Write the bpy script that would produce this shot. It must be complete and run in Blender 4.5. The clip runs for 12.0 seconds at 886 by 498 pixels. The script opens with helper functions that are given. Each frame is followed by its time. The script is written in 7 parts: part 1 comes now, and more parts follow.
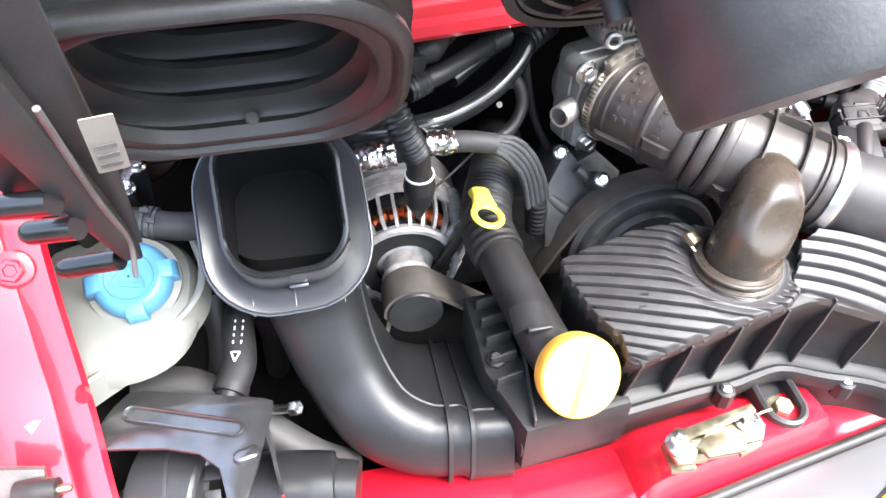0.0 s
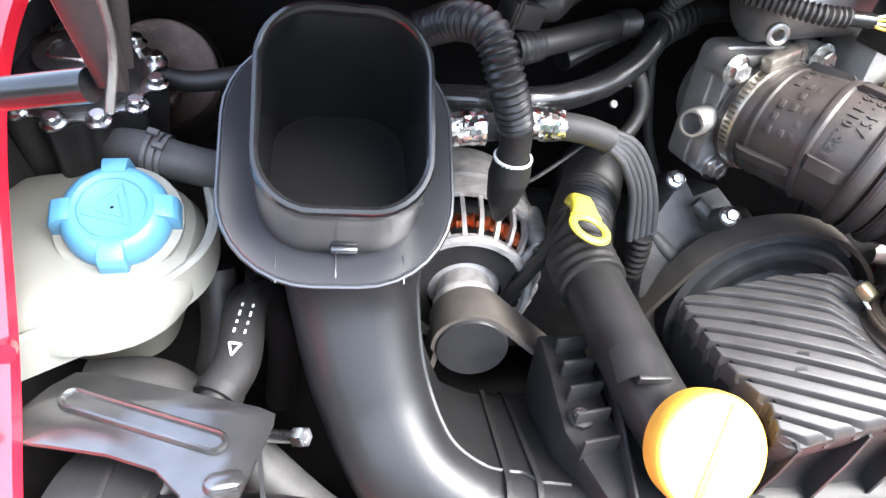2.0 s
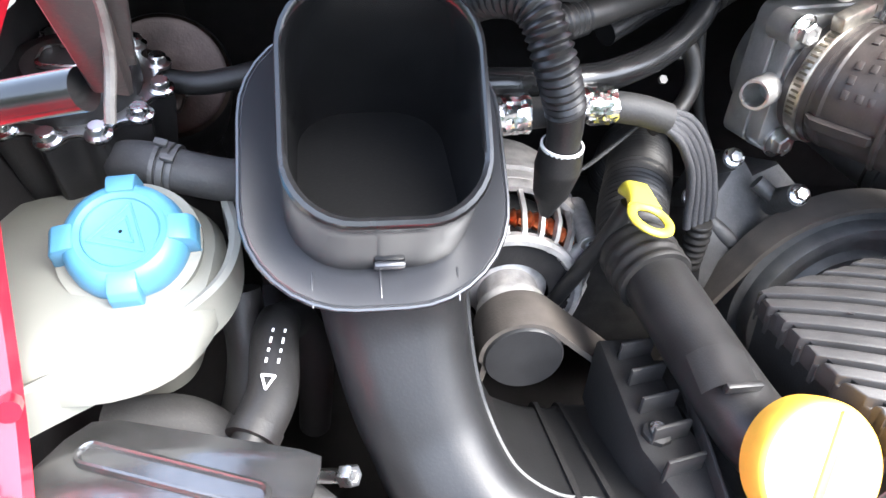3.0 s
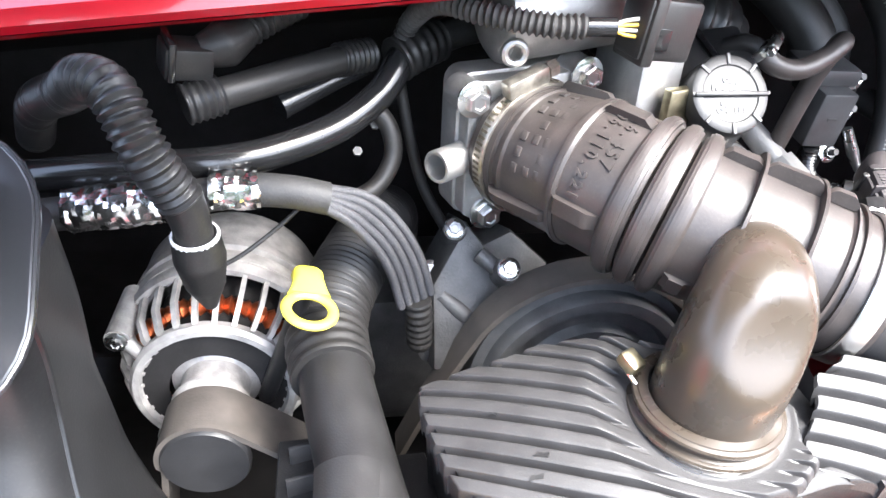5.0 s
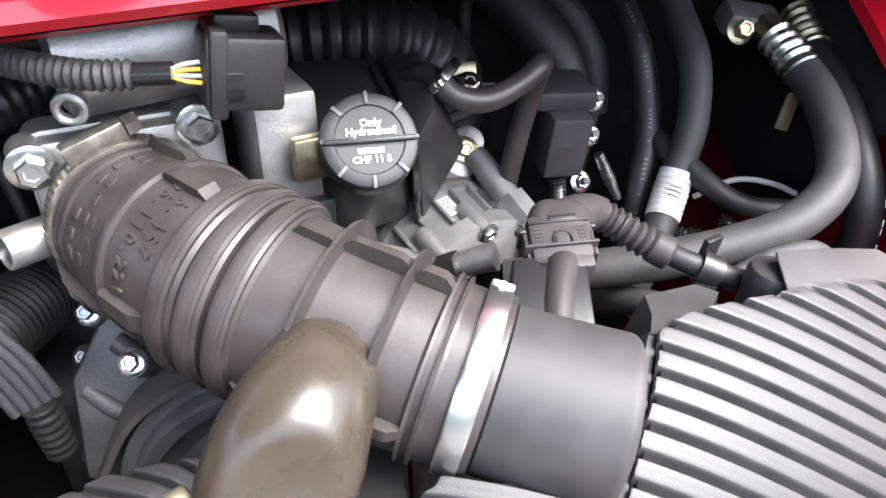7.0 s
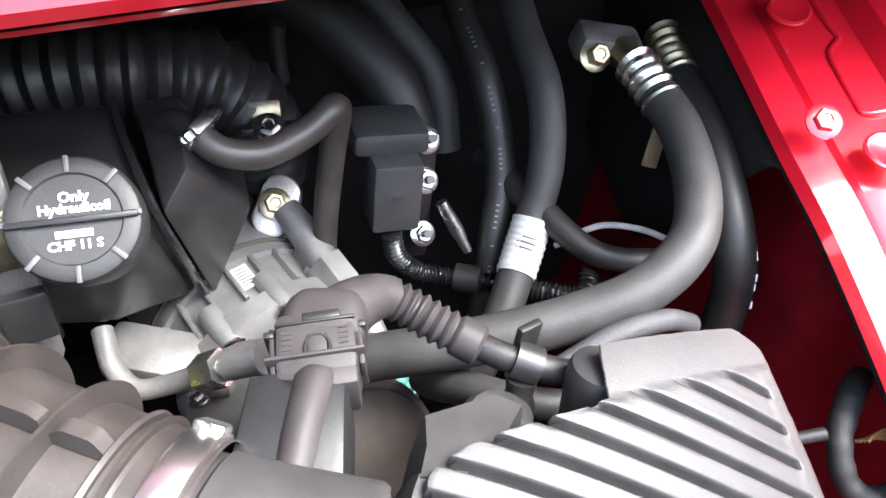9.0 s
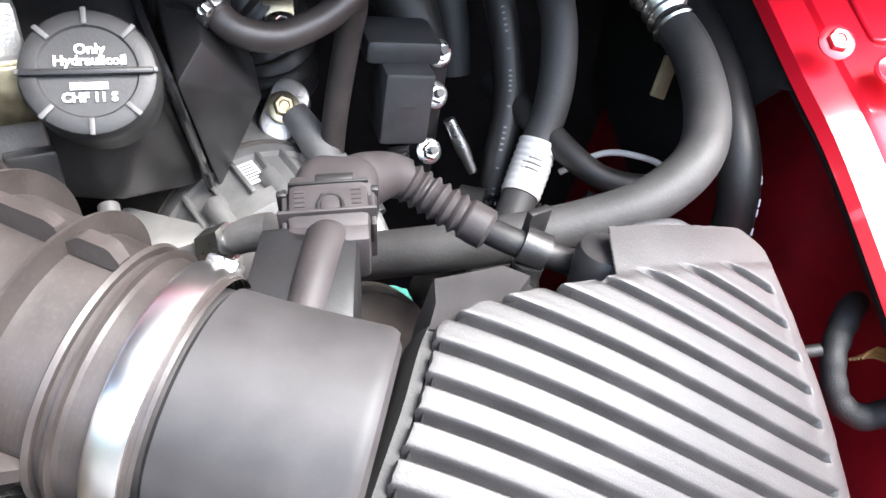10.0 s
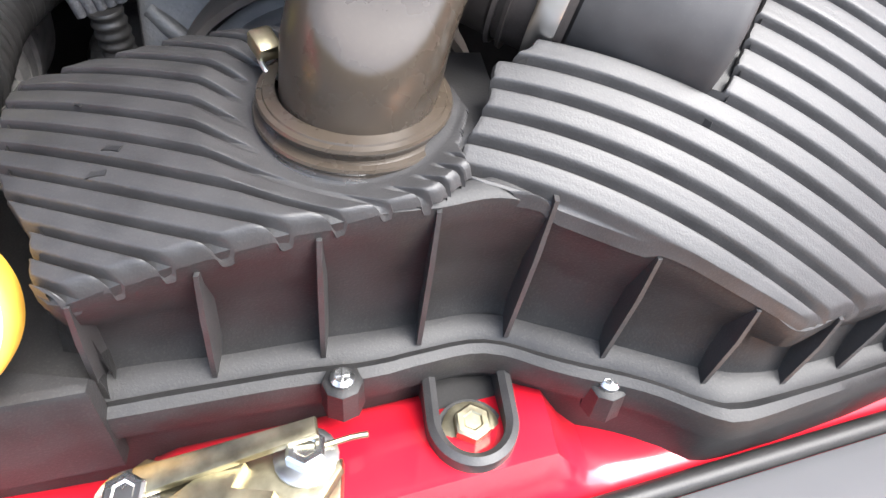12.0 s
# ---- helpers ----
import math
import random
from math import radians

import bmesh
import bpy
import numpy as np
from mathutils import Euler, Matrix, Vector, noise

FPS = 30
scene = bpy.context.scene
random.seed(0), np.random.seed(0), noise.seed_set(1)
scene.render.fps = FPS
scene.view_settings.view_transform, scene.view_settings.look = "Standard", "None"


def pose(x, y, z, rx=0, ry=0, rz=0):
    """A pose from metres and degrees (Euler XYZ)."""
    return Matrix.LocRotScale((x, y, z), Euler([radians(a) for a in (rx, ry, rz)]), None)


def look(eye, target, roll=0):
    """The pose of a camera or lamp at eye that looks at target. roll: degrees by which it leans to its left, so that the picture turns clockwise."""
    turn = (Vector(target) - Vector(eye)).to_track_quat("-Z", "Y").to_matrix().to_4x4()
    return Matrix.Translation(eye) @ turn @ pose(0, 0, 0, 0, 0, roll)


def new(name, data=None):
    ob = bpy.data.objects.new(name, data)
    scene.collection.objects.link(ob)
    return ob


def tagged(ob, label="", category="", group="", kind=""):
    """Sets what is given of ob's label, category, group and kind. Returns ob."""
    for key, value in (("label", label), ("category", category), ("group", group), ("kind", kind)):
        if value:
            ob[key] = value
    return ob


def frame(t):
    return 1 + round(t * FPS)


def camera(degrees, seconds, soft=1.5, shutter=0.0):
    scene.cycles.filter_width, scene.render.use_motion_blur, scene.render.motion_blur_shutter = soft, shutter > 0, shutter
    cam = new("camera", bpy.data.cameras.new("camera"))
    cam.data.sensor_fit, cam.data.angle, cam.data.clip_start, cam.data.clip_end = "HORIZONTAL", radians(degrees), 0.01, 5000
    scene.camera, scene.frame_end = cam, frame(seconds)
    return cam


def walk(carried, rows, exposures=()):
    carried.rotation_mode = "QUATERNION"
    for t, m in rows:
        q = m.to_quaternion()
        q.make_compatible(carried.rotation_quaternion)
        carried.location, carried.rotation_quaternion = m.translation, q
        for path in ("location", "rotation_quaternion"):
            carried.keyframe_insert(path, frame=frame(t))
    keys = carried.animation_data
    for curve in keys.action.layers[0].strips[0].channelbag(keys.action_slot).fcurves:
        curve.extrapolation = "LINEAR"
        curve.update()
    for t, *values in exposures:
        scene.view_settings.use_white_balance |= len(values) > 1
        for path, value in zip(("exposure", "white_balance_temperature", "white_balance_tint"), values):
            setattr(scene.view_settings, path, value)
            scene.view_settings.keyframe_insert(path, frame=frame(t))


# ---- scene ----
cam = camera(64.4, 12.0)
METRES, EYE, TILT, LEAN, TURN = 1.1, 1.239, -44.46, -0.54, -9.26
ROWS = [
    (0.0, 0.0, 0.0, 0.0, -0.0, -0.0, 0.0),
    (0.5, 0.0255, -0.002, -0.0078, 0.88, 0.02, -8.55),
    (1.0, 0.0062, 0.0288, -0.0368, 3.85, 2.55, -11.88),
    (1.5, -0.0313, 0.0741, -0.0509, 3.44, 5.16, -9.86),
    (2.0, -0.0395, 0.1396, -0.0654, 0.36, 8.71, -8.76),
    (2.5, -0.0571, 0.1786, -0.0895, -0.43, 9.49, -10.04),
    (3.0, -0.0625, 0.1819, -0.0541, 1.54, 7.87, -5.37),
    (3.5, -0.0278, 0.1968, -0.0275, 1.09, 8.54, -1.37),
    (5.5, 0.1627, 0.2244, 0.0035, 0.77, 10.83, -3.24),
    (6.0, 0.2169, 0.2407, 0.0151, 0.1, 10.7, -1.24),
    (6.5, 0.254, 0.2549, 0.0299, -1.1, 10.73, 0.43),
    (7.0, 0.2804, 0.2754, 0.0476, -1.79, 10.99, 1.28),
    (7.5, 0.2985, 0.2988, 0.0669, -2.13, 11.24, 1.96),
    (9.5, 0.3711, 0.3429, 0.0856, -6.26, 11.63, 4.01),
    (10.0, 0.3542, 0.3429, 0.0514, -6.41, 10.38, 1.41),
    (10.5, 0.3329, 0.3373, 0.015, -4.56, 8.59, -1.78),
    (11.0, 0.313, 0.3283, -0.0172, -2.14, 5.28, -3.77),
    (11.5, 0.2907, 0.3155, -0.038, -1.31, 0.89, -4.88),
    (12.0, 0.2576, 0.2959, -0.0508, -0.57, -1.79, -4.49),
]
walk(cam, [(t, pose(-0.364, -0.299, EYE, TILT, LEAN, TURN) @ pose(METRES * x, METRES * y, METRES * z, 90 + pitch, roll, yaw)) for t, x, y, z, yaw, pitch, roll in ROWS],
     [(0.0, 3.35), (1.0, 3.42), (2.0, 3.54), (3.5, 3.68), (5.5, 3.90), (6.5, 3.29), (7.5, 2.93), (9.5, 3.38), (10.5, 2.99), (11.0, 2.70), (11.5, 2.58), (12.0, 2.78)])

# ---- world and light: a bright overcast day, open sky behind and above the car ----
world = bpy.data.worlds.new("world")
scene.world = world
world.use_nodes = True
wn, wl = world.node_tree.nodes, world.node_tree.links
sky = wn.new("ShaderNodeTexSky")
sky.sky_type = "NISHITA"
sky.sun_disc = False
sky.sun_elevation = radians(57)
sky.sun_rotation = radians(126)
sky.air_density, sky.dust_density = 1.0, 3.0
cloud = wn.new("ShaderNodeHueSaturation")
cloud.inputs["Saturation"].default_value = 0.78
wl.new(sky.outputs[0], cloud.inputs["Color"])
wl.new(cloud.outputs[0], wn["Background"].inputs["Color"])
wn["Background"].inputs["Strength"].default_value = 0.15
sun = new("sun", bpy.data.lights.new("sun", "SUN"))
sun.data.energy, sun.data.angle, sun.data.color = 1.6, radians(45), (0.95, 0.98, 1.0)
sun.matrix_world = look((0.95, -0.60, 2.6), (0, 0.1, 0.8))

# ---- materials ----


def material(name, colour, rough=0.5, metal=0.0, vary=0.25, scale=60.0, bump=0.15, grain=600.0, coat=0.0, spec=0.5, dust=0.0, spots=0.0, alpha=1.0):
    """A surface with stains at one scale, grain at another, and wear in its gloss."""
    m = bpy.data.materials.new(name)
    m.use_nodes = True
    n, l = m.node_tree.nodes, m.node_tree.links
    b = n["Principled BSDF"]
    tc = n.new("ShaderNodeTexCoord")
    big, fine = n.new("ShaderNodeTexNoise"), n.new("ShaderNodeTexNoise")
    big.inputs["Scale"].default_value, big.inputs["Detail"].default_value = scale, 6.0
    fine.inputs["Scale"].default_value, fine.inputs["Detail"].default_value = grain, 3.0
    for t in (big, fine):
        l.new(tc.outputs["Object"], t.inputs["Vector"])
    ramp = n.new("ShaderNodeValToRGB")
    ramp.color_ramp.elements[0].position, ramp.color_ramp.elements[1].position = 0.3, 0.72
    ramp.color_ramp.elements[0].color = (*[c * (1 - vary) for c in colour], 1)
    ramp.color_ramp.elements[1].color = (*[min(1.0, c * (1 + vary)) for c in colour], 1)
    l.new(big.outputs["Fac"], ramp.inputs["Fac"])
    col = ramp.outputs["Color"]
    if dust:
        mix, pick = n.new("ShaderNodeMixRGB"), n.new("ShaderNodeValToRGB")
        pick.color_ramp.elements[0].position, pick.color_ramp.elements[1].position = 0.52, 0.8
        pick.color_ramp.elements[1].color = (dust, dust, dust, 1)
        l.new(fine.outputs["Fac"], pick.inputs["Fac"])
        l.new(pick.outputs["Color"], mix.inputs["Fac"])
        l.new(col, mix.inputs["Color1"])
        mix.inputs["Color2"].default_value = (0.32, 0.29, 0.25, 1)
        col = mix.outputs["Color"]
    l.new(col, b.inputs["Base Color"])
    rr = n.new("ShaderNodeMapRange")
    rr.inputs["To Min"].default_value, rr.inputs["To Max"].default_value = max(0.03, rough - 0.08), min(1.0, rough + 0.1)
    l.new(big.outputs["Fac"], rr.inputs["Value"])
    l.new(rr.outputs["Result"], b.inputs["Roughness"])
    b.inputs["Metallic"].default_value = metal
    b.inputs["Specular IOR Level"].default_value = spec
    b.inputs["Coat Weight"].default_value = coat
    b.inputs["Coat Roughness"].default_value = 0.06
    if bump:
        bp = n.new("ShaderNodeBump")
        bp.inputs["Strength"].default_value, bp.inputs["Distance"].default_value = bump, 0.0006
        l.new(fine.outputs["Fac"], bp.inputs["Height"])
        l.new(bp.outputs["Normal"], b.inputs["Normal"])
    return m


BLACK = material("satin_black_plastic", (0.016, 0.0155, 0.0155), 0.40, grain=900, bump=0.15, dust=0.03, spec=0.45)
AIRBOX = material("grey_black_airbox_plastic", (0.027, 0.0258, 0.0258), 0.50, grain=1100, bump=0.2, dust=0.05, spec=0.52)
GLOSS = material("glossy_black_plastic", (0.012, 0.012, 0.0125), 0.20, bump=0.04)
SNORKEL = material("semi_gloss_duct_plastic", (0.030, 0.031, 0.034), 0.22, scale=9, vary=0.1, bump=0.04, spec=0.9)
DUCT = material("dull_black_duct_plastic", (0.015, 0.015, 0.0155), 0.36, scale=25, vary=0.2, bump=0.12, spec=0.38, dust=0.02)
SENSOR = material("smooth_grey_sensor_plastic", (0.036, 0.034, 0.034), 0.56, spec=0.42, bump=0.05, dust=0.01)
PLUG = material("brown_grey_plug_plastic", (0.036, 0.031, 0.031), 0.55, bump=0.15, spec=0.35)
HOUSING_SHADE = material("dull_housing_and_wall_shade_plastic", (0.017, 0.0165, 0.0165), 0.52, spec=0.35, grain=900, bump=0.25, dust=0.05)
RUBBER = material("black_rubber", (0.016, 0.0152, 0.0147), 0.48, bump=0.2, dust=0.03, spec=0.42)
BOOT = material("brownish_boot_rubber", (0.038, 0.0315, 0.029), 0.44, bump=0.12, dust=0.05, spec=0.52)
FOAM = material("matt_grey_hose_rubber", (0.034, 0.033, 0.0325), 0.6, bump=0.3, dust=0.05)
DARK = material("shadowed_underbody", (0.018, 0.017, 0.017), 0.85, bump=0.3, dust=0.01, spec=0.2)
# body red made darker, with the shade of the bay in it
SHADERED = material("red_paint_with_bay_shade", (0.22, 0.005, 0.012), 0.34, vary=0.3, scale=30, bump=0.1, dust=0.03)
RED = material("red_car_paint", (0.58, 0.008, 0.022), 0.32, vary=0.06, scale=9, bump=0.0, coat=1.0)
ALU = material("cast_aluminium", (0.42, 0.41, 0.395), 0.40, metal=0.8, vary=0.2, grain=700, bump=0.5, dust=0.05)
STEEL = material("zinc_plated_steel", (0.66, 0.66, 0.65), 0.27, metal=1.0, vary=0.12, bump=0.1)
BRASSY = material("yellow_zinc_steel", (0.42, 0.375, 0.255), 0.36, metal=1.0, vary=0.3, scale=120, bump=0.15)
CHROME = material("bright_clamp_steel", (0.80, 0.79, 0.77), 0.30, metal=1.0, vary=0.1, bump=0.0)
BRONZE = material("tarnished_sensor_metal", (0.050, 0.036, 0.030), 0.34, metal=0.8, vary=0.4, bump=0.3)
COPPER = material("copper_windings", (0.45, 0.11, 0.04), 0.4, metal=0.9, vary=0.3, scale=300)
BLUE = material("sky_blue_cap_plastic", (0.075, 0.235, 0.375), 0.42, vary=0.1, bump=0.1)
TANK = material("milky_white_tank_plastic", (0.185, 0.187, 0.165), 0.55, vary=0.06, scale=25, bump=0.06)
YELLOW = material("yellow_plastic", (0.80, 0.68, 0.07), 0.38, vary=0.08, bump=0.0)
AMBER = material("amber_yellow_cap_plastic", (0.80, 0.43, 0.06), 0.4, vary=0.12, bump=0.05)
CREAM = material("cream_cap_face_glare", (0.88, 0.80, 0.66), 0.4, vary=0.05, bump=0.05)
WHITE = material("white_print", (0.8, 0.8, 0.78), 0.6, vary=0.05, bump=0.0)
TAG = material("silvery_paper_sleeve", (0.50, 0.50, 0.485), 0.45, vary=0.12, scale=90, bump=0.3)
PAPER = material("dirty_paper_label", (0.15, 0.14, 0.12), 0.8, vary=0.2, bump=0.1)
FOIL = material("crumpled_aluminium_foil", (0.8, 0.8, 0.79), 0.2, metal=1.0, vary=0.15, scale=150, grain=140, bump=1.0)
BELT = material("worn_drive_belt", (0.07, 0.06, 0.052), 0.7, bump=0.3)
PULLEY = material("dull_pulley_plastic", (0.022, 0.022, 0.023), 0.45, bump=0.12)
GREEN = material("green_plug_plastic", (0.10, 0.42, 0.34), 0.4, vary=0.1)
GREY = material("grey_fan_plastic", (0.035, 0.035, 0.035), 0.45, bump=0.2, dust=0.04)
TRIM = material("silver_grey_bumper_skin", (0.11, 0.11, 0.113), 0.35, vary=0.06, scale=12, bump=0.02)
AMBERLENS = material("orange_lamp_lens", (0.75, 0.25, 0.03), 0.2, vary=0.1, bump=0.0, coat=1.0)
ASPHALT = material("asphalt", (0.07, 0.068, 0.065), 0.9, vary=0.3, scale=3, grain=120, bump=0.8)
GREENERY = material("far_hedge", (0.05, 0.075, 0.03), 0.8, vary=0.5, scale=1.5, grain=12)
TAPE = material("black_woven_tape", (0.013, 0.013, 0.013), 0.6, grain=1500, bump=0.6)
BRAID = material("braided_hose_sheath", (0.050, 0.050, 0.054), 0.40, vary=0.5, scale=900, grain=2200, bump=0.8)
WIREY = material("yellow_wire", (0.7, 0.45, 0.06), 0.4)
WIREW = material("white_wire", (0.45, 0.45, 0.43), 0.4)

# ---- building helpers ----
ORIGIN = {}


def thing(name, at, label, category, group="", kind=""):
    """An empty at a thing's base; its parts are built in world metres and hung under it."""
    ob = new(name)
    ob.location = at
    ob.empty_display_size = 0.01
    ORIGIN[ob.name] = Vector(at)
    return tagged(ob, label, category, group, kind)


def smooth(bm, angle=40):
    bmesh.ops.recalc_face_normals(bm, faces=bm.faces[:])
    lim = radians(angle)
    for f in bm.faces:
        f.smooth = True
    for e in bm.edges:
        e.smooth = len(e.link_faces) == 2 and e.calc_face_angle(0) < lim


def part(name, bm, mat, parent=None, label="", kind="", angle=40):
    """Links a bmesh, built in world metres, as one mesh object under a thing or a part."""
    smooth(bm, angle)
    o = ORIGIN[parent.name] if parent else Vector()
    me = bpy.data.meshes.new(name)
    bm.transform(Matrix.Translation(-o))
    bm.to_mesh(me)
    bm.free()
    me.materials.append(mat)
    ob = new(name, me)
    if parent:
        ob.parent = parent
        ORIGIN[ob.name] = o
    if label or kind:
        tagged(ob, label, kind=kind)
    return ob


def solo(name, bm, mat, label, category, group="", kind="", angle=40):
    """A thing made of one mesh, with its origin at the mesh's middle."""
    vs = [v.co for v in bm.verts]
    at = sum(vs, Vector()) / len(vs)
    at.z = min(v.z for v in vs)
    smooth(bm, angle)
    bm.transform(Matrix.Translation(-at))
    me = bpy.data.meshes.new(name)
    bm.to_mesh(me)
    bm.free()
    me.materials.append(mat)
    ob = new(name, me)
    ob.location = at
    ORIGIN[ob.name] = at
    return tagged(ob, label, category, group, kind)


def frame_of(n, up=(0, 0, 1)):
    """A turn whose z is n and whose y is near up."""
    z = Vector(n).normalized()
    y = Vector(up)
    y = (y - z * y.dot(z))
    y = y.normalized() if y.length > 1e-4 else z.orthogonal().normalized()
    x = y.cross(z)
    return Matrix((x, y, z)).transposed()


def place(at, n=(0, 0, 1), up=(0, 1, 0)):
    return Matrix.Translation(at) @ frame_of(n, up).to_4x4()


def spline(pts, step=0.004):
    """Points along a smooth curve through pts."""
    p = [Vector(a) for a in pts]
    p = [p[0] * 2 - p[1]] + p + [p[-1] * 2 - p[-2]]
    out = []
    for i in range(1, len(p) - 2):
        a, b, c, d = p[i - 1:i + 3]
        n = max(2, int((c - b).length / step))
        for k in range(n):
            t = k / n
            out.append(0.5 * ((2 * b) + (c - a) * t + (2 * a - 5 * b + 4 * c - d) * t * t + (3 * b - a - 3 * c + d) * t ** 3))
    return out + [p[-2]]


def loft(bm, rings, cap=True, closed=True):
    """Skins rings of equally many points."""
    made = [[bm.verts.new(v) for v in r] for r in rings]
    n = len(made[0])
    for a, b in zip(made, made[1:]):
        for i in range(n if closed else n - 1):
            j = (i + 1) % n
            bm.faces.new((a[i], a[j], b[j], b[i]))
    if cap:
        bm.faces.new(made[0][::-1])
        bm.faces.new(made[-1])
    return bm


def transport(path, up=(0, 0, 1)):
    """A frame at each point of a path that does not twist."""
    tang = []
    for i in range(len(path)):
        t = path[min(i + 1, len(path) - 1)] - path[max(i - 1, 0)]
        tang.append(t.normalized())
    u = Vector(up) - tang[0] * Vector(up).dot(tang[0])
    u = u.normalized() if u.length > 1e-3 else tang[0].orthogonal().normalized()
    out = []
    for t in tang:
        u = (u - t * u.dot(t)).normalized()
        out.append((t.cross(u), u))
    return out


def tube(pts, r, sides=16, step=0.004, bm=None, cap=True, wave=0.0, pitch=0.006, sharp=False):
    """A hose along pts. r: one radius or one for each point. wave: depth of rings at that pitch."""
    bm = bm or bmesh.new()
    if wave:
        step = min(step, pitch / (10 if sharp else 6))
    path = spline(pts, step)
    rad = r if isinstance(r, (int, float)) else None
    if rad is None:
        knots = [(Vector(p), q) for p, q in zip(pts, r)]
        acc, s = [0.0], 0.0
        for a, b in zip(path, path[1:]):
            s += (b - a).length
            acc.append(s)
        at, k = [], 0
        for p, q in knots:
            k = min(range(k, len(path)), key=lambda i: (path[i] - p).length)
            at.append((acc[k], q))
    fr = transport(path)
    rings, s = [], 0.0
    for i, (p, (a, b)) in enumerate(zip(path, fr)):
        if i:
            s += (p - path[i - 1]).length
        q = rad if rad is not None else float(np.interp(s, [x for x, _ in at], [y for _, y in at]))
        if wave:
            w = math.sin(s / pitch * 2 * math.pi)
            q += wave * (math.tanh(1.6 * w) if sharp else w)
        rings.append([p + (a * math.cos(c) + b * math.sin(c)) * q for c in (2 * math.pi * k / sides for k in range(sides))])
    return loft(bm, rings, cap)


def lathe(profile, m, sides=32, bm=None, cap=True):
    """Turns (radius, height) pairs about the z of m."""
    bm = bm or bmesh.new()
    rings = [[m @ Vector((r * math.cos(a), r * math.sin(a), h)) for a in (2 * math.pi * k / sides for k in range(sides))] for r, h in profile]
    return loft(bm, rings, cap)


def rrect(w, h, r, n=6):
    """A rounded rectangle, centred, as points."""
    out = []
    r = min(r, w / 2 - 1e-5, h / 2 - 1e-5)
    for cx, cy, a0 in ((1, 1, 0), (-1, 1, 90), (-1, -1, 180), (1, -1, 270)):
        for k in range(n + 1):
            a = radians(a0 + 90 * k / n)
            out.append((cx * (w / 2 - r) + r * math.cos(a), cy * (h / 2 - r) + r * math.sin(a)))
    return out


def box(size, m, bevel=0.002, bm=None, seg=2):
    """A block with rounded edges, centred on m."""
    own = bmesh.new()
    bmesh.ops.create_cube(own, size=1.0, matrix=Matrix.Diagonal((*size, 1)))
    if bevel:
        bmesh.ops.bevel(own, geom=own.edges[:], offset=min(bevel, min(size) * 0.45), segments=seg, affect="EDGES", profile=0.5)
    own.transform(m)
    if bm is None:
        return own
    return merge(bm, own)


def merge(bm, other):
    idx = {}
    for v in other.verts:
        idx[v] = bm.verts.new(v.co)
    for f in other.faces:
        try:
            bm.faces.new([idx[v] for v in f.verts])
        except ValueError:
            pass
    other.free()
    return bm


def prism(poly, thick, m, bevel=0.001, bm=None):
    """A flat outline, thick along the z of m, with its top face on m."""
    own = bmesh.new()
    top = [own.verts.new((x, y, 0)) for x, y in poly]
    low = [own.verts.new((x, y, -thick)) for x, y in poly]
    n = len(poly)
    own.faces.new(top)
    own.faces.new(low[::-1])
    for i in range(n):
        own.faces.new((top[i], low[i], low[(i + 1) % n], top[(i + 1) % n]))
    bmesh.ops.recalc_face_normals(own, faces=own.faces[:])
    if bevel:
        es = [e for e in own.edges if all(abs(v.co.z) < 1e-7 for v in e.verts)]
        bmesh.ops.bevel(own, geom=es, offset=bevel, segments=2, affect="EDGES", profile=0.5)
    own.transform(m)
    return own if bm is None else merge(bm, own)


def bolt_bm(at, n, r=0.006, h=0.006, flange=True, bm=None):
    """A hexagon head on a flange."""
    bm = bm or bmesh.new()
    m = place(at, n, (0.3, 0.5, 0.8))
    if flange:
        lathe([(0.001, 0), (r * 1.5, 0), (r * 1.5, 0.0012), (r * 1.15, 0.0022), (0.001, 0.0022)], m, 20, bm)
    rings = []
    for q, z in ((1.0, 0.002), (1.0, h - 0.001), (0.85, h), (0.55, h), (0.45, h - 0.0008)):
        rings.append([m @ Vector((r * q * math.cos(radians(60 * k)), r * q * math.sin(radians(60 * k)), z)) for k in range(6)])
    return loft(bm, rings)


def lettering(text, size, m, mat, parent, name="lettering", depth=0.0002):
    """Flat characters in the built-in font, as a mesh."""
    cu = bpy.data.curves.new(name, "FONT")
    cu.body, cu.size, cu.align_x, cu.align_y, cu.extrude = text, size, "CENTER", "CENTER", depth
    cu.offset = size * 0.03
    cu.resolution_u = 2
    tmp = new("tmp", cu)
    me = bpy.data.meshes.new_from_object(tmp.evaluated_get(bpy.context.evaluated_depsgraph_get()))
    bpy.data.objects.remove(tmp)
    me.transform(m)
    me.transform(Matrix.Translation(-ORIGIN[parent.name]))
    me.materials.clear()
    me.materials.append(mat)
    ob = new(name, me)
    ob.parent = parent
    ORIGIN[ob.name] = ORIGIN[parent.name]
    return ob


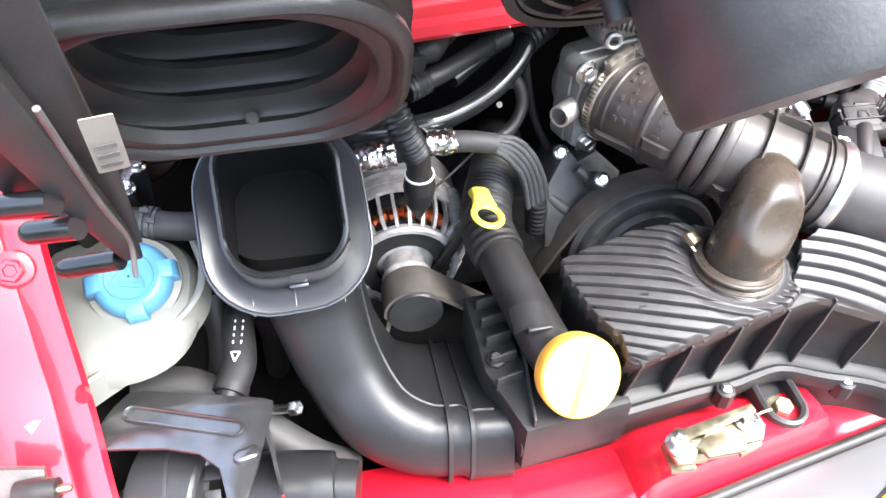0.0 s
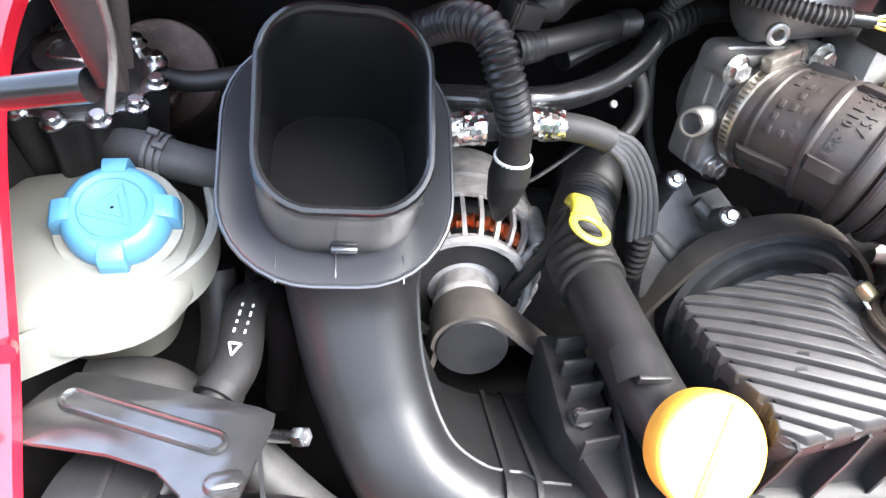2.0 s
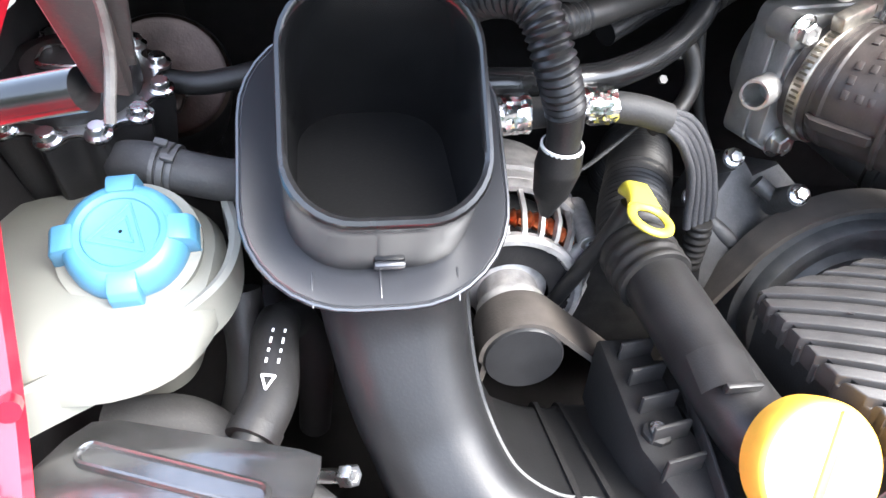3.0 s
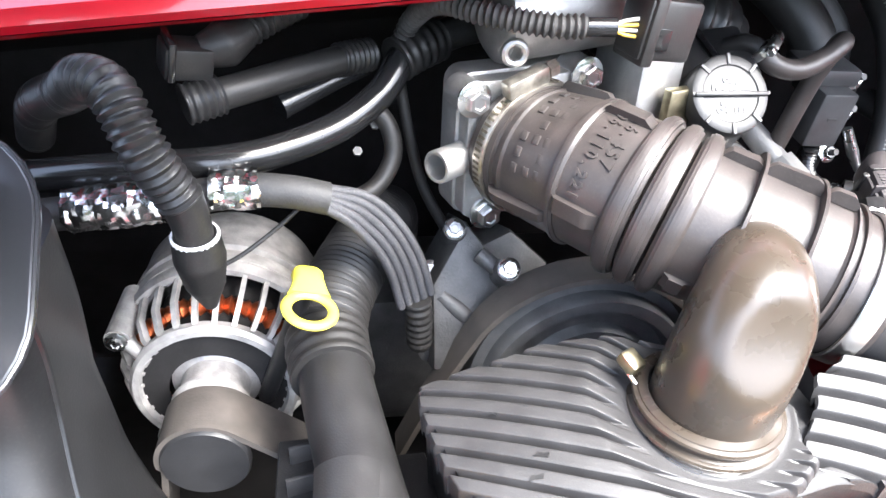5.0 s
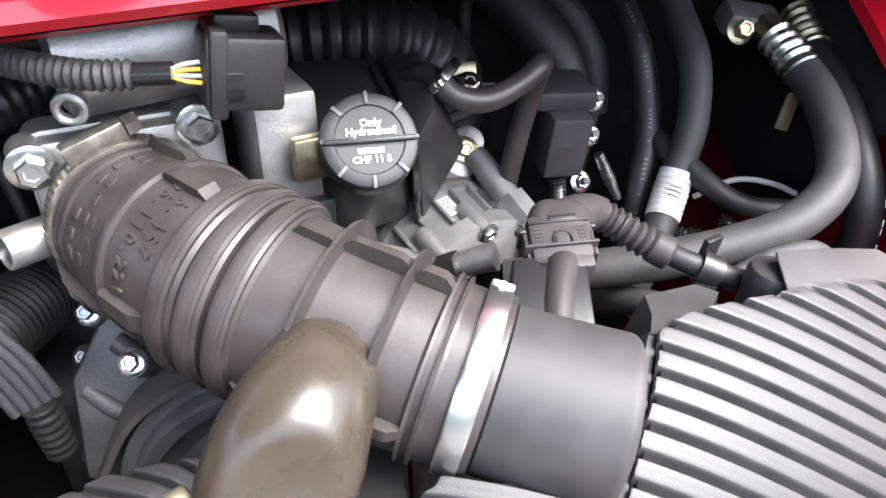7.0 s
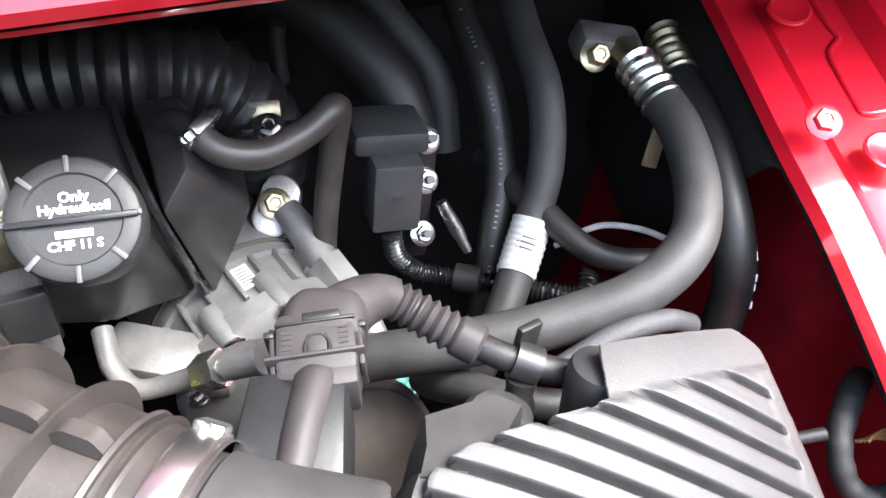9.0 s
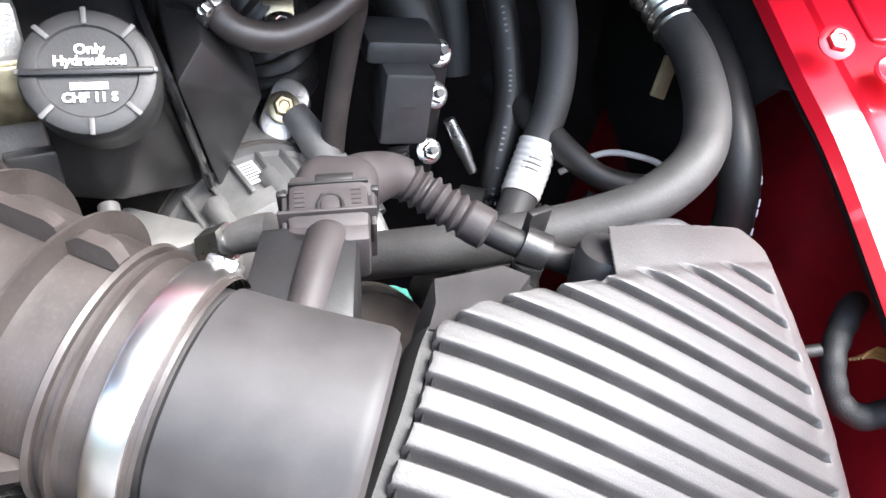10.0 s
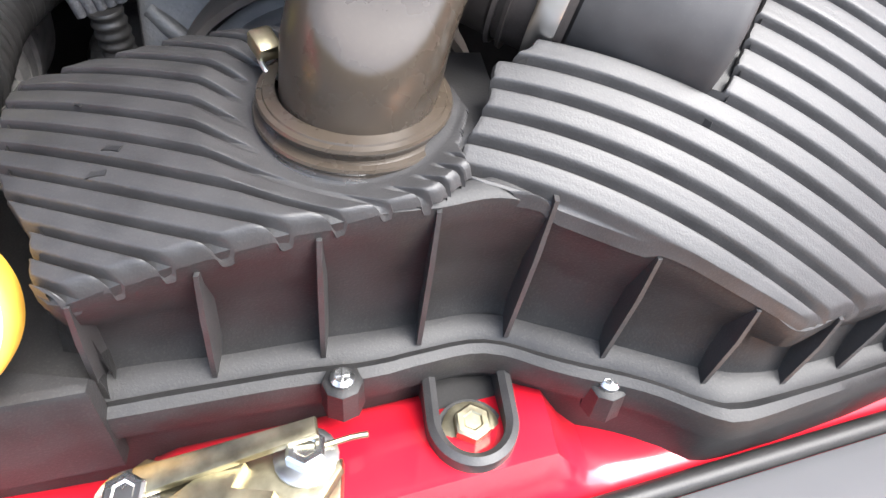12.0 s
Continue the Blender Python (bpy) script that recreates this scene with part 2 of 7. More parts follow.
def clamp_band(at, axis, r, width, mat, parent, name="hose_clamp", screw=None, label="", small=1.0):
    """A steel band with a worm-screw housing where screw points."""
    m = place(at, axis)
    w = width / 2
    bm = lathe([(r - 0.001, -w), (r + 0.0006, -w), (r + 0.0012, -w * 0.8), (r + 0.0012, w * 0.8), (r + 0.0006, w), (r - 0.001, w)], m, 48, cap=False)
    ob = part(name, bm, mat, parent, label)
    if screw:
        ax = Vector(axis).normalized()
        d = Vector(screw)
        d = (d - ax * d.dot(ax)).normalized()
        g = small
        c = Vector(at) + d * (r + 0.003 * g)
        bm = box((0.02 * g, 0.007 * g, width * 1.05), place(c, ax, d), 0.0015)
        bolt_bm(c + ax.cross(d) * 0.009 * g, ax.cross(d), 0.0036 * g, 0.006 * g, False, bm)
        part("screw_housing", bm, mat, ob)
    return ob

# ---- the car's body round the engine bay ----


def strip(rows, bm=None):
    """Skins open rows of points."""
    return loft(bm or bmesh.new(), [[Vector(p) for p in r] for r in rows], cap=False, closed=False)


def front_panel():
    """The painted panel along the front of the bay, with a rolled lower edge."""
    prof = [(0.03, -0.012), (0.02, -0.004), (0.004, -0.003), (0.0, 0.002), (0.002, 0.010), (0.008, 0.014), (0.010, 0.022),
            (0.016, 0.026), (0.020, 0.036), (0.032, 0.042), (0.045, 0.060), (0.30, 0.17), (0.9, 0.26), (1.4, 0.10)]
    rows = []
    for x in np.linspace(-0.95, 0.95, 40):
        z0 = 0.978 + 0.0905 * (x + 0.198) if abs(x) < 0.62 else 0.978 + 0.0905 * (math.copysign(0.62, x) + 0.198) - (abs(x) - 0.62) * 0.4
        y0 = 0.205 - 0.03 * max(0.0, abs(x) - 0.35)
        rows.append([(x, y0 + a, z0 + b) for a, b in prof])
    return solo("body_panel", strip(rows), RED, "glossy red painted body panel along the front edge of the bay", "car body", kind="structure")


front_panel()


def side_rail(name, line, out, label):
    """A painted flange that falls towards the tail, with a return down into the bay."""
    rows = []
    path = spline(line, 0.008)
    for p in path:
        q = [(0.09 * out, -0.30), (0.085 * out, -0.10), (0.060 * out, -0.022), (0.004 * out, -0.016), (0.0, -0.011), (0.003 * out, -0.003), (0.012 * out, 0.0), (0.022 * out, 0.002), (0.0245 * out, -0.0005), (0.027 * out, 0.003), (0.066 * out, 0.010), (0.072 * out, 0.012), (0.080 * out, 0.026), (0.088 * out, 0.029),
             (0.12 * out, 0.03), (0.2 * out, 0.03), (0.38 * out, -0.06), (0.44 * out, -0.3), (0.43 * out, -0.6), (0.38 * out, -0.9)]
        wing = 0.925 + 0.22 * (p.y - 0.05)
        rows.append([(p.x + a, p.y, max(p.z + b, 0.16, wing + (b if b < 0 else 0.0) if abs(a) > 0.11 else 0.16)) for a, b in q])
    return solo(name, strip(rows), RED, label, "car body", kind="structure")


LEFT_LINE = [(-0.60, 0.30, 0.985), (-0.585, 0.19, 0.965), (-0.571, 0.09, 0.928), (-0.558, 0.014, 0.822), (-0.548, -0.045, 0.745), (-0.52, -0.12, 0.66), (-0.5, -0.2, 0.60)]
RIGHT_LINE = [(0.375, 0.42, 0.99), (0.368, 0.33, 0.945), (0.36, 0.25, 0.905), (0.36, 0.20, 0.875), (0.37, 0.13, 0.81), (0.38, 0.05, 0.73), (0.38, -0.04, 0.65), (0.37, -0.2, 0.6)]
side_rail("side_rail_left", LEFT_LINE, -1, "red painted side flange of the bay opening with bolts")
side_rail("side_rail_right", RIGHT_LINE, 1, "red painted side flange of the bay opening with pressed ribs")


def tail_line(x):
    """Where the painted panel ends and the bumper begins, looking down."""
    return -0.037 + 0.2 * x if x > -0.15 else -0.067 + 0.03 * (x + 0.15)


def rear_panel():
    """The latch panel behind the airbox, with the raised pad that carries the striker."""
    rows = []
    for x in np.linspace(-0.62, 0.62, 120):
        pad = min(1.0, max(0.0, 1 - max(0.0, abs(x + 0.05) - 0.085) / 0.02))
        pad = pad * pad * (3 - 2 * pad)
        e = tail_line(x)
        r = [(0.11, 0.600), (0.10, 0.640), (0.072, 0.654 + 0.020 * pad), (0.060, 0.660 + 0.026 * pad), (0.030, 0.666 + 0.028 * pad), (0.014, 0.668 + 0.026 * pad), (0.009, 0.666 + 0.012 * pad), (0.004, 0.662), (-0.006, 0.654), (-0.03, 0.60)]
        rows.append([(x, y + e, z) for y, z in r])
    return solo("rear_panel", strip(rows), RED, "glossy red latch panel across the tail with a raised pad", "car body", kind="structure")


rear_panel()


def rear_seal():
    bm = tube([(x, tail_line(x) - 0.004, 0.664) for x in (-0.6, -0.4, -0.25, -0.15, 0.0, 0.15, 0.3, 0.5)], 0.0055, 10, 0.012)
    return solo("rubber_seal", bm, RUBBER, "black rubber weather seal along the tail edge", "seal", kind="structure")


rear_seal()


def bumper():
    rows = []
    for x in np.linspace(-0.8, 0.8, 60):
        e = tail_line(x)
        r = [(-0.008, 0.640), (-0.010, 0.664), (-0.016, 0.668), (-0.060, 0.674), (-0.066, 0.668), (-0.072, 0.672), (-0.16, 0.66), (-0.24, 0.58), (-0.27, 0.42), (-0.26, 0.25), (-0.20, 0.17), (0.1, 0.16)]
        rows.append([(x, y + e, z) for y, z in r])
    return solo("bumper_skin", strip(rows), TRIM, "pale grey bumper skin beyond the rubber seal", "bumper", kind="structure")


bumper()


def tub():
    """The dark underside that closes the bay."""
    bm = bmesh.new()
    box((1.5, 0.02, 0.7), Matrix.Translation((0, 0.60, 0.62)), 0, bm)
    box((1.5, 0.9, 0.02), Matrix.Translation((0, 0.16, 0.40)), 0, bm)
    return solo("bay_floor", bm, DARK, "black grimy floor and bulkhead of the engine bay", "floor", kind="structure")


tub()


def inner_wall(name, x, slope, line, skin=RED, label="red painted inner wing, the bay's shade put into its colour"):
    """A wall that rises to the underside of its flange."""
    bm = bmesh.new()
    rows = []
    path = sorted((p[1], p[2]) for p in line)
    for k in range(12):
        row = []
        for y in np.linspace(-0.12, 0.59, 24):
            z = 0.42 + (min(0.92, float(np.interp(y, [p[0] for p in path], [p[1] for p in path])) - 0.024) - 0.42) * k / 11
            row.append((x + slope * (0.92 - z) * 0.10 + 0.006 * math.sin(y * 40), y, z))
        rows.append(row)
    strip(rows, bm)
    return solo(name, bm, skin, label, "car body", kind="structure")


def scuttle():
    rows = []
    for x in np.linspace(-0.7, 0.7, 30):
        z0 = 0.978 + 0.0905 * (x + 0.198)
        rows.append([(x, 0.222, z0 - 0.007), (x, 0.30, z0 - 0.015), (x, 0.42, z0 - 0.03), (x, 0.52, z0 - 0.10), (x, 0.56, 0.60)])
    return solo("scuttle", strip(rows), DARK, "black underside of the scuttle in front of the engine", "bulkhead", kind="structure")


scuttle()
# shade on this wing is put into a darker red
inner_wall("inner_wing_right", 0.432, -1, RIGHT_LINE, SHADERED)


def wing_shade_sheet():
    """Black sheet standing in for shade under the right flange, in front of the lower inner wing."""
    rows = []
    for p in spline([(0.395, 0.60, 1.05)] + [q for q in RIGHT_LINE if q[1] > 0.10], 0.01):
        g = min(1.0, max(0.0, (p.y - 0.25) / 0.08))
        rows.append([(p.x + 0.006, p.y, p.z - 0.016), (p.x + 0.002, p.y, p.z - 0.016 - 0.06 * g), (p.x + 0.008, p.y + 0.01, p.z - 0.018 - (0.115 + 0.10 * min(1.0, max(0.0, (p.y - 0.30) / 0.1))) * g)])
    return solo("wing_shade_sheet", strip(rows), DARK, "black sheet put in for the shade on the upper inner wing", "liner", kind="structure")


wing_shade_sheet()
# painted wing turned black: the shade by the tank is in its colour
inner_wall("inner_wing_left", -0.615, 1, LEFT_LINE, DARK, "inner wing beside the coolant tank, its shade put in as black")


def ground():
    bm = bmesh.new()
    bmesh.ops.create_grid(bm, x_segments=8, y_segments=8, size=300)
    return solo("ground", bm, ASPHALT, "grey asphalt ground under the car", "ground", kind="structure")


ground()


def hedge_ring():
    """The planting round the yard, which shuts off the low sky."""
    bm = bmesh.new()
    rows = []
    for h in (-0.2, 0.4, 0.8, 1.2, 1.6, 1.9):
        row = []
        for k in range(96):
            a = 2 * math.pi * k / 96
            p = Vector((math.cos(a), math.sin(a), h))
            rear = max(0.0, -math.sin(a)) ** 0.7
            r = 7.0 - 1.2 * rear + 0.5 * noise.noise(p * 3.0) + 0.25 * noise.noise(p * 9.0) + 0.08 * h
            row.append(Vector((r * math.cos(a), r * math.sin(a), h * 1.15 + 0.5 * noise.noise(p * 5.0) * (h > 1.5))))
        rows.append(row)
    loft(bm, rows, cap=False)
    return solo("backdrop", bm, GREENERY, "dense green hedge closing the yard all round", "hedge", kind="structure", angle=180)


hedge_ring()

# ---- airbox ----
RIGHT_EDGE = [(0.0045, 0.0735), (0.018, 0.0765), (0.022, 0.0815), (0.050, 0.073), (0.0870, 0.0525), (0.0945, 0.0625), (0.1005, 0.072), (0.106, 0.081), (0.112, 0.0885), (0.1175, 0.098), (0.1225, 0.1075), (0.127, 0.118), (0.1425, 0.1245), (0.165, 0.128), (0.187, 0.1310), (0.202, 0.134), (0.208, 0.156), (0.2800, 0.1645), (0.2895, 0.156), (0.2905, 0.10), (0.2885, 0.035), (0.2150, 0.0195), (0.1925, 0.0135), (0.1704, 0.0085), (0.1485, 0.0035), (0.1285, -0.0015), (0.109, 0.0045), (0.0662, 0.0172), (0.0247, 0.0292), (0.004, 0.0330), (-0.012, 0.0400), (-0.009, 0.0480), (-0.004, 0.0545), (0.001, 0.0615)]
LEFT_EDGE = [(-0.006, 0.0360), (-0.019, 0.0262), (-0.040, 0.0228), (-0.0616, 0.0190), (-0.083, 0.0160), (-0.1039, 0.0135), (-0.126, 0.0105), (-0.1490, 0.0075), (-0.1585, 0.013), (-0.1605, 0.030), (-0.172, 0.046), (-0.1785, 0.060), (-0.184, 0.080), (-0.188, 0.105), (-0.186, 0.117), (-0.160, 0.121), (-0.137, 0.1235), (-0.120, 0.1290), (-0.085, 0.1270), (-0.06, 0.121), (-0.035, 0.112), (-0.012, 0.09), (-0.004, 0.065), (-0.010, 0.046)]
ELBOW_AT = (-0.047, 0.0745)


def right_top(x, y):
    """The crowned filter cover, highest at its front edge."""
    return 0.7714 + 0.0801 * x + 1.087 * y - 1.161 * x * x + 1.667 * x * y - 3.595 * y * y + max(0.0, x - 0.16) ** 2 * 0.9 * max(0.0, 1 - y / 0.12)


def left_top(x, y):
    """The domed lid, dished a little where the elbow is seated."""
    d = math.hypot(x - ELBOW_AT[0], y - ELBOW_AT[1])
    z = 0.8009 - 0.0045 * x + 0.5641 * y - 0.973 * x * x - 0.2661 * x * y - 3.2442 * y * y
    return z - 0.007 * min(1.0, max(0.0, (0.060 - d) / 0.020))


def right_ridge(x, k):
    """The y of groove number -k of the filter cover; the grooves fan out from the elbow."""
    u, v = (-k - 10) / 10, min(max(x, -0.02), 0.3) * 10
    return 0.12775 - 0.12333 * u + 0.03131 * u * u - 0.01168 * u ** 3 + v * (-0.03091 + 0.00689 * u - 0.00841 * u * u) + v * v * (-0.0075 + 0.00229 * u) + 0.0025 * v ** 3


def left_ridge(x, k):
    """The same for the plain lid."""
    u, v = (-k - 5) / 5, (x + 0.12) * 10
    return 0.06183 - 0.05791 * u + 0.007 * u * u + v * (-0.04439 + 0.01187 * u - 0.00497 * u * u) + v * v * (0.00316 + 0.00978 * u)


def inside(x, y, poly):
    c, n = False, len(poly)
    for i in range(n):
        (x1, y1), (x2, y2) = poly[i], poly[(i + 1) % n]
        if (y1 > y) != (y2 > y) and x < (x2 - x1) * (y - y1) / (y2 - y1) + x1:
            c = not c
    return c


def ridged(poly, top, ridge, k0, k1, x0, x1, depth=0.0045, nose=(0.0015, 0.006), margin=False, tuck=(0.002, -0.0035), drop=(0.012, 0.008)):
    """A moulded top of stepped ridges, cut to an outline; each ridge ends in a rounded nose."""
    prof = [(0.0, 0.20), (0.15, 0.22), (0.27, 0.16), (0.325, 0.05), (0.35, -0.12), (0.368, -0.55), (0.40, -0.95), (0.44, -1.05), (0.56, -1.05), (0.595, -0.90), (0.615, -0.30), (0.63, 0.05), (0.655, 0.20), (0.70, 0.25), (0.85, 0.22)]
    bm = bmesh.new()
    rows, n = [], 90
    for k in range(k0, k1):
        for f, h in prof:
            us = [u for u in np.arange(x0, x1, 0.0005) if inside(u, ridge(u, k + f), poly)]
            if len(us) < 2:
                continue
            row = []
            s = np.linspace(-1, 1, n)
            s = np.sin(s * math.pi / 2) * 0.5 + s * 0.5
            for u in (us[0] + us[-1]) / 2 + s * (us[-1] - us[0]) / 2:
                y = ridge(u, k + f)
                fade = min(1.0, max(0.0, (math.hypot(u - ELBOW_AT[0], y - ELBOW_AT[1]) - 0.044) / 0.012))
                if margin:
                    fade = min(1.0, max(0.0, (0.1325 + 0.17 * max(0.0, u - 0.19) - y) / 0.004)) if u > 0.19 else 1.0
                hh = h
                if margin and us[-1] > 0.27:
                    q = min(1.0, max(0.0, (us[-1] - u - 0.007) / 0.005))
                    hh = 0.3 + (h - 0.3) * q * q * (3 - 2 * q)
                z = top(u, y) + hh * depth * fade
                for d, r in ((u - us[0], nose[0]), (us[-1] - u, nose[1])):
                    r *= max(0.2, fade)
                    if d * 1.15 < r:
                        z -= r - math.sqrt(max(0.0, r * r - (r - d * 1.15) ** 2))
                row.append(Vector((u, y, z)))
            row = [row[0] - Vector((-0.001, 0, drop[0]))] + row + [row[-1] - Vector((tuck[0], tuck[1], drop[1]))]
            rows.append(row)
    return loft(bm, rows, cap=False, closed=False)


def skirt(edge, top, low, z_low, bm=None):
    """A drafted wall from a lid's edge down to a lower outline."""
    bm = bm or bmesh.new()
    rings = [[], [], [], []]
    for (x, y), (a, b) in zip(edge, low):
        z = top(x, y)
        rings[0].append(Vector((x, y, z)))
        rings[1].append(Vector((x + (a - x) * 0.05, y + (b - y) * 0.05, z - 0.004)))
        rings[2].append(Vector((x + (a - x) * 0.5, y + (b - y) * 0.5, z + (z_low - z) * 0.5)))
        rings[3].append(Vector((a, b, z_low)))
    return loft(bm, rings, cap=False, closed=False)


airbox = thing("airbox", (0.02, 0.06, 0.66), "dark grey ribbed plastic airbox with moulded flange and screws", "airbox")


# unseen box added above the bellows to keep the sky off them
def grow(edge, d):
    cx, cy = sum(p[0] for p in edge) / len(edge), sum(p[1] for p in edge) / len(edge)
    out = []
    n = len(edge)
    area = sum(edge[i][0] * edge[(i + 1) % n][1] - edge[(i + 1) % n][0] * edge[i][1] for i in range(n))
    sg = 1 if area > 0 else -1
    for i in range(n):
        a, b = Vector(edge[i - 1]), Vector(edge[(i + 1) % n])
        t = (b - a).normalized()
        out.append((edge[i][0] + sg * t.y * d, edge[i][1] - sg * t.x * d))
    return out


def build_airbox():
    part("lid", ridged(LEFT_EDGE, left_top, left_ridge, -15, 4, -0.20, 0.0, nose=(0.0015, 0.0075), drop=(0.012, 0.0035)), AIRBOX, airbox, angle=30)
    part("filter_cover", ridged(RIGHT_EDGE, right_top, right_ridge, -22, 3, -0.02, 0.295, nose=(0.0020, 0.0035), margin=True, tuck=(0.0015, 0.0), drop=(0.003, 0.003)), AIRBOX, airbox, angle=30)
    # walls of the lids' own plastic, darkened to carry their shade
    part("side_wall", skirt(grow(LEFT_EDGE, -0.004)[7:22], left_top, grow(LEFT_EDGE, -0.012)[7:22], 0.716), HOUSING_SHADE, airbox)
    part("side_wall", skirt(grow(RIGHT_EDGE, -0.003)[:22], right_top, grow(RIGHT_EDGE, -0.010)[:22], 0.712), HOUSING_SHADE, airbox)
    # rear edge of both lids, and the foot of the wall below it
    rear = [(-0.1585, 0.0125), (-0.149, 0.0068), (-0.126, 0.0098), (-0.1039, 0.0128), (-0.083, 0.0153), (-0.0616, 0.0183), (-0.040, 0.0221), (-0.019, 0.0255), (0.004, 0.0300), (0.0247, 0.0285), (0.0662, 0.0165), (0.109, 0.0038), (0.1285, -0.0022), (0.1485, 0.0028), (0.1704, 0.0078), (0.215, 0.019)]
    foot = [(-0.168, 0.024), (-0.156, 0.022), (-0.132, 0.025), (-0.108, 0.027), (-0.087, 0.030), (-0.066, 0.033), (-0.043, 0.036), (-0.023, 0.039), (0.009, 0.044), (0.024, 0.039), (0.068, 0.021), (0.105, 0.006), (0.125, 0.003), (0.146, 0.005), (0.168, 0.009), (0.215, 0.019)]
    rx, ry = [p[0] for p in rear], [p[1] for p in rear]
    # sunken shelf beside the elbow, between the two lids
    rows = []
    for x in np.linspace(-0.042, 0.010, 30):
        y0 = float(np.interp(x, rx, ry)) + 0.006
        row = []
        for y in np.linspace(y0, 0.123, 18):
            row.append(Vector((x, y, min(left_top(x, y) - 0.003, right_top(x, y) - 0.007, 0.8135 - 0.10 * max(0.0, y - 0.06)))))
        rows.append(row)
    part("shelf", loft(bmesh.new(), rows, cap=False, closed=False), AIRBOX, airbox)
    # wall from the lids' rolled rear edge, drawn in under the edge, down to the flange
    rows = []
    for (x, y), (fx, fy) in zip(rear, foot):
        z = left_top(x, y) if x < -0.03 else (right_top(x, y) if x > 0.02 else 0.5 * (left_top(-0.02, 0.027) + right_top(0.02, 0.03)))
        rows.append([Vector((x, y + 0.009, z - 0.0012)), Vector((x, y + 0.004, z - 0.0020)), Vector((x, y + 0.0012, z - 0.0045)), Vector((x, y + 0.0012, z - 0.009)), Vector((x, y + 0.0045, z - 0.020)), Vector((x * 0.5 + fx * 0.5, y * 0.5 + fy * 0.5 + 0.007, z * 0.5 + 0.358)), Vector((fx, fy + 0.004, 0.728)), Vector((fx, fy, 0.717))])
    cols = []
    for j in range(8):
        cols.append(spline([r[j] for r in rows], 0.003))
    n = min(len(c) for c in cols)
    # darker than the lids: the wall's shade is put into its colour
    part("rear_wall", loft(bmesh.new(), [[c[round(k * (len(c) - 1) / (n - 1))] for c in cols] for k in range(n)], cap=False, closed=False), HOUSING_SHADE, airbox)
    # flange round the rear edge
    outer = [(-0.246, -0.014), (-0.19, -0.004), (-0.128, 0.005), (-0.072, 0.013), (-0.043, 0.014), (-0.023, 0.020), (0.009, 0.026), (0.043, 0.010), (0.076, 0.000), (0.110, -0.020), (0.159, -0.008), (0.205, 0.004), (0.30, 0.03)]
    inner = [(-0.246, 0.012), (-0.19, 0.016), (-0.128, 0.027), (-0.072, 0.034), (-0.043, 0.036), (-0.023, 0.040), (0.009, 0.045), (0.043, 0.032), (0.076, 0.019), (0.110, 0.004), (0.159, 0.008), (0.205, 0.018), (0.30, 0.05)]
    rows = []
    for (a, b), (c, d) in zip(outer, inner):
        o, i = Vector((a, b, 0)), Vector((c, d, 0))
        m = (i - o)
        rows.append([i + Vector((0, 0, 0.719)), i - m * 0.35 + Vector((0, 0, 0.7175)), i - m * 0.55 + Vector((0, 0, 0.7135)), o + m * 0.26 + Vector((0, 0, 0.7155)), o + m * 0.06 + Vector((0, 0, 0.713)), o + Vector((0, 0, 0.708)), o + m * 0.04 + Vector((0, 0, 0.698)), o + m * 0.3 + Vector((0, 0, 0.694)), o + m * 0.5 + Vector((0, 0, 0.62))])
    fine = []
    for j in range(len(rows[0])):
        line = [r[j] for r in rows]
        bent = [line[0]]
        for a, b, c in zip(line, line[1:], line[2:]):
            bent += [b.lerp(a, min(0.4, 0.008 / (b - a).length)), b.lerp(c, min(0.4, 0.008 / (c - b).length))]
        fine.append(spline(bent + [line[-1]], 0.006))
    n = min(len(f) for f in fine)
    cols = [[f[round(k * (len(f) - 1) / (n - 1))] for f in fine] for k in range(n)]
    part("flange", loft(bmesh.new(), cols, cap=False, closed=False), HOUSING_SHADE, airbox)
    # gusset fins down the rear wall
    for x, y, z, bx, by in ((-0.1468, 0.0075, 0.785, -0.154, 0.014), (-0.1039, 0.0132, 0.7925, -0.109, 0.018), (-0.0616, 0.0187, 0.8025, -0.064, 0.025), (-0.0189, 0.0255, 0.808, -0.022, 0.029),
                            (0.0247, 0.0285, 0.8095, 0.018, 0.031), (0.0665, 0.0165, 0.789, 0.060, 0.017), (0.1095, 0.0038, 0.770, 0.101, 0.000), (0.1485, 0.0028, 0.763, 0.138, -0.002), (0.182, 0.0105, 0.762, 0.168, 0.004), (0.212, 0.018, 0.762, 0.196, 0.011)):
        a, b = Vector((x, y - 0.0006, z - 0.006)), Vector((bx, by, 0.7165))
        knee = a.lerp(b, 0.36) + Vector((0, -0.0012, 0))
        back = Vector((0.002, 0.020, 0))
        t = Vector((0.0011, 0, 0))
        bm = bmesh.new()
        loft(bm, [[a - t * 0.8, a + t * 0.8, a + t + back * 0.5, a - t + back * 0.5], [knee - t, knee + t, knee + t + back, knee - t + back], [b - t, b + t, b + t + back, b - t + back]])
        part("fin", bm, AIRBOX, airbox)
    # chips and scuffs in the lid's skin
    for x, y, a, s in ((-0.1343, 0.0558, 10, 1.0), (-0.1385, 0.0460, 30, 1.0), (-0.152, 0.0830, 0, 0.4)):
        poly = [(-0.005 * s, -0.001 * s), (-0.002 * s, 0.0022 * s), (0.001 * s, 0.0012 * s), (0.005 * s, 0.0016 * s), (0.004 * s, -0.0018 * s), (0.0, -0.001 * s)]
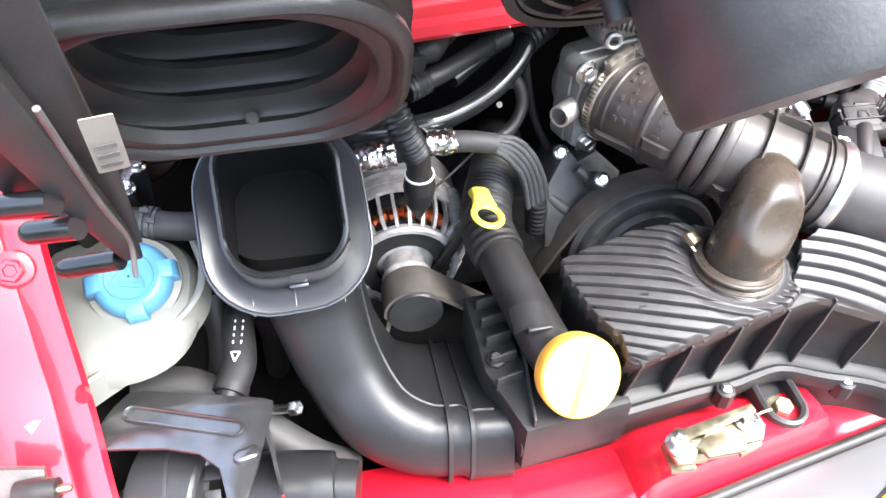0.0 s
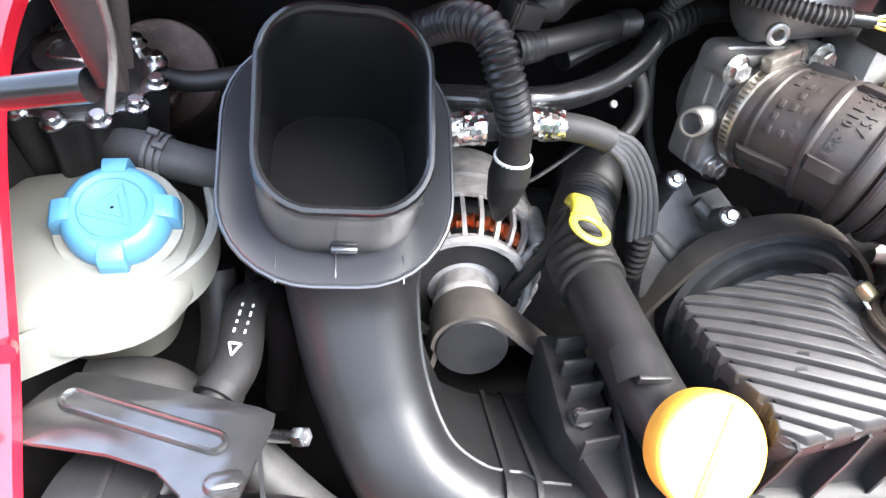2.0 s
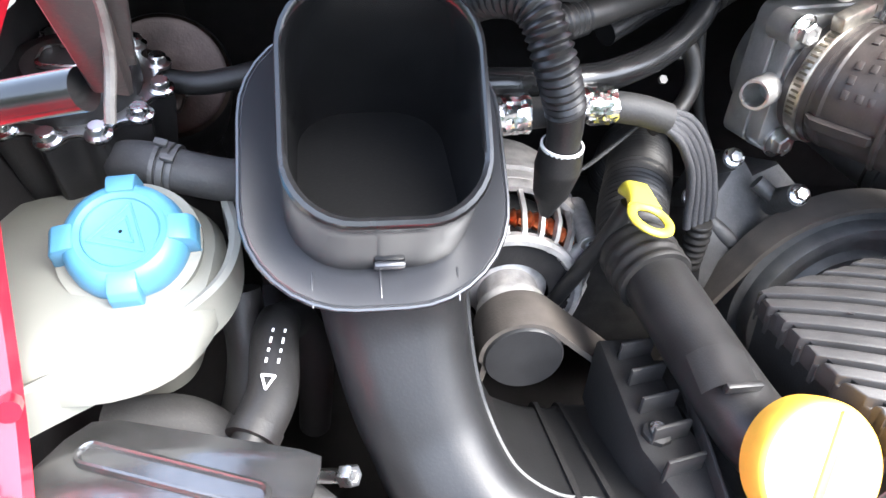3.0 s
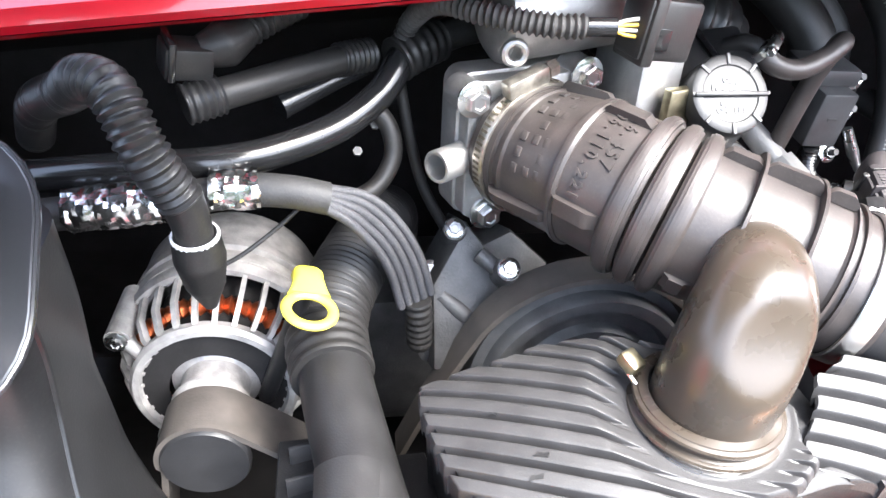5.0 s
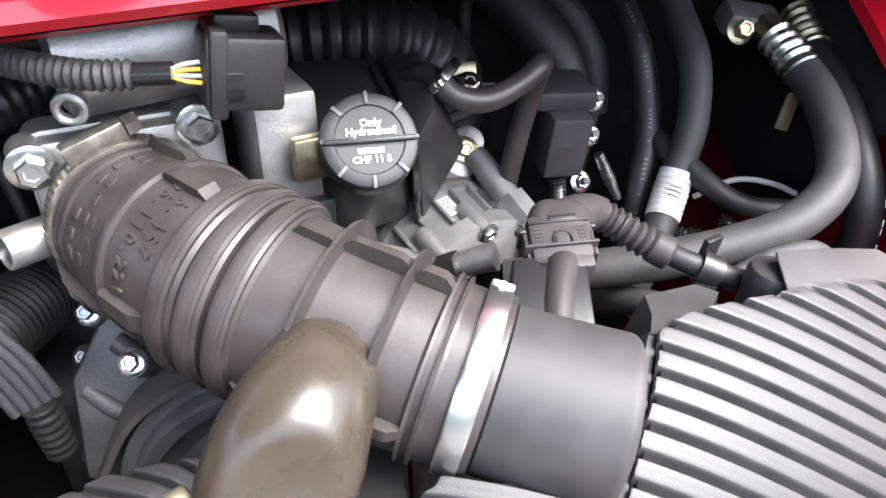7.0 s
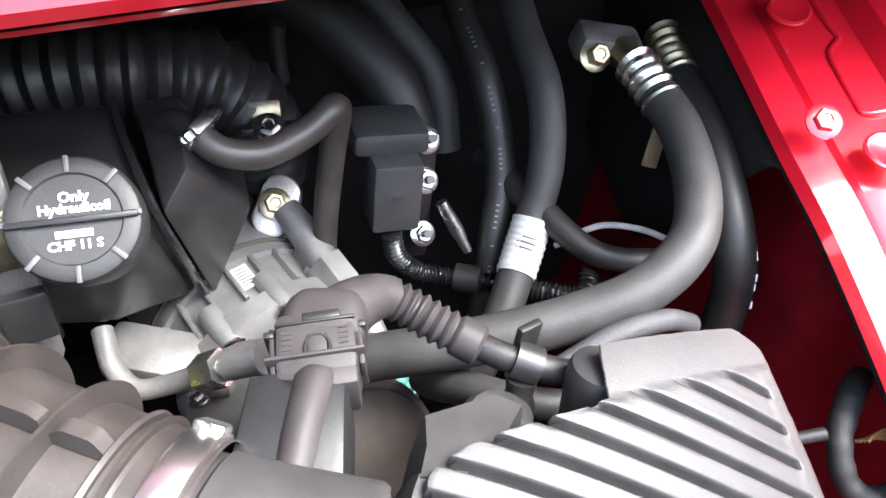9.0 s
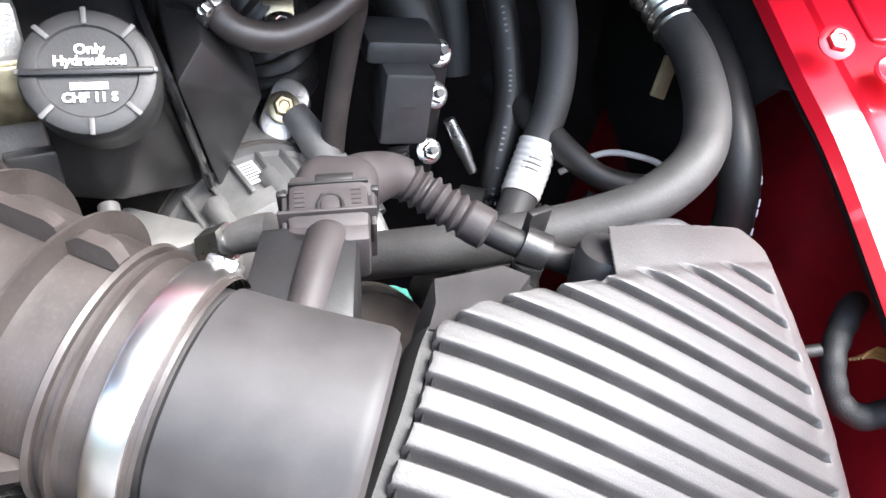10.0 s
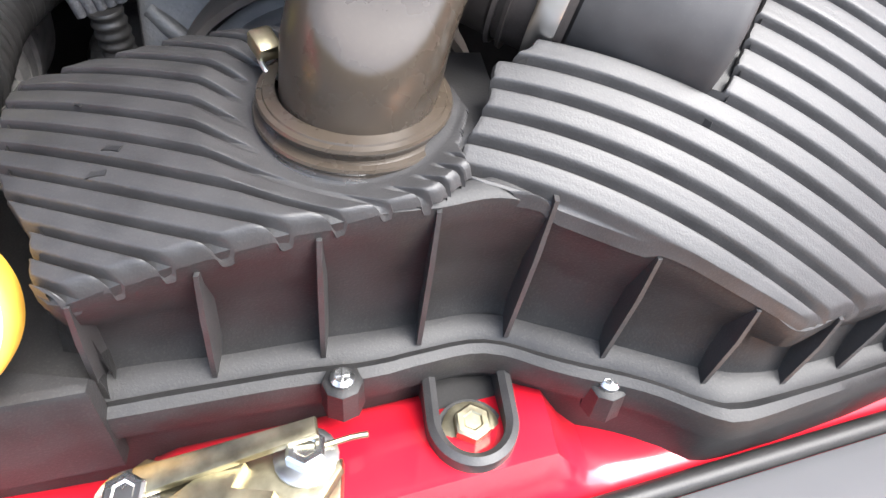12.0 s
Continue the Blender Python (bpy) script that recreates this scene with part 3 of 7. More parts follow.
        part("chip", prism(poly, 0.001, Matrix.Translation((x, y, left_top(x, y) + 0.0014)) @ pose(0, 0, 0, 10, -12, a - 25) @ Matrix.Scale(0.8, 4), 0), BLACK, airbox)
    # screws in their bosses
    for p in ((-0.056, 0.011, 0.722), (0.062, 0.008, 0.712), (-0.254, 0.059, 0.744)):
        p = Vector(p)
        boss = part("screw_boss", lathe([(0.001, -0.02), (0.0095, -0.02), (0.0088, -0.003), (0.0075, -0.002), (0.001, -0.002)], Matrix.Translation(p), 8), HOUSING_SHADE, airbox)
        bm = lathe([(0.001, -0.002), (0.0052, -0.002), (0.0052, 0.0), (0.0035, 0.0016), (0.001, 0.0016)], Matrix.Translation(p), 16)
        box((0.006, 0.0012, 0.002), Matrix.Translation(p + Vector((0, 0, 0.0012))), 0.0003, bm)
        box((0.0012, 0.006, 0.002), Matrix.Translation(p + Vector((0, 0, 0.0012))), 0.0003, bm)
        part("screw", bm, STEEL, boss, "bright cross-head screw")
    # low inlet chest on the duct side
    poly = [(-0.268, 0.138), (-0.236, 0.140), (-0.232, 0.066), (-0.222, 0.02), (-0.15, 0.008), (-0.15, 0.0), (-0.244, -0.014), (-0.266, 0.05)]
    part("inlet_chest", prism(poly, 0.058, Matrix.Translation((0, 0, 0.738)), 0.004), HOUSING_SHADE, airbox)
    poly = [(-0.232, 0.130), (-0.18, 0.132), (-0.15, 0.012), (-0.218, 0.012)]
    part("inlet_step", prism(poly, 0.035, Matrix.Translation((0, 0, 0.727)), 0.004), HOUSING_SHADE, airbox)
    for i in range(5):
        part("fin", box((0.024, 0.0026, 0.018), Matrix.Translation((-0.248, 0.122 - 0.022 * i, 0.742)) @ pose(0, 0, 0, 0, 0, 14), 0.0006), AIRBOX, airbox)
    part("rim", box((0.0022, 0.150, 0.012), Matrix.Translation((-0.229, 0.064, 0.742)) @ pose(0, 0, 0, 0, 0, -6), 0.0006), AIRBOX, airbox)
    # hump, front wall and post along the front of the filter cover
    rings = []
    for h, q in ((0, 1.05), (0.85, 1), (0.93, 0.95), (0.98, 0.84), (1.0, 0.6)):
        rings.append([Vector((0.209 + q * 0.013 * math.cos(a), 0.153 + q * 0.015 * math.sin(a), 0.80 + h * 0.066)) for a in np.linspace(0, 2 * math.pi, 24, endpoint=False)])
    part("hump", loft(bmesh.new(), rings), AIRBOX, airbox)
    part("post", lathe([(0.001, -0.06), (0.016, -0.06), (0.015, -0.004), (0.011, 0), (0.001, 0)], Matrix.Translation((0.168, 0.158, 0.846)), 24), AIRBOX, airbox)
    # web that carries the neck of the air tube, standing along the cover's edge
    rows = []
    for x, y in ((0.0845, 0.0555), (0.093, 0.066), (0.1035, 0.082), (0.113, 0.097), (0.1215, 0.113), (0.1265, 0.1205)):
        z = right_top(x + 0.003, y) - 0.0035
        rows.append([Vector((x - 0.013, y + 0.007, 0.79)), Vector((x - 0.0080, y + 0.0045, z - 0.014)), Vector((x - 0.0035, y + 0.0022, z - 0.0045)), Vector((x - 0.0008, y + 0.0006, z - 0.0012)), Vector((x + 0.003, y - 0.001, z - 0.0022)), Vector((x + 0.006, y - 0.002, 0.79))])
    rows = [spline(r, 0.0025) for r in zip(*rows)]
    rows = [[r[round(k * (len(r) - 1) / 20)] for r in rows] for k in range(21)]
    part("neck_web", loft(bmesh.new(), rows), HOUSING_SHADE, airbox)
    # flat front corner between the web and the post, its wall leaning out to the tube
    top = [(0.1255, 0.1195), (0.1305, 0.1300), (0.1335, 0.1440), (0.1450, 0.1455), (0.1620, 0.1480), (0.1700, 0.1400), (0.1520, 0.1210), (0.1400, 0.1170)]
    foot = [(0.1160, 0.1215), (0.1195, 0.1360), (0.1215, 0.1520), (0.1440, 0.1540), (0.1640, 0.1560), (0.1720, 0.1400), (0.1520, 0.1210), (0.1400, 0.1170)]
    rings = []
    for q, dz in ((0.0, -0.075), (0.55, -0.028), (0.93, -0.0060), (0.98, -0.0042), (1.0, -0.0034)):
        rings.append([Vector((a + (c - a) * q, b + (d - b) * q, right_top(0.146, min(d, 0.125)) + dz)) for (a, b), (c, d) in zip(foot, top)])
    part("front_corner", loft(bmesh.new(), rings), AIRBOX, airbox)


build_airbox()

# ---- intake snorkel and its duct ----
MX, MN = Vector((0.9957, 0.0, 0.0925)), Vector((0.057, -0.608, 0.792)).normalized()
MX = (MX - MN * MX.dot(MN)).normalized()
MY = MN.cross(MX)
MC = Vector((-0.415, 0.103, 0.890))


def ring_at(c, w, h, r, lift=0.0, n=8, dx=0.0, dy=0.0):
    return [c + MX * (x + dx) + MY * (y + dy) + MN * lift for x, y in rrect(w, h, r, n)]


def build_snorkel():
    th = thing("intake_snorkel", (-0.40, 0.08, 0.66), "black plastic air intake snorkel with wide rounded flange and curved duct", "air duct")
    # wide flange with a raised bead round its edge
    bm = bmesh.new()
    prof = [(0.094, 0.104, 0.030, -0.006), (0.094, 0.104, 0.030, -0.001), (0.098, 0.107, 0.032, 0.0), (0.106, 0.114, 0.036, 0.0008), (0.118, 0.124, 0.041, 0.0020), (0.130, 0.133, 0.046, 0.0031), (0.139, 0.140, 0.049, 0.0037), (0.1405, 0.1415, 0.0495, 0.0031), (0.1420, 0.1428, 0.050, 0.0036), (0.1445, 0.1448, 0.051, 0.0032), (0.1457, 0.1457, 0.051, 0.0018), (0.1450, 0.1450, 0.051, 0.0002), (0.136, 0.136, 0.046, -0.0015), (0.10, 0.11, 0.034, -0.006)]
    loft(bm, [ring_at(MC, w * 0.865, h, r, z, dx=0.0005) for w, h, r, z in prof], cap=False)
    part("flange", bm, SNORKEL, th, "semi-gloss flange with moulded marks")
    # upstanding mouth, leaning with the flange, hollow
    bm = bmesh.new()
    wall = [(0.094, 0.106, 0.030, -0.004), (0.092, 0.103, 0.029, 0.012), (0.090, 0.100, 0.028, 0.040), (0.089, 0.099, 0.028, 0.050), (0.0905, 0.1005, 0.029, 0.053), (0.0910, 0.101, 0.029, 0.0555), (0.0895, 0.0995, 0.0285, 0.0580), (0.0860, 0.096, 0.027, 0.0588), (0.0825, 0.0925, 0.026, 0.0575), (0.081, 0.091, 0.0255, 0.054), (0.080, 0.090, 0.025, 0.03), (0.080, 0.092, 0.027, -0.02), (0.078, 0.088, 0.027, -0.06), (0.072, 0.08, 0.026, -0.10), (0.05, 0.055, 0.02, -0.19)]

    def tilted(w, h, r, z):
        return [c + MN * (max(0.0, z) * (0.06 + 2.3 * (c - MC).dot(MY))) for c in ring_at(MC, w * 0.93, h, r, z, dx=0.0015)]

    loft(bm, [tilted(*q) for q in wall], cap=False)
    floor = [bm.verts.new(v) for v in tilted(0.05, 0.055, 0.02, -0.19)]
    bm.faces.new(floor)
    part("mouth", bm, GLOSS, th)
    part("tab", box((0.014, 0.003, 0.008), Matrix.Translation(MC + MX * 0.004 - MY * 0.053 + MN * 0.006) @ Matrix((MX, MY, MN)).transposed().to_4x4(), 0.001), SNORKEL, th)
    for a in (-0.03, 0.0, 0.035):
        part("bead", box((0.0009, 0.016, 0.0012), Matrix.Translation(MC + MX * a - MY * 0.062 + MN * 0.0026) @ Matrix((MX, MY, MN)).transposed().to_4x4(), 0.0006), SNORKEL, th)
    # curved duct, rounded oblong in section
    path = spline([(-0.415, 0.125, 0.880), (-0.414, 0.130, 0.835), (-0.410, 0.120, 0.785), (-0.396, 0.094, 0.730), (-0.368, 0.070, 0.686), (-0.328, 0.062, 0.664), (-0.285, 0.060, 0.660), (-0.250, 0.060, 0.659)], 0.006)
    n = len(path)
    fr = transport(path, (0.0, -1.0, 0.2))
    bm = bmesh.new()
    rings = []
    for i, (p, (a, b)) in enumerate(zip(path, fr)):
        t = i / (n - 1)
        w = float(np.interp(t, [0, 0.25, 0.5, 0.75, 1], [0.094, 0.080, 0.070, 0.068, 0.068]))
        h = float(np.interp(t, [0, 0.25, 0.5, 0.75, 1], [0.098, 0.096, 0.124, 0.154, 0.160]))
        inner = float(np.interp(t, [0, 0.25, 0.5, 0.75, 1], [0.006, 0.008, 0.010, 0.008, 0.006]))
        back = float(np.interp(t, [0, 0.25, 0.5, 0.75, 1], [0.0, 0.001, 0.009, 0.008, 0.005]))
        rings.append([p + a * (x - inner) + b * (y - back) for x, y in rrect(w, h, 0.026 if t < 0.9 else 0.018, 5)])
    loft(bm, rings)
    part("duct", bm, DUCT, th, "dull black moulded duct")
    # moulded seam that runs down the duct's inner shoulder
    bm = tube([r[11] + (r[11] - p) * 0.005 for r, p in zip(rings, path)][2:-2], 0.0016, 6, 0.01)
    part("seam", bm, DUCT, th)
    for k in (-9, -6):
        p = path[k]
        bm = bmesh.new()
        a, b = fr[k]
        t = (path[k + 1] - path[k]).normalized()
        loft(bm, [[p + t * d + a * x + b * y for x, y in [(x - 0.007, y - 0.006) for x, y in rrect(0.069 + 2 * g, 0.158 + 2 * g, 0.022, 5)]] for d, g in ((-0.0022, -0.001), (-0.0018, 0.0016), (0.0018, 0.0016), (0.0022, -0.001))], cap=False)
        part("collar", bm, HOUSING_SHADE, th)


build_snorkel()

# ---- oil filler ----


def build_filler():
    th = thing("oil_filler", (-0.215, 0.08, 0.70), "black oil filler neck with corrugated hose and amber yellow cap", "oil filler")
    ax = Vector((0.10, -0.80, 0.59)).normalized()
    top = Vector((-0.199, 0.003, 0.779))
    low = top - ax * 0.020
    part("neck", tube([low + ax * 0.004, low - ax * 0.012, (-0.212, 0.050, 0.762), (-0.222, 0.095, 0.768), (-0.231, 0.140, 0.774), (-0.235, 0.166, 0.776)], [0.026, 0.023, 0.0215, 0.0215, 0.0215, 0.0215], 28), BLACK, th)
    part("hose_end", tube([(-0.2335, 0.150, 0.7755), (-0.237, 0.172, 0.777), (-0.238, 0.188, 0.778)], [0.0246, 0.0254, 0.0250], 28, 0.002, wave=0.0008, pitch=0.009), RUBBER, th)
    part("corrugated_hose", tube([(-0.238, 0.186, 0.779), (-0.232, 0.215, 0.785), (-0.215, 0.260, 0.790), (-0.200, 0.305, 0.785), (-0.192, 0.345, 0.765), (-0.19, 0.37, 0.72)], 0.0242, 32, 0.001, wave=0.0011, pitch=0.0046), RUBBER, th)
    part("clip", loft(bmesh.new(), [[Vector((-0.224 + 0.0228 * math.sin(a), y, 0.766 + (y - 0.06) * 0.1 + 0.0232 * math.cos(a))) for a in np.linspace(-0.9, 0.9, 14)] for y in (0.052, 0.078)], cap=False, closed=False), BLACK, th)
    part("clip_tab", box((0.022, 0.004, 0.006), Matrix.Translation((-0.222, 0.050, 0.787)) @ pose(0, 0, 0, 10, 5, 8), 0.001), BLACK, th)
    m = place(top, ax, (0.35, 0.3, 0.8))
    cap = part("cap", lathe([(0.001, -0.020), (0.031, -0.020), (0.0335, -0.018), (0.0345, -0.010), (0.0345, -0.003), (0.0335, -0.0008), (0.032, 0.0)], m, 64, cap=False), AMBER, th, "amber yellow cap, glare put into its pale face colour")
    # sky glare on the yellow face, put into a cream colour
    bm = lathe([(0.0322, -0.0002), (0.030, 0.0006), (0.015, 0.0010), (0.001, 0.0010)], m, 64, cap=False)
    part("cap_face", bm, CREAM, cap)
    part("grip_ridge", box((0.0055, 0.062, 0.003), m @ Matrix.Translation((0, 0, 0.0015)) @ pose(0, 0, 0, 0, 0, 0), 0.0014), AMBER, cap)


build_filler()


def build_dipstick():
    th = thing("oil_dipstick", (-0.244, 0.172, 0.78), "bright yellow plastic dipstick ring handle beside the filler hose", "dipstick")
    ring, tab = Vector((-0.2445, 0.1590, 0.8185)), Vector((-0.2490, 0.1890, 0.8165))
    n = Vector((0.30, -0.12, 0.94)).normalized()
    m = place(ring, n, tab - ring)
    rows = []
    for a in np.linspace(0, 2 * math.pi, 44):
        rows.append([m @ Vector(((0.0135 + 0.0032 * math.cos(b)) * math.sin(a), (0.0120 + 0.0032 * math.cos(b)) * math.cos(a), 0.0024 * math.sin(b))) for b in np.linspace(0, 2 * math.pi, 10, endpoint=False)])
    part("ring", loft(bmesh.new(), rows, cap=False), YELLOW, th)
    rows = []
    for y, w, h, z in ((0.0110, 0.0125, 0.0030, 0.0), (0.0160, 0.0105, 0.0036, 0.0004), (0.0230, 0.0090, 0.0052, 0.0004), (0.0290, 0.0092, 0.0066, -0.001), (0.0335, 0.0080, 0.0062, -0.0035), (0.0360, 0.0050, 0.0040, -0.006)):
        rows.append([m @ Vector((x, y, z + q)) for x, q in rrect(2 * w, 2 * h, min(w, h) * 0.8, 4)])
    part("stem", loft(bmesh.new(), rows), YELLOW, th)
    part("tube", tube([m @ Vector((0, 0.025, -0.010)), m @ Vector((0.0, 0.024, -0.05)), m @ Vector((0.0, 0.03, -0.12))], 0.006, 12), BLACK, th)


build_dipstick()

# ---- throttle body, boot, air-mass tube and elbow ----
BOOT_PATH = [(-0.118, 0.262, 0.880), (-0.100, 0.226, 0.879), (-0.078, 0.197, 0.880), (-0.054, 0.173, 0.876), (-0.025, 0.153, 0.869), (0.004, 0.136, 0.862), (0.036, 0.119, 0.854), (0.068, 0.104, 0.847), (0.118, 0.084, 0.838)]


def boot_frames(t0, t1, n):
    path = spline(BOOT_PATH, 0.0015)
    k = len(path) - 1
    fr = transport(path)
    out = []
    for t in np.linspace(t0, t1, n):
        i = min(k, int(round(t * k)))
        out.append((path[i], fr[i]))
    return out


def boot_ring(p, f, r, sides=48):
    a, b = f
    return [p + (a * math.cos(c) + b * math.sin(c)) * r for c in (2 * math.pi * j / sides for j in range(sides))]


def build_throttle():
    th = thing("throttle_valve", (-0.10, 0.26, 0.78), "cast aluminium throttle valve unit with bolted square flange", "throttle")
    n = Vector((0.31, -0.95, 0.02)).normalized()
    c = Vector((-0.104, 0.244, 0.876))
    m = place(c - n * 0.002, n, (0.02, 0, 1))
    poly = rrect(0.092, 0.092, 0.008, 4)
    part("flange", prism(poly, 0.012, m, 0.0015), ALU, th)
    part("flange", prism(rrect(0.096, 0.096, 0.010, 4), 0.02, m @ Matrix.Translation((0, 0, -0.013)), 0.0015), ALU, th)
    part("barrel", lathe([(0.001, -0.05), (0.040, -0.05), (0.043, 0.002), (0.001, 0.002)], m, 40), ALU, th)
    for p in ((-0.145, 0.227, 0.914), (-0.133, 0.231, 0.835), (-0.070, 0.250, 0.920)):
        q = Vector(p)
        q = q - n * ((q - c).dot(n)) + n * 0.001
        part("lug", lathe([(0.001, -0.02), (0.0105, -0.02), (0.0095, -0.001), (0.001, -0.001)], place(q, n), 20), ALU, th)
        part("bolt", bolt_bm(q, n, 0.0075, 0.009), STEEL, th, "bright hexagon bolt")
    tip = Vector((-0.168, 0.222, 0.874))
    d = Vector((-0.72, -0.62, 0.05)).normalized()
    part("nipple", lathe([(0.001, -0.03), (0.0105, -0.03), (0.0105, -0.001), (0.0098, 0), (0.008, 0), (0.0076, -0.026), (0.001, -0.0265)], place(tip, d), 24), ALU, th, "short open pipe stub")
    # actuator drum behind the flange
    a, b = Vector((-0.135, 0.262, 0.955)), Vector((-0.03, 0.29, 0.962))
    ax = (b - a).normalized()
    part("actuator", lathe([(0.001, 0), (0.024, 0), (0.030, 0.004), (0.030, (b - a).length - 0.003), (0.027, (b - a).length), (0.001, (b - a).length)], place(a, ax), 36), ALU, th, "smooth silver actuator drum")
    part("cheek", box((0.034, 0.05, 0.105), Matrix.Translation((-0.034, 0.268, 0.885)) @ pose(0, 0, 0, 0, 0, 18), 0.004), ALU, th)
    for z in (0.905, 0.868):
        part("clip", box((0.020, 0.008, 0.024), Matrix.Translation((-0.016, 0.238, z)) @ pose(0, 0, 0, 0, 0, 18), 0.002), BRASSY if z > 0.9 else BLACK, th)
    part("eyelet", loft(bmesh.new(), [[Vector((-0.123 + (0.0062 + 0.0024 * math.cos(b)) * math.cos(a), 0.235 + 0.003 * math.sin(b), 0.940 + (0.0062 + 0.0024 * math.cos(b)) * math.sin(a))) for b in np.linspace(0, 6.283, 8, endpoint=False)] for a in np.linspace(0, 6.283, 25)], cap=False), ALU, th)


build_throttle()


def build_boot():
    th = thing("intake_boot", (-0.03, 0.15, 0.81), "brownish black rubber intake boot with bellows folds and ribs", "intake hose")
    rings = []
    N = 420
    for i, (p, f) in enumerate(boot_frames(0.06, 0.755, N)):
        t = i / (N - 1)
        r = float(np.interp(t, [0, 0.075, 0.085, 0.25, 0.385, 0.545, 0.62, 0.80, 1.0], [0.0418, 0.0418, 0.0405, 0.0428, 0.0430, 0.0425, 0.0418, 0.0402, 0.0392]))
        if 0.385 < t < 0.545:
            w = (t - 0.385) / 0.16 * 3 % 1.0
            r += 0.0098 * max(0.0, 1 - abs(2 * w - 1) ** 2.6) ** 0.6 - 0.0042
        for c0, wd, hh in ((0.105, 0.007, 0.0012), (0.267, 0.011, 0.0026), (0.642, 0.0060, 0.0075), (0.786, 0.0060, 0.0070), (0.868, 0.0045, 0.0030), (0.893, 0.0045, 0.0030), (0.985, 0.02, 0.0015)):
            r += hh * max(0.0, 1 - (abs(t - c0) / wd) ** 4)
        rings.append(boot_ring(p, f, r, 72))
    tube_ob = part("hose", loft(bmesh.new(), rings, cap=False), BOOT, th)
    # webs that stiffen the boot lengthwise
    fr = boot_frames(0.06, 0.755, N)

    def out(t, ang):
        p, (a, b) = fr[int(t * (N - 1))]
        return p, a * math.cos(radians(ang)) + b * math.sin(radians(ang))

    for t0, t1, ang, hh, half in ((0.085, 0.262, -18, 0.005, 0.07), (0.085, 0.262, 108, 0.005, 0.07), (0.085, 0.262, 172, 0.005, 0.07), (0.270, 0.385, 0, 0.0055, 0.10), (0.270, 0.385, 88, 0.0055, 0.10), (0.270, 0.385, 176, 0.0055, 0.10),
                                  (0.545, 0.645, 97, 0.005, 0.10), (0.545, 0.61, -20, 0.004, 0.12), (0.645, 0.785, 97, 0.0065, 0.05), (0.645, 0.785, 5, 0.0060, 0.05), (0.645, 0.785, 185, 0.0065, 0.05), (0.79, 0.868, 97, 0.0055, 0.06), (0.79, 0.868, 5, 0.0045, 0.06)):
        rows = []
        for k in np.linspace(t0, t1, 12):
            p, (a, b) = fr[int(k * (N - 1))]
            c, c2 = radians(ang) - half, radians(ang) + half
            r = 0.0405
            o = 0.0420 + hh * min(1.0, (k - t0) * 40 + 0.3, (t1 - k) * 40 + 0.3)
            rows.append([p + (a * math.cos(c) + b * math.sin(c)) * r, p + (a * math.cos(c) + b * math.sin(c)) * o, p + (a * math.cos(c2) + b * math.sin(c2)) * o, p + (a * math.cos(c2) + b * math.sin(c2)) * r])
        bm = loft(bmesh.new(), rows)
        part("web", bm, BOOT, tube_ob)
    p, (a, b) = fr[int(0.045 * (N - 1))]
    t = a.cross(b)
    clamp_band(p, t, 0.0425, 0.009, WORNBAND, th, "hose_clamp", (-0.1, -0.35, 0.95), "worn steel worm clamp", 1.5)
    # perforated slots of the worm band, their shade drawn as dark bars
    for k in range(26):
        ang = radians(-20 + 5.2 * k)
        d = a * math.cos(ang) + b * math.sin(ang)
        part("band_slot", box((0.0016, 0.0055, 0.0006), place(p + d * 0.0437, d, t), 0), SLOTSHADE, th)
    # moulded lettering, same rubber
    for word, t0, ang, size in (("16.457", 0.352, 58, 0.0098), ("996.110.221", 0.318, 47, 0.0092)):
        p, (a, b) = fr[int(t0 * (N - 1))]
        q, _ = fr[int((t0 + 0.02) * (N - 1))]
        along = (q - p).normalized()
        r = 0.0430
        for i, ch in enumerate(word):
            phi = radians(ang) + (len(word) / 2 - i) * size * 0.64 / r
            d = a * math.cos(phi) + b * math.sin(phi)
            lettering(ch, size, place(p + d * r, d, along), BOOT, tube_ob, "moulded_character", 0.0009)
    for t0 in (0.155, 0.185, 0.215):
        for k in range(7):
            if (k * 3 + int(t0 * 200)) % 4 == 0:
                continue
            p, d = out(t0, 12 + 13 * k)
            q, _ = out(t0 + 0.02, 12 + 13 * k)
            part("moulded_bar", box((0.0055, 0.0042, 0.0016), place(p + d * 0.0416, d, q - p), 0.0004), BOOT, tube_ob)


WORNBAND = material("worn_clamp_steel", (0.42, 0.385, 0.33), 0.36, metal=0.9, vary=0.3, scale=200, bump=0.1)
SLOTSHADE = material("shaded_slot_steel", (0.10, 0.085, 0.06), 0.5, metal=0.6, bump=0.1)
build_boot()


# the sensor's own axes: x out of its upper face, y across, z towards the plug
SF = place((0.094, 0.177, 0.872), (0.24, 0.90, 0.36), (1, -0.25, 0.0))


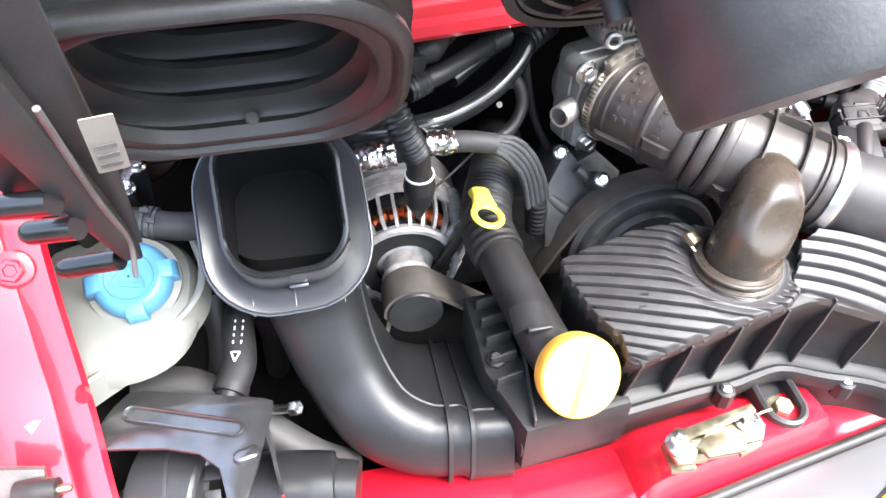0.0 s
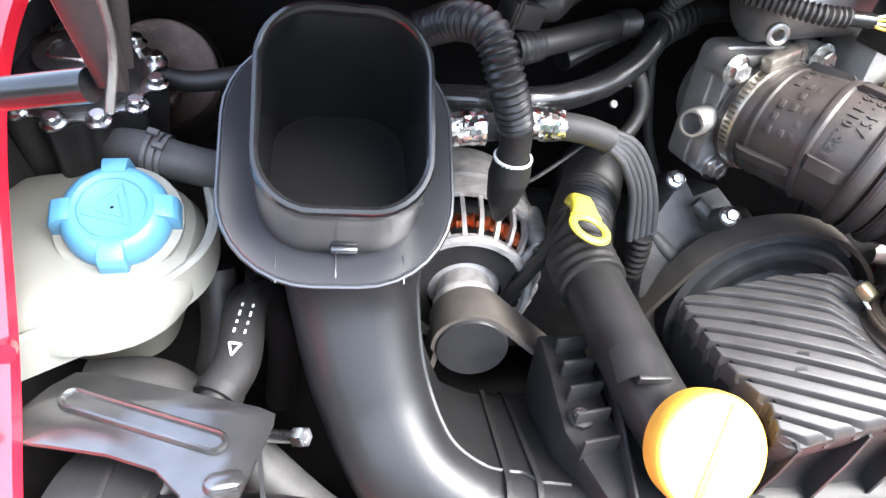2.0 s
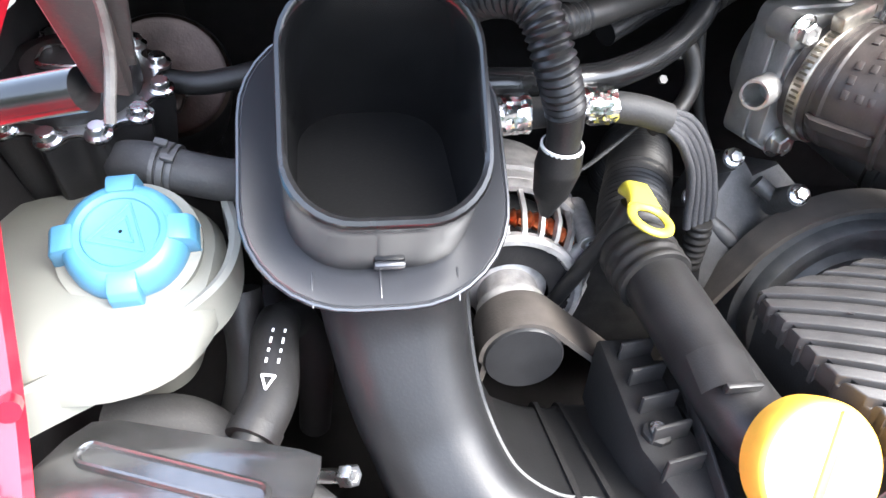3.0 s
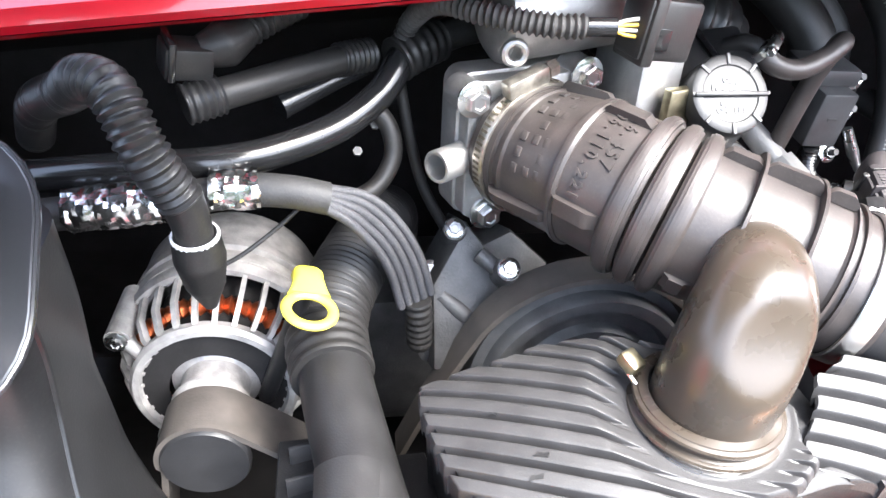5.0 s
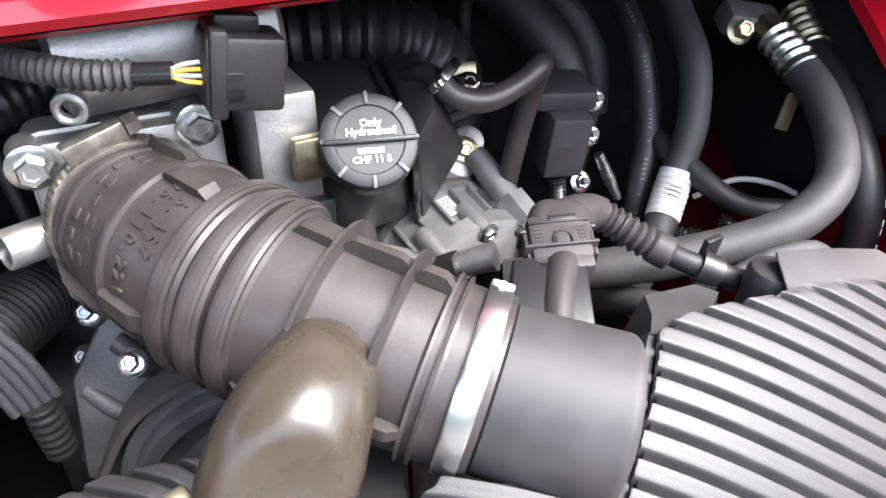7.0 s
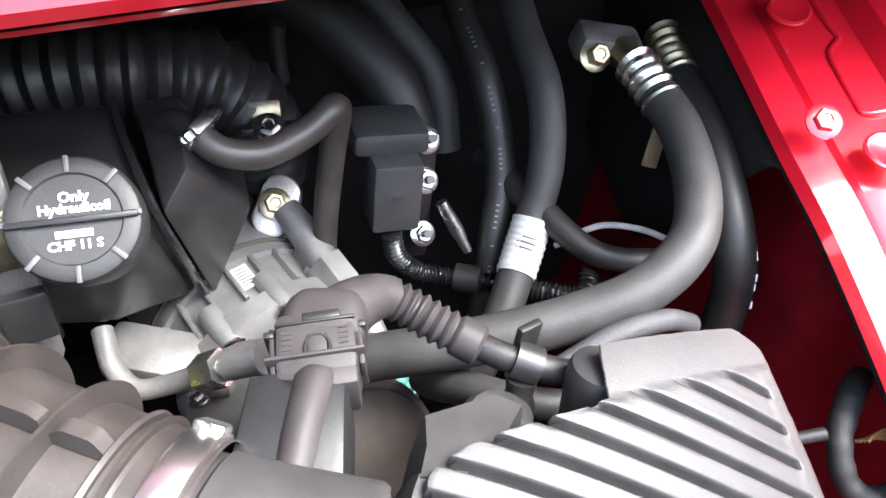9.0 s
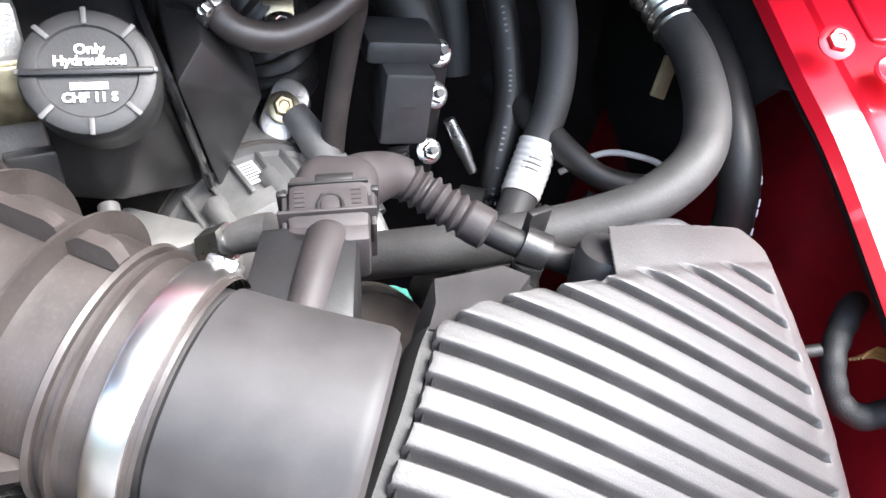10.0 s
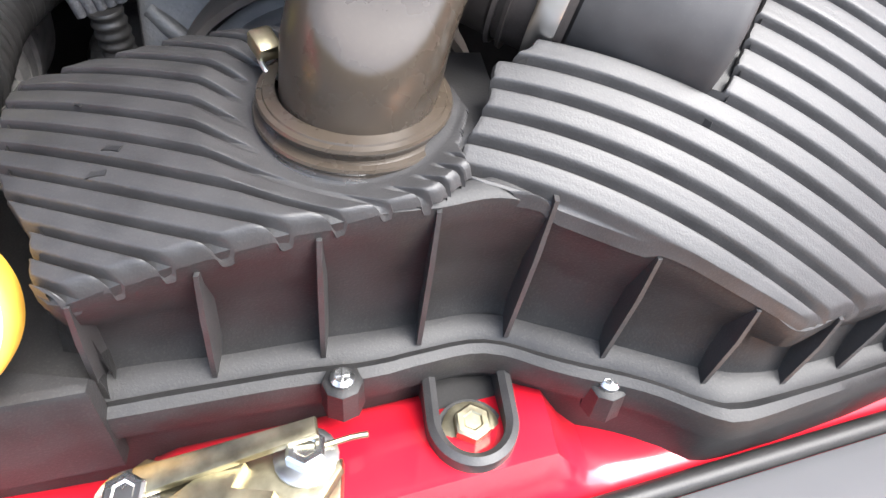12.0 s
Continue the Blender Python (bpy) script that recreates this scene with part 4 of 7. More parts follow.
def build_maf():
    th = thing("air_mass_tube", (0.08, 0.10, 0.79), "dark grey plastic air mass sensor tube with bright band clamp", "intake tube")
    rings = []
    for i, (p, f) in enumerate(boot_frames(0.74, 0.945, 60)):
        t = i / 59
        rings.append(boot_ring(p, f, 0.036 if t < 0.1 else 0.0374 + 0.0015 * t - 0.006 * max(0.0, (t - 0.93) / 0.07) ** 2, 64))
    part("tube", loft(bmesh.new(), rings), SENSOR, th)
    (p, f), (q, _) = boot_frames(0.728, 0.76, 2)
    clamp_band(p, q - p, 0.0412, 0.0105, CHROME, th, "band_clamp", (0.3, 0.6, 0.7), "bright steel band clamp", 0.55)
    # sensor plug on top
    part("sensor_block", prism([(-0.0175, -0.013), (-0.010, -0.011), (0.012, -0.011), (0.0185, -0.016), (0.0215, -0.062), (-0.0205, -0.062)], 0.040, SF @ Matrix(((0, 0, 1, 0.014), (1, 0, 0, 0), (0, 1, 0, 0), (0, 0, 0, 1))), 0.004), DUCT, th, "dark moulded sensor block")
    bm = bmesh.new()
    loft(bm, [[SF @ Vector((0.009 + w * 1.25 * math.sin(a), y + w * math.cos(a), z)) for a in np.linspace(-0.4, math.pi + 0.4, 20)] for y, z, w in ((0.0070, -0.0105, 0.0070), (0.0065, -0.0130, 0.0082), (0.0040, -0.036, 0.0080), (0.0030, -0.052, 0.0074), (0.0025, -0.060, 0.0060))])
    part("sensor_rib", bm, PLUG, th)


build_maf()


FACE_AT = (-0.039, 0.0545, 0.858)


def build_elbow():
    th = thing("breather_elbow", (-0.045, 0.07, 0.80), "smooth olive brown rubber breather elbow with flat shiny face", "hose elbow")
    path = spline([(-0.047, 0.074, 0.806), (-0.045, 0.073, 0.828), (-0.041, 0.074, 0.850), (-0.032, 0.085, 0.868), (-0.022, 0.105, 0.874), (-0.014, 0.128, 0.868)], 0.002)
    fr = transport(path, (0, -1, 0.3))
    n = len(path)
    rings = []
    for i, (p, (a, b)) in enumerate(zip(path, fr)):
        t = i / (n - 1)
        r = float(np.interp(t, [0, 0.1, 0.3, 0.55, 0.8, 1], [0.0290, 0.0295, 0.0300, 0.0288, 0.024, 0.019]))
        ring = []
        for k in range(48):
            c = 2 * math.pi * k / 48
            v = Vector((math.cos(c), math.sin(c))) * r
            ring.append(p + a * v.x + b * v.y)
        rings.append(ring)
    bm = loft(bmesh.new(), rings)
    # flat oval face that looks up and towards the tail
    nn = Vector((0.04, -0.82, 0.57)).normalized()
    up = Vector((0.0, 0.57, 0.82)).normalized()
    for v in bm.verts:
        d = v.co - Vector(FACE_AT)
        out = d.dot(nn) - 0.0022 - 5.0 * max(0.0, d.dot(up)) ** 2
        soft = 0.5 * (out + math.sqrt(out * out + 0.0011 ** 2))
        v.co -= nn * soft * 0.97
    part("elbow", bm, ELBOW, th)
    m = place((-0.047, 0.0740, 0.8145), (0.03, 0.0, 1))
    part("collar", lathe([(0.030, 0.008), (0.0345, 0.007), (0.036, 0.004), (0.035, 0.0), (0.037, -0.001), (0.038, -0.005), (0.037, -0.012)], m, 48, cap=False), ELBOW, th)
    for z, r in ((0.0045, 0.0368), (-0.0025, 0.0385), (-0.009, 0.0395)):
        part("collar_ring", lathe([(r - 0.002, z - 0.0018), (r, z - 0.0012), (r + 0.0005, z), (r, z + 0.0012), (r - 0.002, z + 0.0018)], m, 48, cap=False), ELBOW, th)
    part("wire_ring", lathe([(0.0375, -0.006), (0.0392, -0.006), (0.0392, -0.008), (0.0375, -0.008)], m, 48, cap=False), STEEL, th, "thin steel wire clamp")
    part("seat", lathe([(0.036, -0.008), (0.042, -0.010), (0.045, -0.014), (0.0445, -0.018)], m, 48, cap=False), AIRBOX, th)
    part("lug", box((0.010, 0.012, 0.008), Matrix.Translation((-0.081, 0.094, 0.828)) @ pose(0, 0, 0, 20, 0, 30), 0.002), BRASSY, th)
    part("pin", tube([(-0.083, 0.090, 0.824), (-0.079, 0.084, 0.820), (-0.074, 0.086, 0.819)], 0.0012, 8), STEEL, th)


ELBOW = material("shiny_olive_rubber", (0.040, 0.031, 0.023), 0.27, vary=0.12, bump=0.03, dust=0.02)
build_elbow()

# ---- alternator and drives ----


def tube_ring(c, r, w, y):
    """A wound ring: a torus with many bulging turns."""
    rows = []
    for k in range(181):
        a = 2 * math.pi * k / 180
        q = w * (1 + 0.22 * math.sin(k * 2.1) + 0.15 * math.sin(k * 0.9))
        rows.append([Vector((c.x + (r + q * math.cos(b)) * math.sin(a), y + 1.3 * q * math.sin(b), c.z + (r + q * math.cos(b)) * math.cos(a))) for b in np.linspace(0, 2 * math.pi, 8, endpoint=False)])
    return loft(bmesh.new(), rows, cap=False)


def build_alternator():
    th = thing("alternator", (-0.318, 0.235, 0.64), "cast aluminium alternator with open cooling slots and copper windings", "alternator")
    c = Vector((-0.316, 0.0, 0.720))

    def at(r, a, y):
        return Vector((c.x + r * math.sin(a), y, c.z + r * math.cos(a)))

    part("rotor", lathe([(0.03, 0), (0.051, 0.0), (0.051, 0.058), (0.03, 0.060)], place((c.x, 0.262, c.z), (0, -1, 0)), 48, cap=False), DARK, th)
    part("copper_coil", tube_ring(c, 0.0535, 0.0055, 0.226), COPPER, th, "reddish copper windings behind the slots")
    part("stator", lathe([(0.069, 0), (0.071, 0.003), (0.071, 0.012), (0.066, 0.013), (0.066, 0.018), (0.071, 0.019), (0.071, 0.030), (0.06, 0.032)], place((c.x, 0.285, c.z), (0, -1, 0)), 64, cap=False), ALTER, th)
    part("rear_shell", lathe([(0.04, 0), (0.064, 0.006), (0.069, 0.02), (0.069, 0.05)], place((c.x, 0.335, c.z), (0, -1, 0)), 64, cap=False), ALTER, th)
    part("rim", loft(bmesh.new(), [[at(r, a, y) for r, y in ((0.070, 0.256), (0.072, 0.250), (0.070, 0.243), (0.066, 0.243), (0.065, 0.252))] for a in np.linspace(0, 2 * math.pi, 65)], cap=False), ALTER, th)
    part("hub", lathe([(0.001, 0), (0.022, 0.0), (0.025, -0.003), (0.026, -0.010), (0.022, -0.014), (0.023, -0.03), (0.030, -0.034), (0.030, -0.05)], place((c.x, 0.176, c.z), (0, -1, 0)), 40, cap=False), ALTER, th)
    part("front_ring", loft(bmesh.new(), [[at(r, a, y) for r, y in ((0.0545, 0.208), (0.0555, 0.202), (0.053, 0.199), (0.049, 0.199), (0.0475, 0.204))] for a in np.linspace(0, 2 * math.pi, 49)], cap=False), ALTER, th)
    for k in range(28):
        a = 2 * math.pi * (k + 0.5) / 28
        prof = [(0.049, 0.201), (0.058, 0.207), (0.0655, 0.220), (0.0685, 0.245)]
        rows = []
        for r, y in prof:
            w = 0.0017
            rows.append([at(r, a, y) + Vector((math.cos(a), 0, -math.sin(a))) * s * w + d for s, d in ((-1, Vector()), (1, Vector()), (0.8, at(0, 0, 0) * 0 + Vector((-math.sin(a), 0.9, -math.cos(a))) * 0.004), (-0.8, Vector((-math.sin(a), 0.9, -math.cos(a))) * 0.004))])
        part("vent_bar", loft(bmesh.new(), rows), ALTER, th)
    for a in (-1.0, 0.95, 2.6, -2.5):
        p = at(0.070, a, 0.226)
        lug = part("lug", lathe([(0.001, 0), (0.0085, 0), (0.0085, 0.05), (0.001, 0.05)], place((p.x, 0.262, p.z), (0, -1, 0)), 14), ALTER, th)
        part("lug_bolt", bolt_bm((p.x, 0.211, p.z), (0, -1, 0), 0.005, 0.004), STEEL, lug)
        q = at(0.046, a, 0.204)
        part("arm", tube([q, (q + p) / 2 + Vector((0, -0.004, 0)), Vector((p.x, 0.218, p.z))], 0.0048, 10), ALTER, th)
    part("pulley", lathe([(0.001, 0), (0.0262, 0), (0.0275, -0.002), (0.0275, -0.006), (0.025, -0.008), (0.025, -0.034), (0.001, -0.034)], place((c.x + 0.002, 0.141, c.z - 0.004), (0, -1, 0)), 48), PULLEY, th, "dull black pulley cap")


ALTER = material("dull_cast_alternator_alloy", (0.40, 0.385, 0.37), 0.5, metal=0.4, vary=0.3, scale=90, grain=600, bump=0.6, dust=0.12)
build_alternator()


def ribbon(pts, y0, y1, thick=0.004):
    rows = []
    path = spline(pts, 0.004)
    for i, p in enumerate(path):
        t = (path[min(i + 1, len(path) - 1)] - path[max(i - 1, 0)]).normalized()
        n = Vector((-t.z, 0, t.x))
        rows.append([Vector((p.x, y0, p.z)) + n * thick, Vector((p.x, y1, p.z)) + n * thick, Vector((p.x, y1, p.z)), Vector((p.x, y0, p.z))])
    return loft(bmesh.new(), rows)


def build_belt():
    arc = [(-0.314 + 0.0265 * math.sin(a), 0, 0.716 + 0.0265 * math.cos(a)) for a in np.linspace(-2.0, 0.72, 14)]
    pts = [(-0.355, 0, 0.60)] + arc + [(-0.274, 0, 0.717), (-0.244, 0, 0.692), (-0.20, 0, 0.655)]
    solo("drive_belt", ribbon(pts, 0.143, 0.178), BELT, "worn brown black ribbed belt over the small pulley", "belt", "drive belts")
    arc = [(-0.060 + 0.088 * math.sin(a), 0, 0.712 + 0.088 * math.cos(a)) for a in np.linspace(-1.15, 1.6, 16)]
    solo("drive_belt", ribbon([(-0.19, 0, 0.64), (-0.165, 0, 0.700)] + arc + [(0.03, 0, 0.62)], 0.196, 0.222), BELT, "worn brown black belt round the large pulley", "belt", "drive belts")


build_belt()


def build_crank():
    th = thing("crank_pulley", (-0.06, 0.21, 0.63), "dark grey large pulley with stepped rings behind the airbox", "pulley")
    m = place((-0.060, 0.188, 0.714), (0.05, -1, 0.05))
    part("disc", lathe([(0.001, -0.012), (0.030, -0.012), (0.034, -0.002), (0.048, -0.002), (0.052, -0.008), (0.062, -0.008), (0.066, 0.0), (0.074, 0.0), (0.076, -0.003), (0.076, -0.012), (0.083, -0.014), (0.083, -0.036), (0.001, -0.036)], m, 64), CRANKGREY, th)
    part("hub", lathe([(0.001, 0), (0.014, 0), (0.016, -0.003), (0.016, -0.012)], m, 24), STEEL, th)


CRANKGREY = material("worn_grey_pulley", (0.085, 0.085, 0.085), 0.42, metal=0.2, vary=0.3, bump=0.15, dust=0.06)
build_crank()


def build_block():
    th = thing("engine_block", (-0.13, 0.33, 0.60), "grimy grey cast engine bracket with bolts", "engine")
    part("casting", prism([(-0.045, -0.075), (0.02, -0.09), (0.045, -0.005), (0.018, 0.022), (-0.003, 0.014), (-0.014, 0.030), (-0.030, 0.006), (-0.042, -0.012)], 0.06, place((-0.125, 0.246, 0.785), (0.1, -0.9, 0.4), (0, 0, 1)), 0.005), GRIME, th)
    part("casting", box((0.30, 0.12, 0.16), Matrix.Translation((-0.10, 0.40, 0.60)), 0.02), GRIME, th)
    for a, b in (((-0.160, 0.238, 0.765), (-0.128, 0.232, 0.735)), ((-0.135, 0.236, 0.800), (-0.105, 0.228, 0.775)), ((-0.15, 0.234, 0.74), (-0.17, 0.236, 0.71))):
        part("web", tube([a, Vector(a).lerp(Vector(b), 0.5) + Vector((0, -0.004, 0.002)), b], 0.006, 10), GRIME, th)
    for p in ((-0.165, 0.264, 0.768), (-0.120, 0.206, 0.808), (-0.150, 0.250, 0.812)):
        q = Vector(p)
        n = Vector((-0.1, -0.75, 0.65)).normalized()
        part("boss", lathe([(0.001, -0.04), (0.010, -0.04), (0.008, -0.001), (0.001, -0.001)], place(q, n), 16), GRIME, th)
        part("bolt", bolt_bm(q, n, 0.0048, 0.006), STEEL, th)


GRIME = material("grimy_cast_metal", (0.09, 0.088, 0.086), 0.5, metal=0.35, vary=0.4, scale=40, grain=500, bump=0.6, dust=0.1)
build_block()

# ---- cooling tank, canister, hoses on its side ----


def build_tank():
    th = thing("coolant_tank", (-0.55, 0.09, 0.70), "milky white plastic coolant tank with rim lip and sky blue cap", "coolant tank")
    n = Vector((0.05, -0.50, 0.86)).normalized()
    # body: rounded, falling to the tail
    rows = []
    for z, dy, s in ((0.72, 0.045, 0.55), (0.765, 0.036, 0.66), (0.790, 0.012, 0.86), (0.806, 0.0, 0.97), (0.818, 0.0, 0.97), (0.826, 0.0, 0.90), (0.830, 0.0, 0.7)):
        ring = []
        for k in range(40):
            a = 2 * math.pi * k / 40
            r = 0.072 * s
            x = -0.562 + r * (abs(math.cos(a)) ** 0.75) * math.copysign(1, math.cos(a))
            y = 0.100 + dy + r * 0.95 * (abs(math.sin(a)) ** 0.75) * math.copysign(1, math.sin(a))
            ring.append(Vector((x, y, z + 0.10 * (y - 0.09))))
        rows.append(ring)
    part("body", loft(bmesh.new(), rows), TANK, th)
    # front lip: a band that sweeps from the wing to round the cap
    line = [(-0.600, 0.000, 0.808), (-0.572, 0.024, 0.812), (-0.535, 0.050, 0.816), (-0.508, 0.068, 0.820), (-0.490, 0.092, 0.825), (-0.487, 0.118, 0.832), (-0.495, 0.142, 0.840)]
    path = spline(line, 0.004)
    rows = []
    for i, p in enumerate(path):
        t = (path[min(i + 1, len(path) - 1)] - path[max(i - 1, 0)]).normalized()
        s = t.cross(Vector((0, 0, 1))).normalized()
        rows.append([p + Vector((0, 0, 0.004)) - s * 0.003, p + Vector((0, 0, 0.0055)), p + Vector((0, 0, 0.004)) + s * 0.003, p + s * 0.002 - Vector((0, 0, 0.022)), p - s * 0.002 - Vector((0, 0, 0.022))])
    part("lip", loft(bmesh.new(), rows), TANK, th)
    for p in (path[18], path[15], path[21]):
        part("mark", box((0.004, 0.0012, 0.002), Matrix.Translation(p + Vector((0.0018, -0.0028, -0.006))) @ pose(0, 0, 0, 0, 0, 30), 0), BLACK, th)
    top = Vector((-0.534, 0.094, 0.854))
    m = place(top, n, (0.12, 1, 0)) @ Matrix.Scale(0.94, 4)
    part("neck", lathe([(0.034, -0.034), (0.034, -0.022), (0.037, -0.020), (0.037, -0.016), (0.030, -0.015)], m, 48, cap=False), TANK, th)
    cap = part("cap", lathe([(0.0305, -0.018), (0.0315, -0.016), (0.0312, -0.009), (0.029, -0.002), (0.0255, 0.0015), (0.0225, 0.0022), (0.0215, 0.0014), (0.001, 0.0016)], m, 56, cap=False), BLUE, th, "sky blue screw cap with four grip lugs")
    for k in range(4):
        a = radians(90 * k + 18)
        mm = m @ Matrix.Rotation(a, 4, "Z")
        rows = []
        for y, w, z1 in ((0.0225, 0.0068, 0.0030), (0.0275, 0.0071, 0.0024), (0.0330, 0.0074, 0.0004), (0.0355, 0.0074, -0.004), (0.0360, 0.0071, -0.012)):
            rows.append([mm @ Vector((-w, y, z1)), mm @ Vector((w, y, z1)), mm @ Vector((w * 1.1, y, -0.016)), mm @ Vector((-w * 1.1, y, -0.016))])
        bm = loft(bmesh.new(), rows)
        bmesh.ops.bevel(bm, geom=bm.edges[:], offset=0.0009, segments=2, affect="EDGES", profile=0.5)
        part("grip_lug", bm, BLUE, cap)
    # moulded warning triangle, in the cap's own plastic
    for r0 in (0.0165, 0.009):
        pts = [m @ Vector((r0 * math.sin(a), r0 * math.cos(a), 0.0019)) for a in (0, 2.094, 4.189, 0)]
        for a, b in zip(pts, pts[1:]):
            part("moulded_line", tube([a, (a + b) / 2, b], 0.0006, 6, 0.01), BLUE, cap)
    bm = lathe([(0.0182, 0.0016), (0.0188, 0.0023), (0.0194, 0.0016)], m, 40, cap=False)
    part("moulded_ring", bm, BLUE, cap)
    part("plug", lathe([(0.001, 0), (0.005, 0), (0.005, 0.008), (0.001, 0.008)], place((-0.562, 0.016, 0.824), (0.3, -0.8, 0.3)), 10), RED, th)


build_tank()


def build_canister():
    th = thing("lobed_canister", (-0.585, 0.19, 0.78), "black lobed canister lid with ring of bright bolts", "canister")
    c = Vector((-0.579, 0.190, 0.884))
    n = Vector((0.03, -0.22, 0.97)).normalized()
    m = place(c, n, (0, 1, 0))
    turn = radians(-90)

    def lobed(r, z, amp):
        out = []
        for a in np.linspace(0, 2 * math.pi, 144, endpoint=False):
            q = r + amp * (0.5 + 0.5 * math.cos(12 * a)) ** 1.5
            out.append(m @ Vector((q * math.cos(a + turn), q * math.sin(a + turn), z)))
        return out

    part("lid", loft(bmesh.new(), [lobed(r, z, a) for r, z, a in ((0.041, -0.050, 0.006), (0.043, -0.006, 0.010), (0.043, -0.001, 0.010), (0.038, 0.0, 0.008))]), BLACK, th)
    part("flange_plate", loft(bmesh.new(), [lobed(r, z, a) for r, z, a in ((0.0385, 0.0002, 0.002), (0.0425, 0.0002, 0.0085), (0.0425, 0.0016, 0.0085), (0.040, 0.0018, 0.004))]), STEEL, th, "bright scalloped steel ring")
    part("dome", lathe([(0.036, 0), (0.036, 0.010), (0.033, 0.014), (0.024, 0.015), (0.022, 0.018), (0.001, 0.018)], m, 48), BLACK, th)
    part("plate", loft(bmesh.new(), [[m @ Vector((x * q, y * q, 0.0185 + z)) for x, y in rrect(0.026, 0.020, 0.005)] for q, z in ((1, 0), (1, 0.002), (0.86, 0.0026))], cap=False), STEEL, th, "bright square wire frame")
    for k in range(12):
        a = 2 * math.pi * k / 12 + turn
        p = m @ Vector((0.0465 * math.cos(a), 0.0465 * math.sin(a), 0.0015))
        part("bolt", lathe([(0.001, 0), (0.0072, 0), (0.0072, 0.0015), (0.0050, 0.0025), (0.0048, 0.0060), (0.0040, 0.0068), (0.001, 0.0068)], place(p, n), 16), STEEL, th, "white metal bolt head")
    th2 = thing("round_canister", (-0.53, 0.27, 0.80), "dark round canister with tarnished metal end plate", "canister")
    m = place((-0.552, 0.268, 0.858), (0.22, -0.78, 0.58)) @ Matrix.Scale(0.9, 4)
    part("body", lathe([(0.048, -0.12), (0.048, -0.004), (0.046, 0.0)], m, 48, cap=False), BLACK, th2)
    part("end_plate", lathe([(0.046, 0.0), (0.043, 0.0025), (0.040, 0.001), (0.001, 0.001)], m, 48, cap=False), BRONZE, th2)
    part("terminal", box((0.014, 0.018, 0.008), m @ Matrix.Translation((-0.012, 0.004, 0.004)), 0.002), BRONZE, th2)
    part("terminal", box((0.010, 0.016, 0.012), m @ Matrix.Translation((0.012, -0.016, 0.004)), 0.003), BRONZE, th2)
    part("terminal_nut", bolt_bm(m @ Vector((0.014, -0.002, 0.001)), m.to_3x3() @ Vector((0, 0, 1)), 0.005, 0.006), STEEL, th2)


build_canister()


def hose(name, pts, r, mat, label, group="hoses", **kw):
    return solo(name, tube(pts, r, **kw), mat, label, "hose", group)


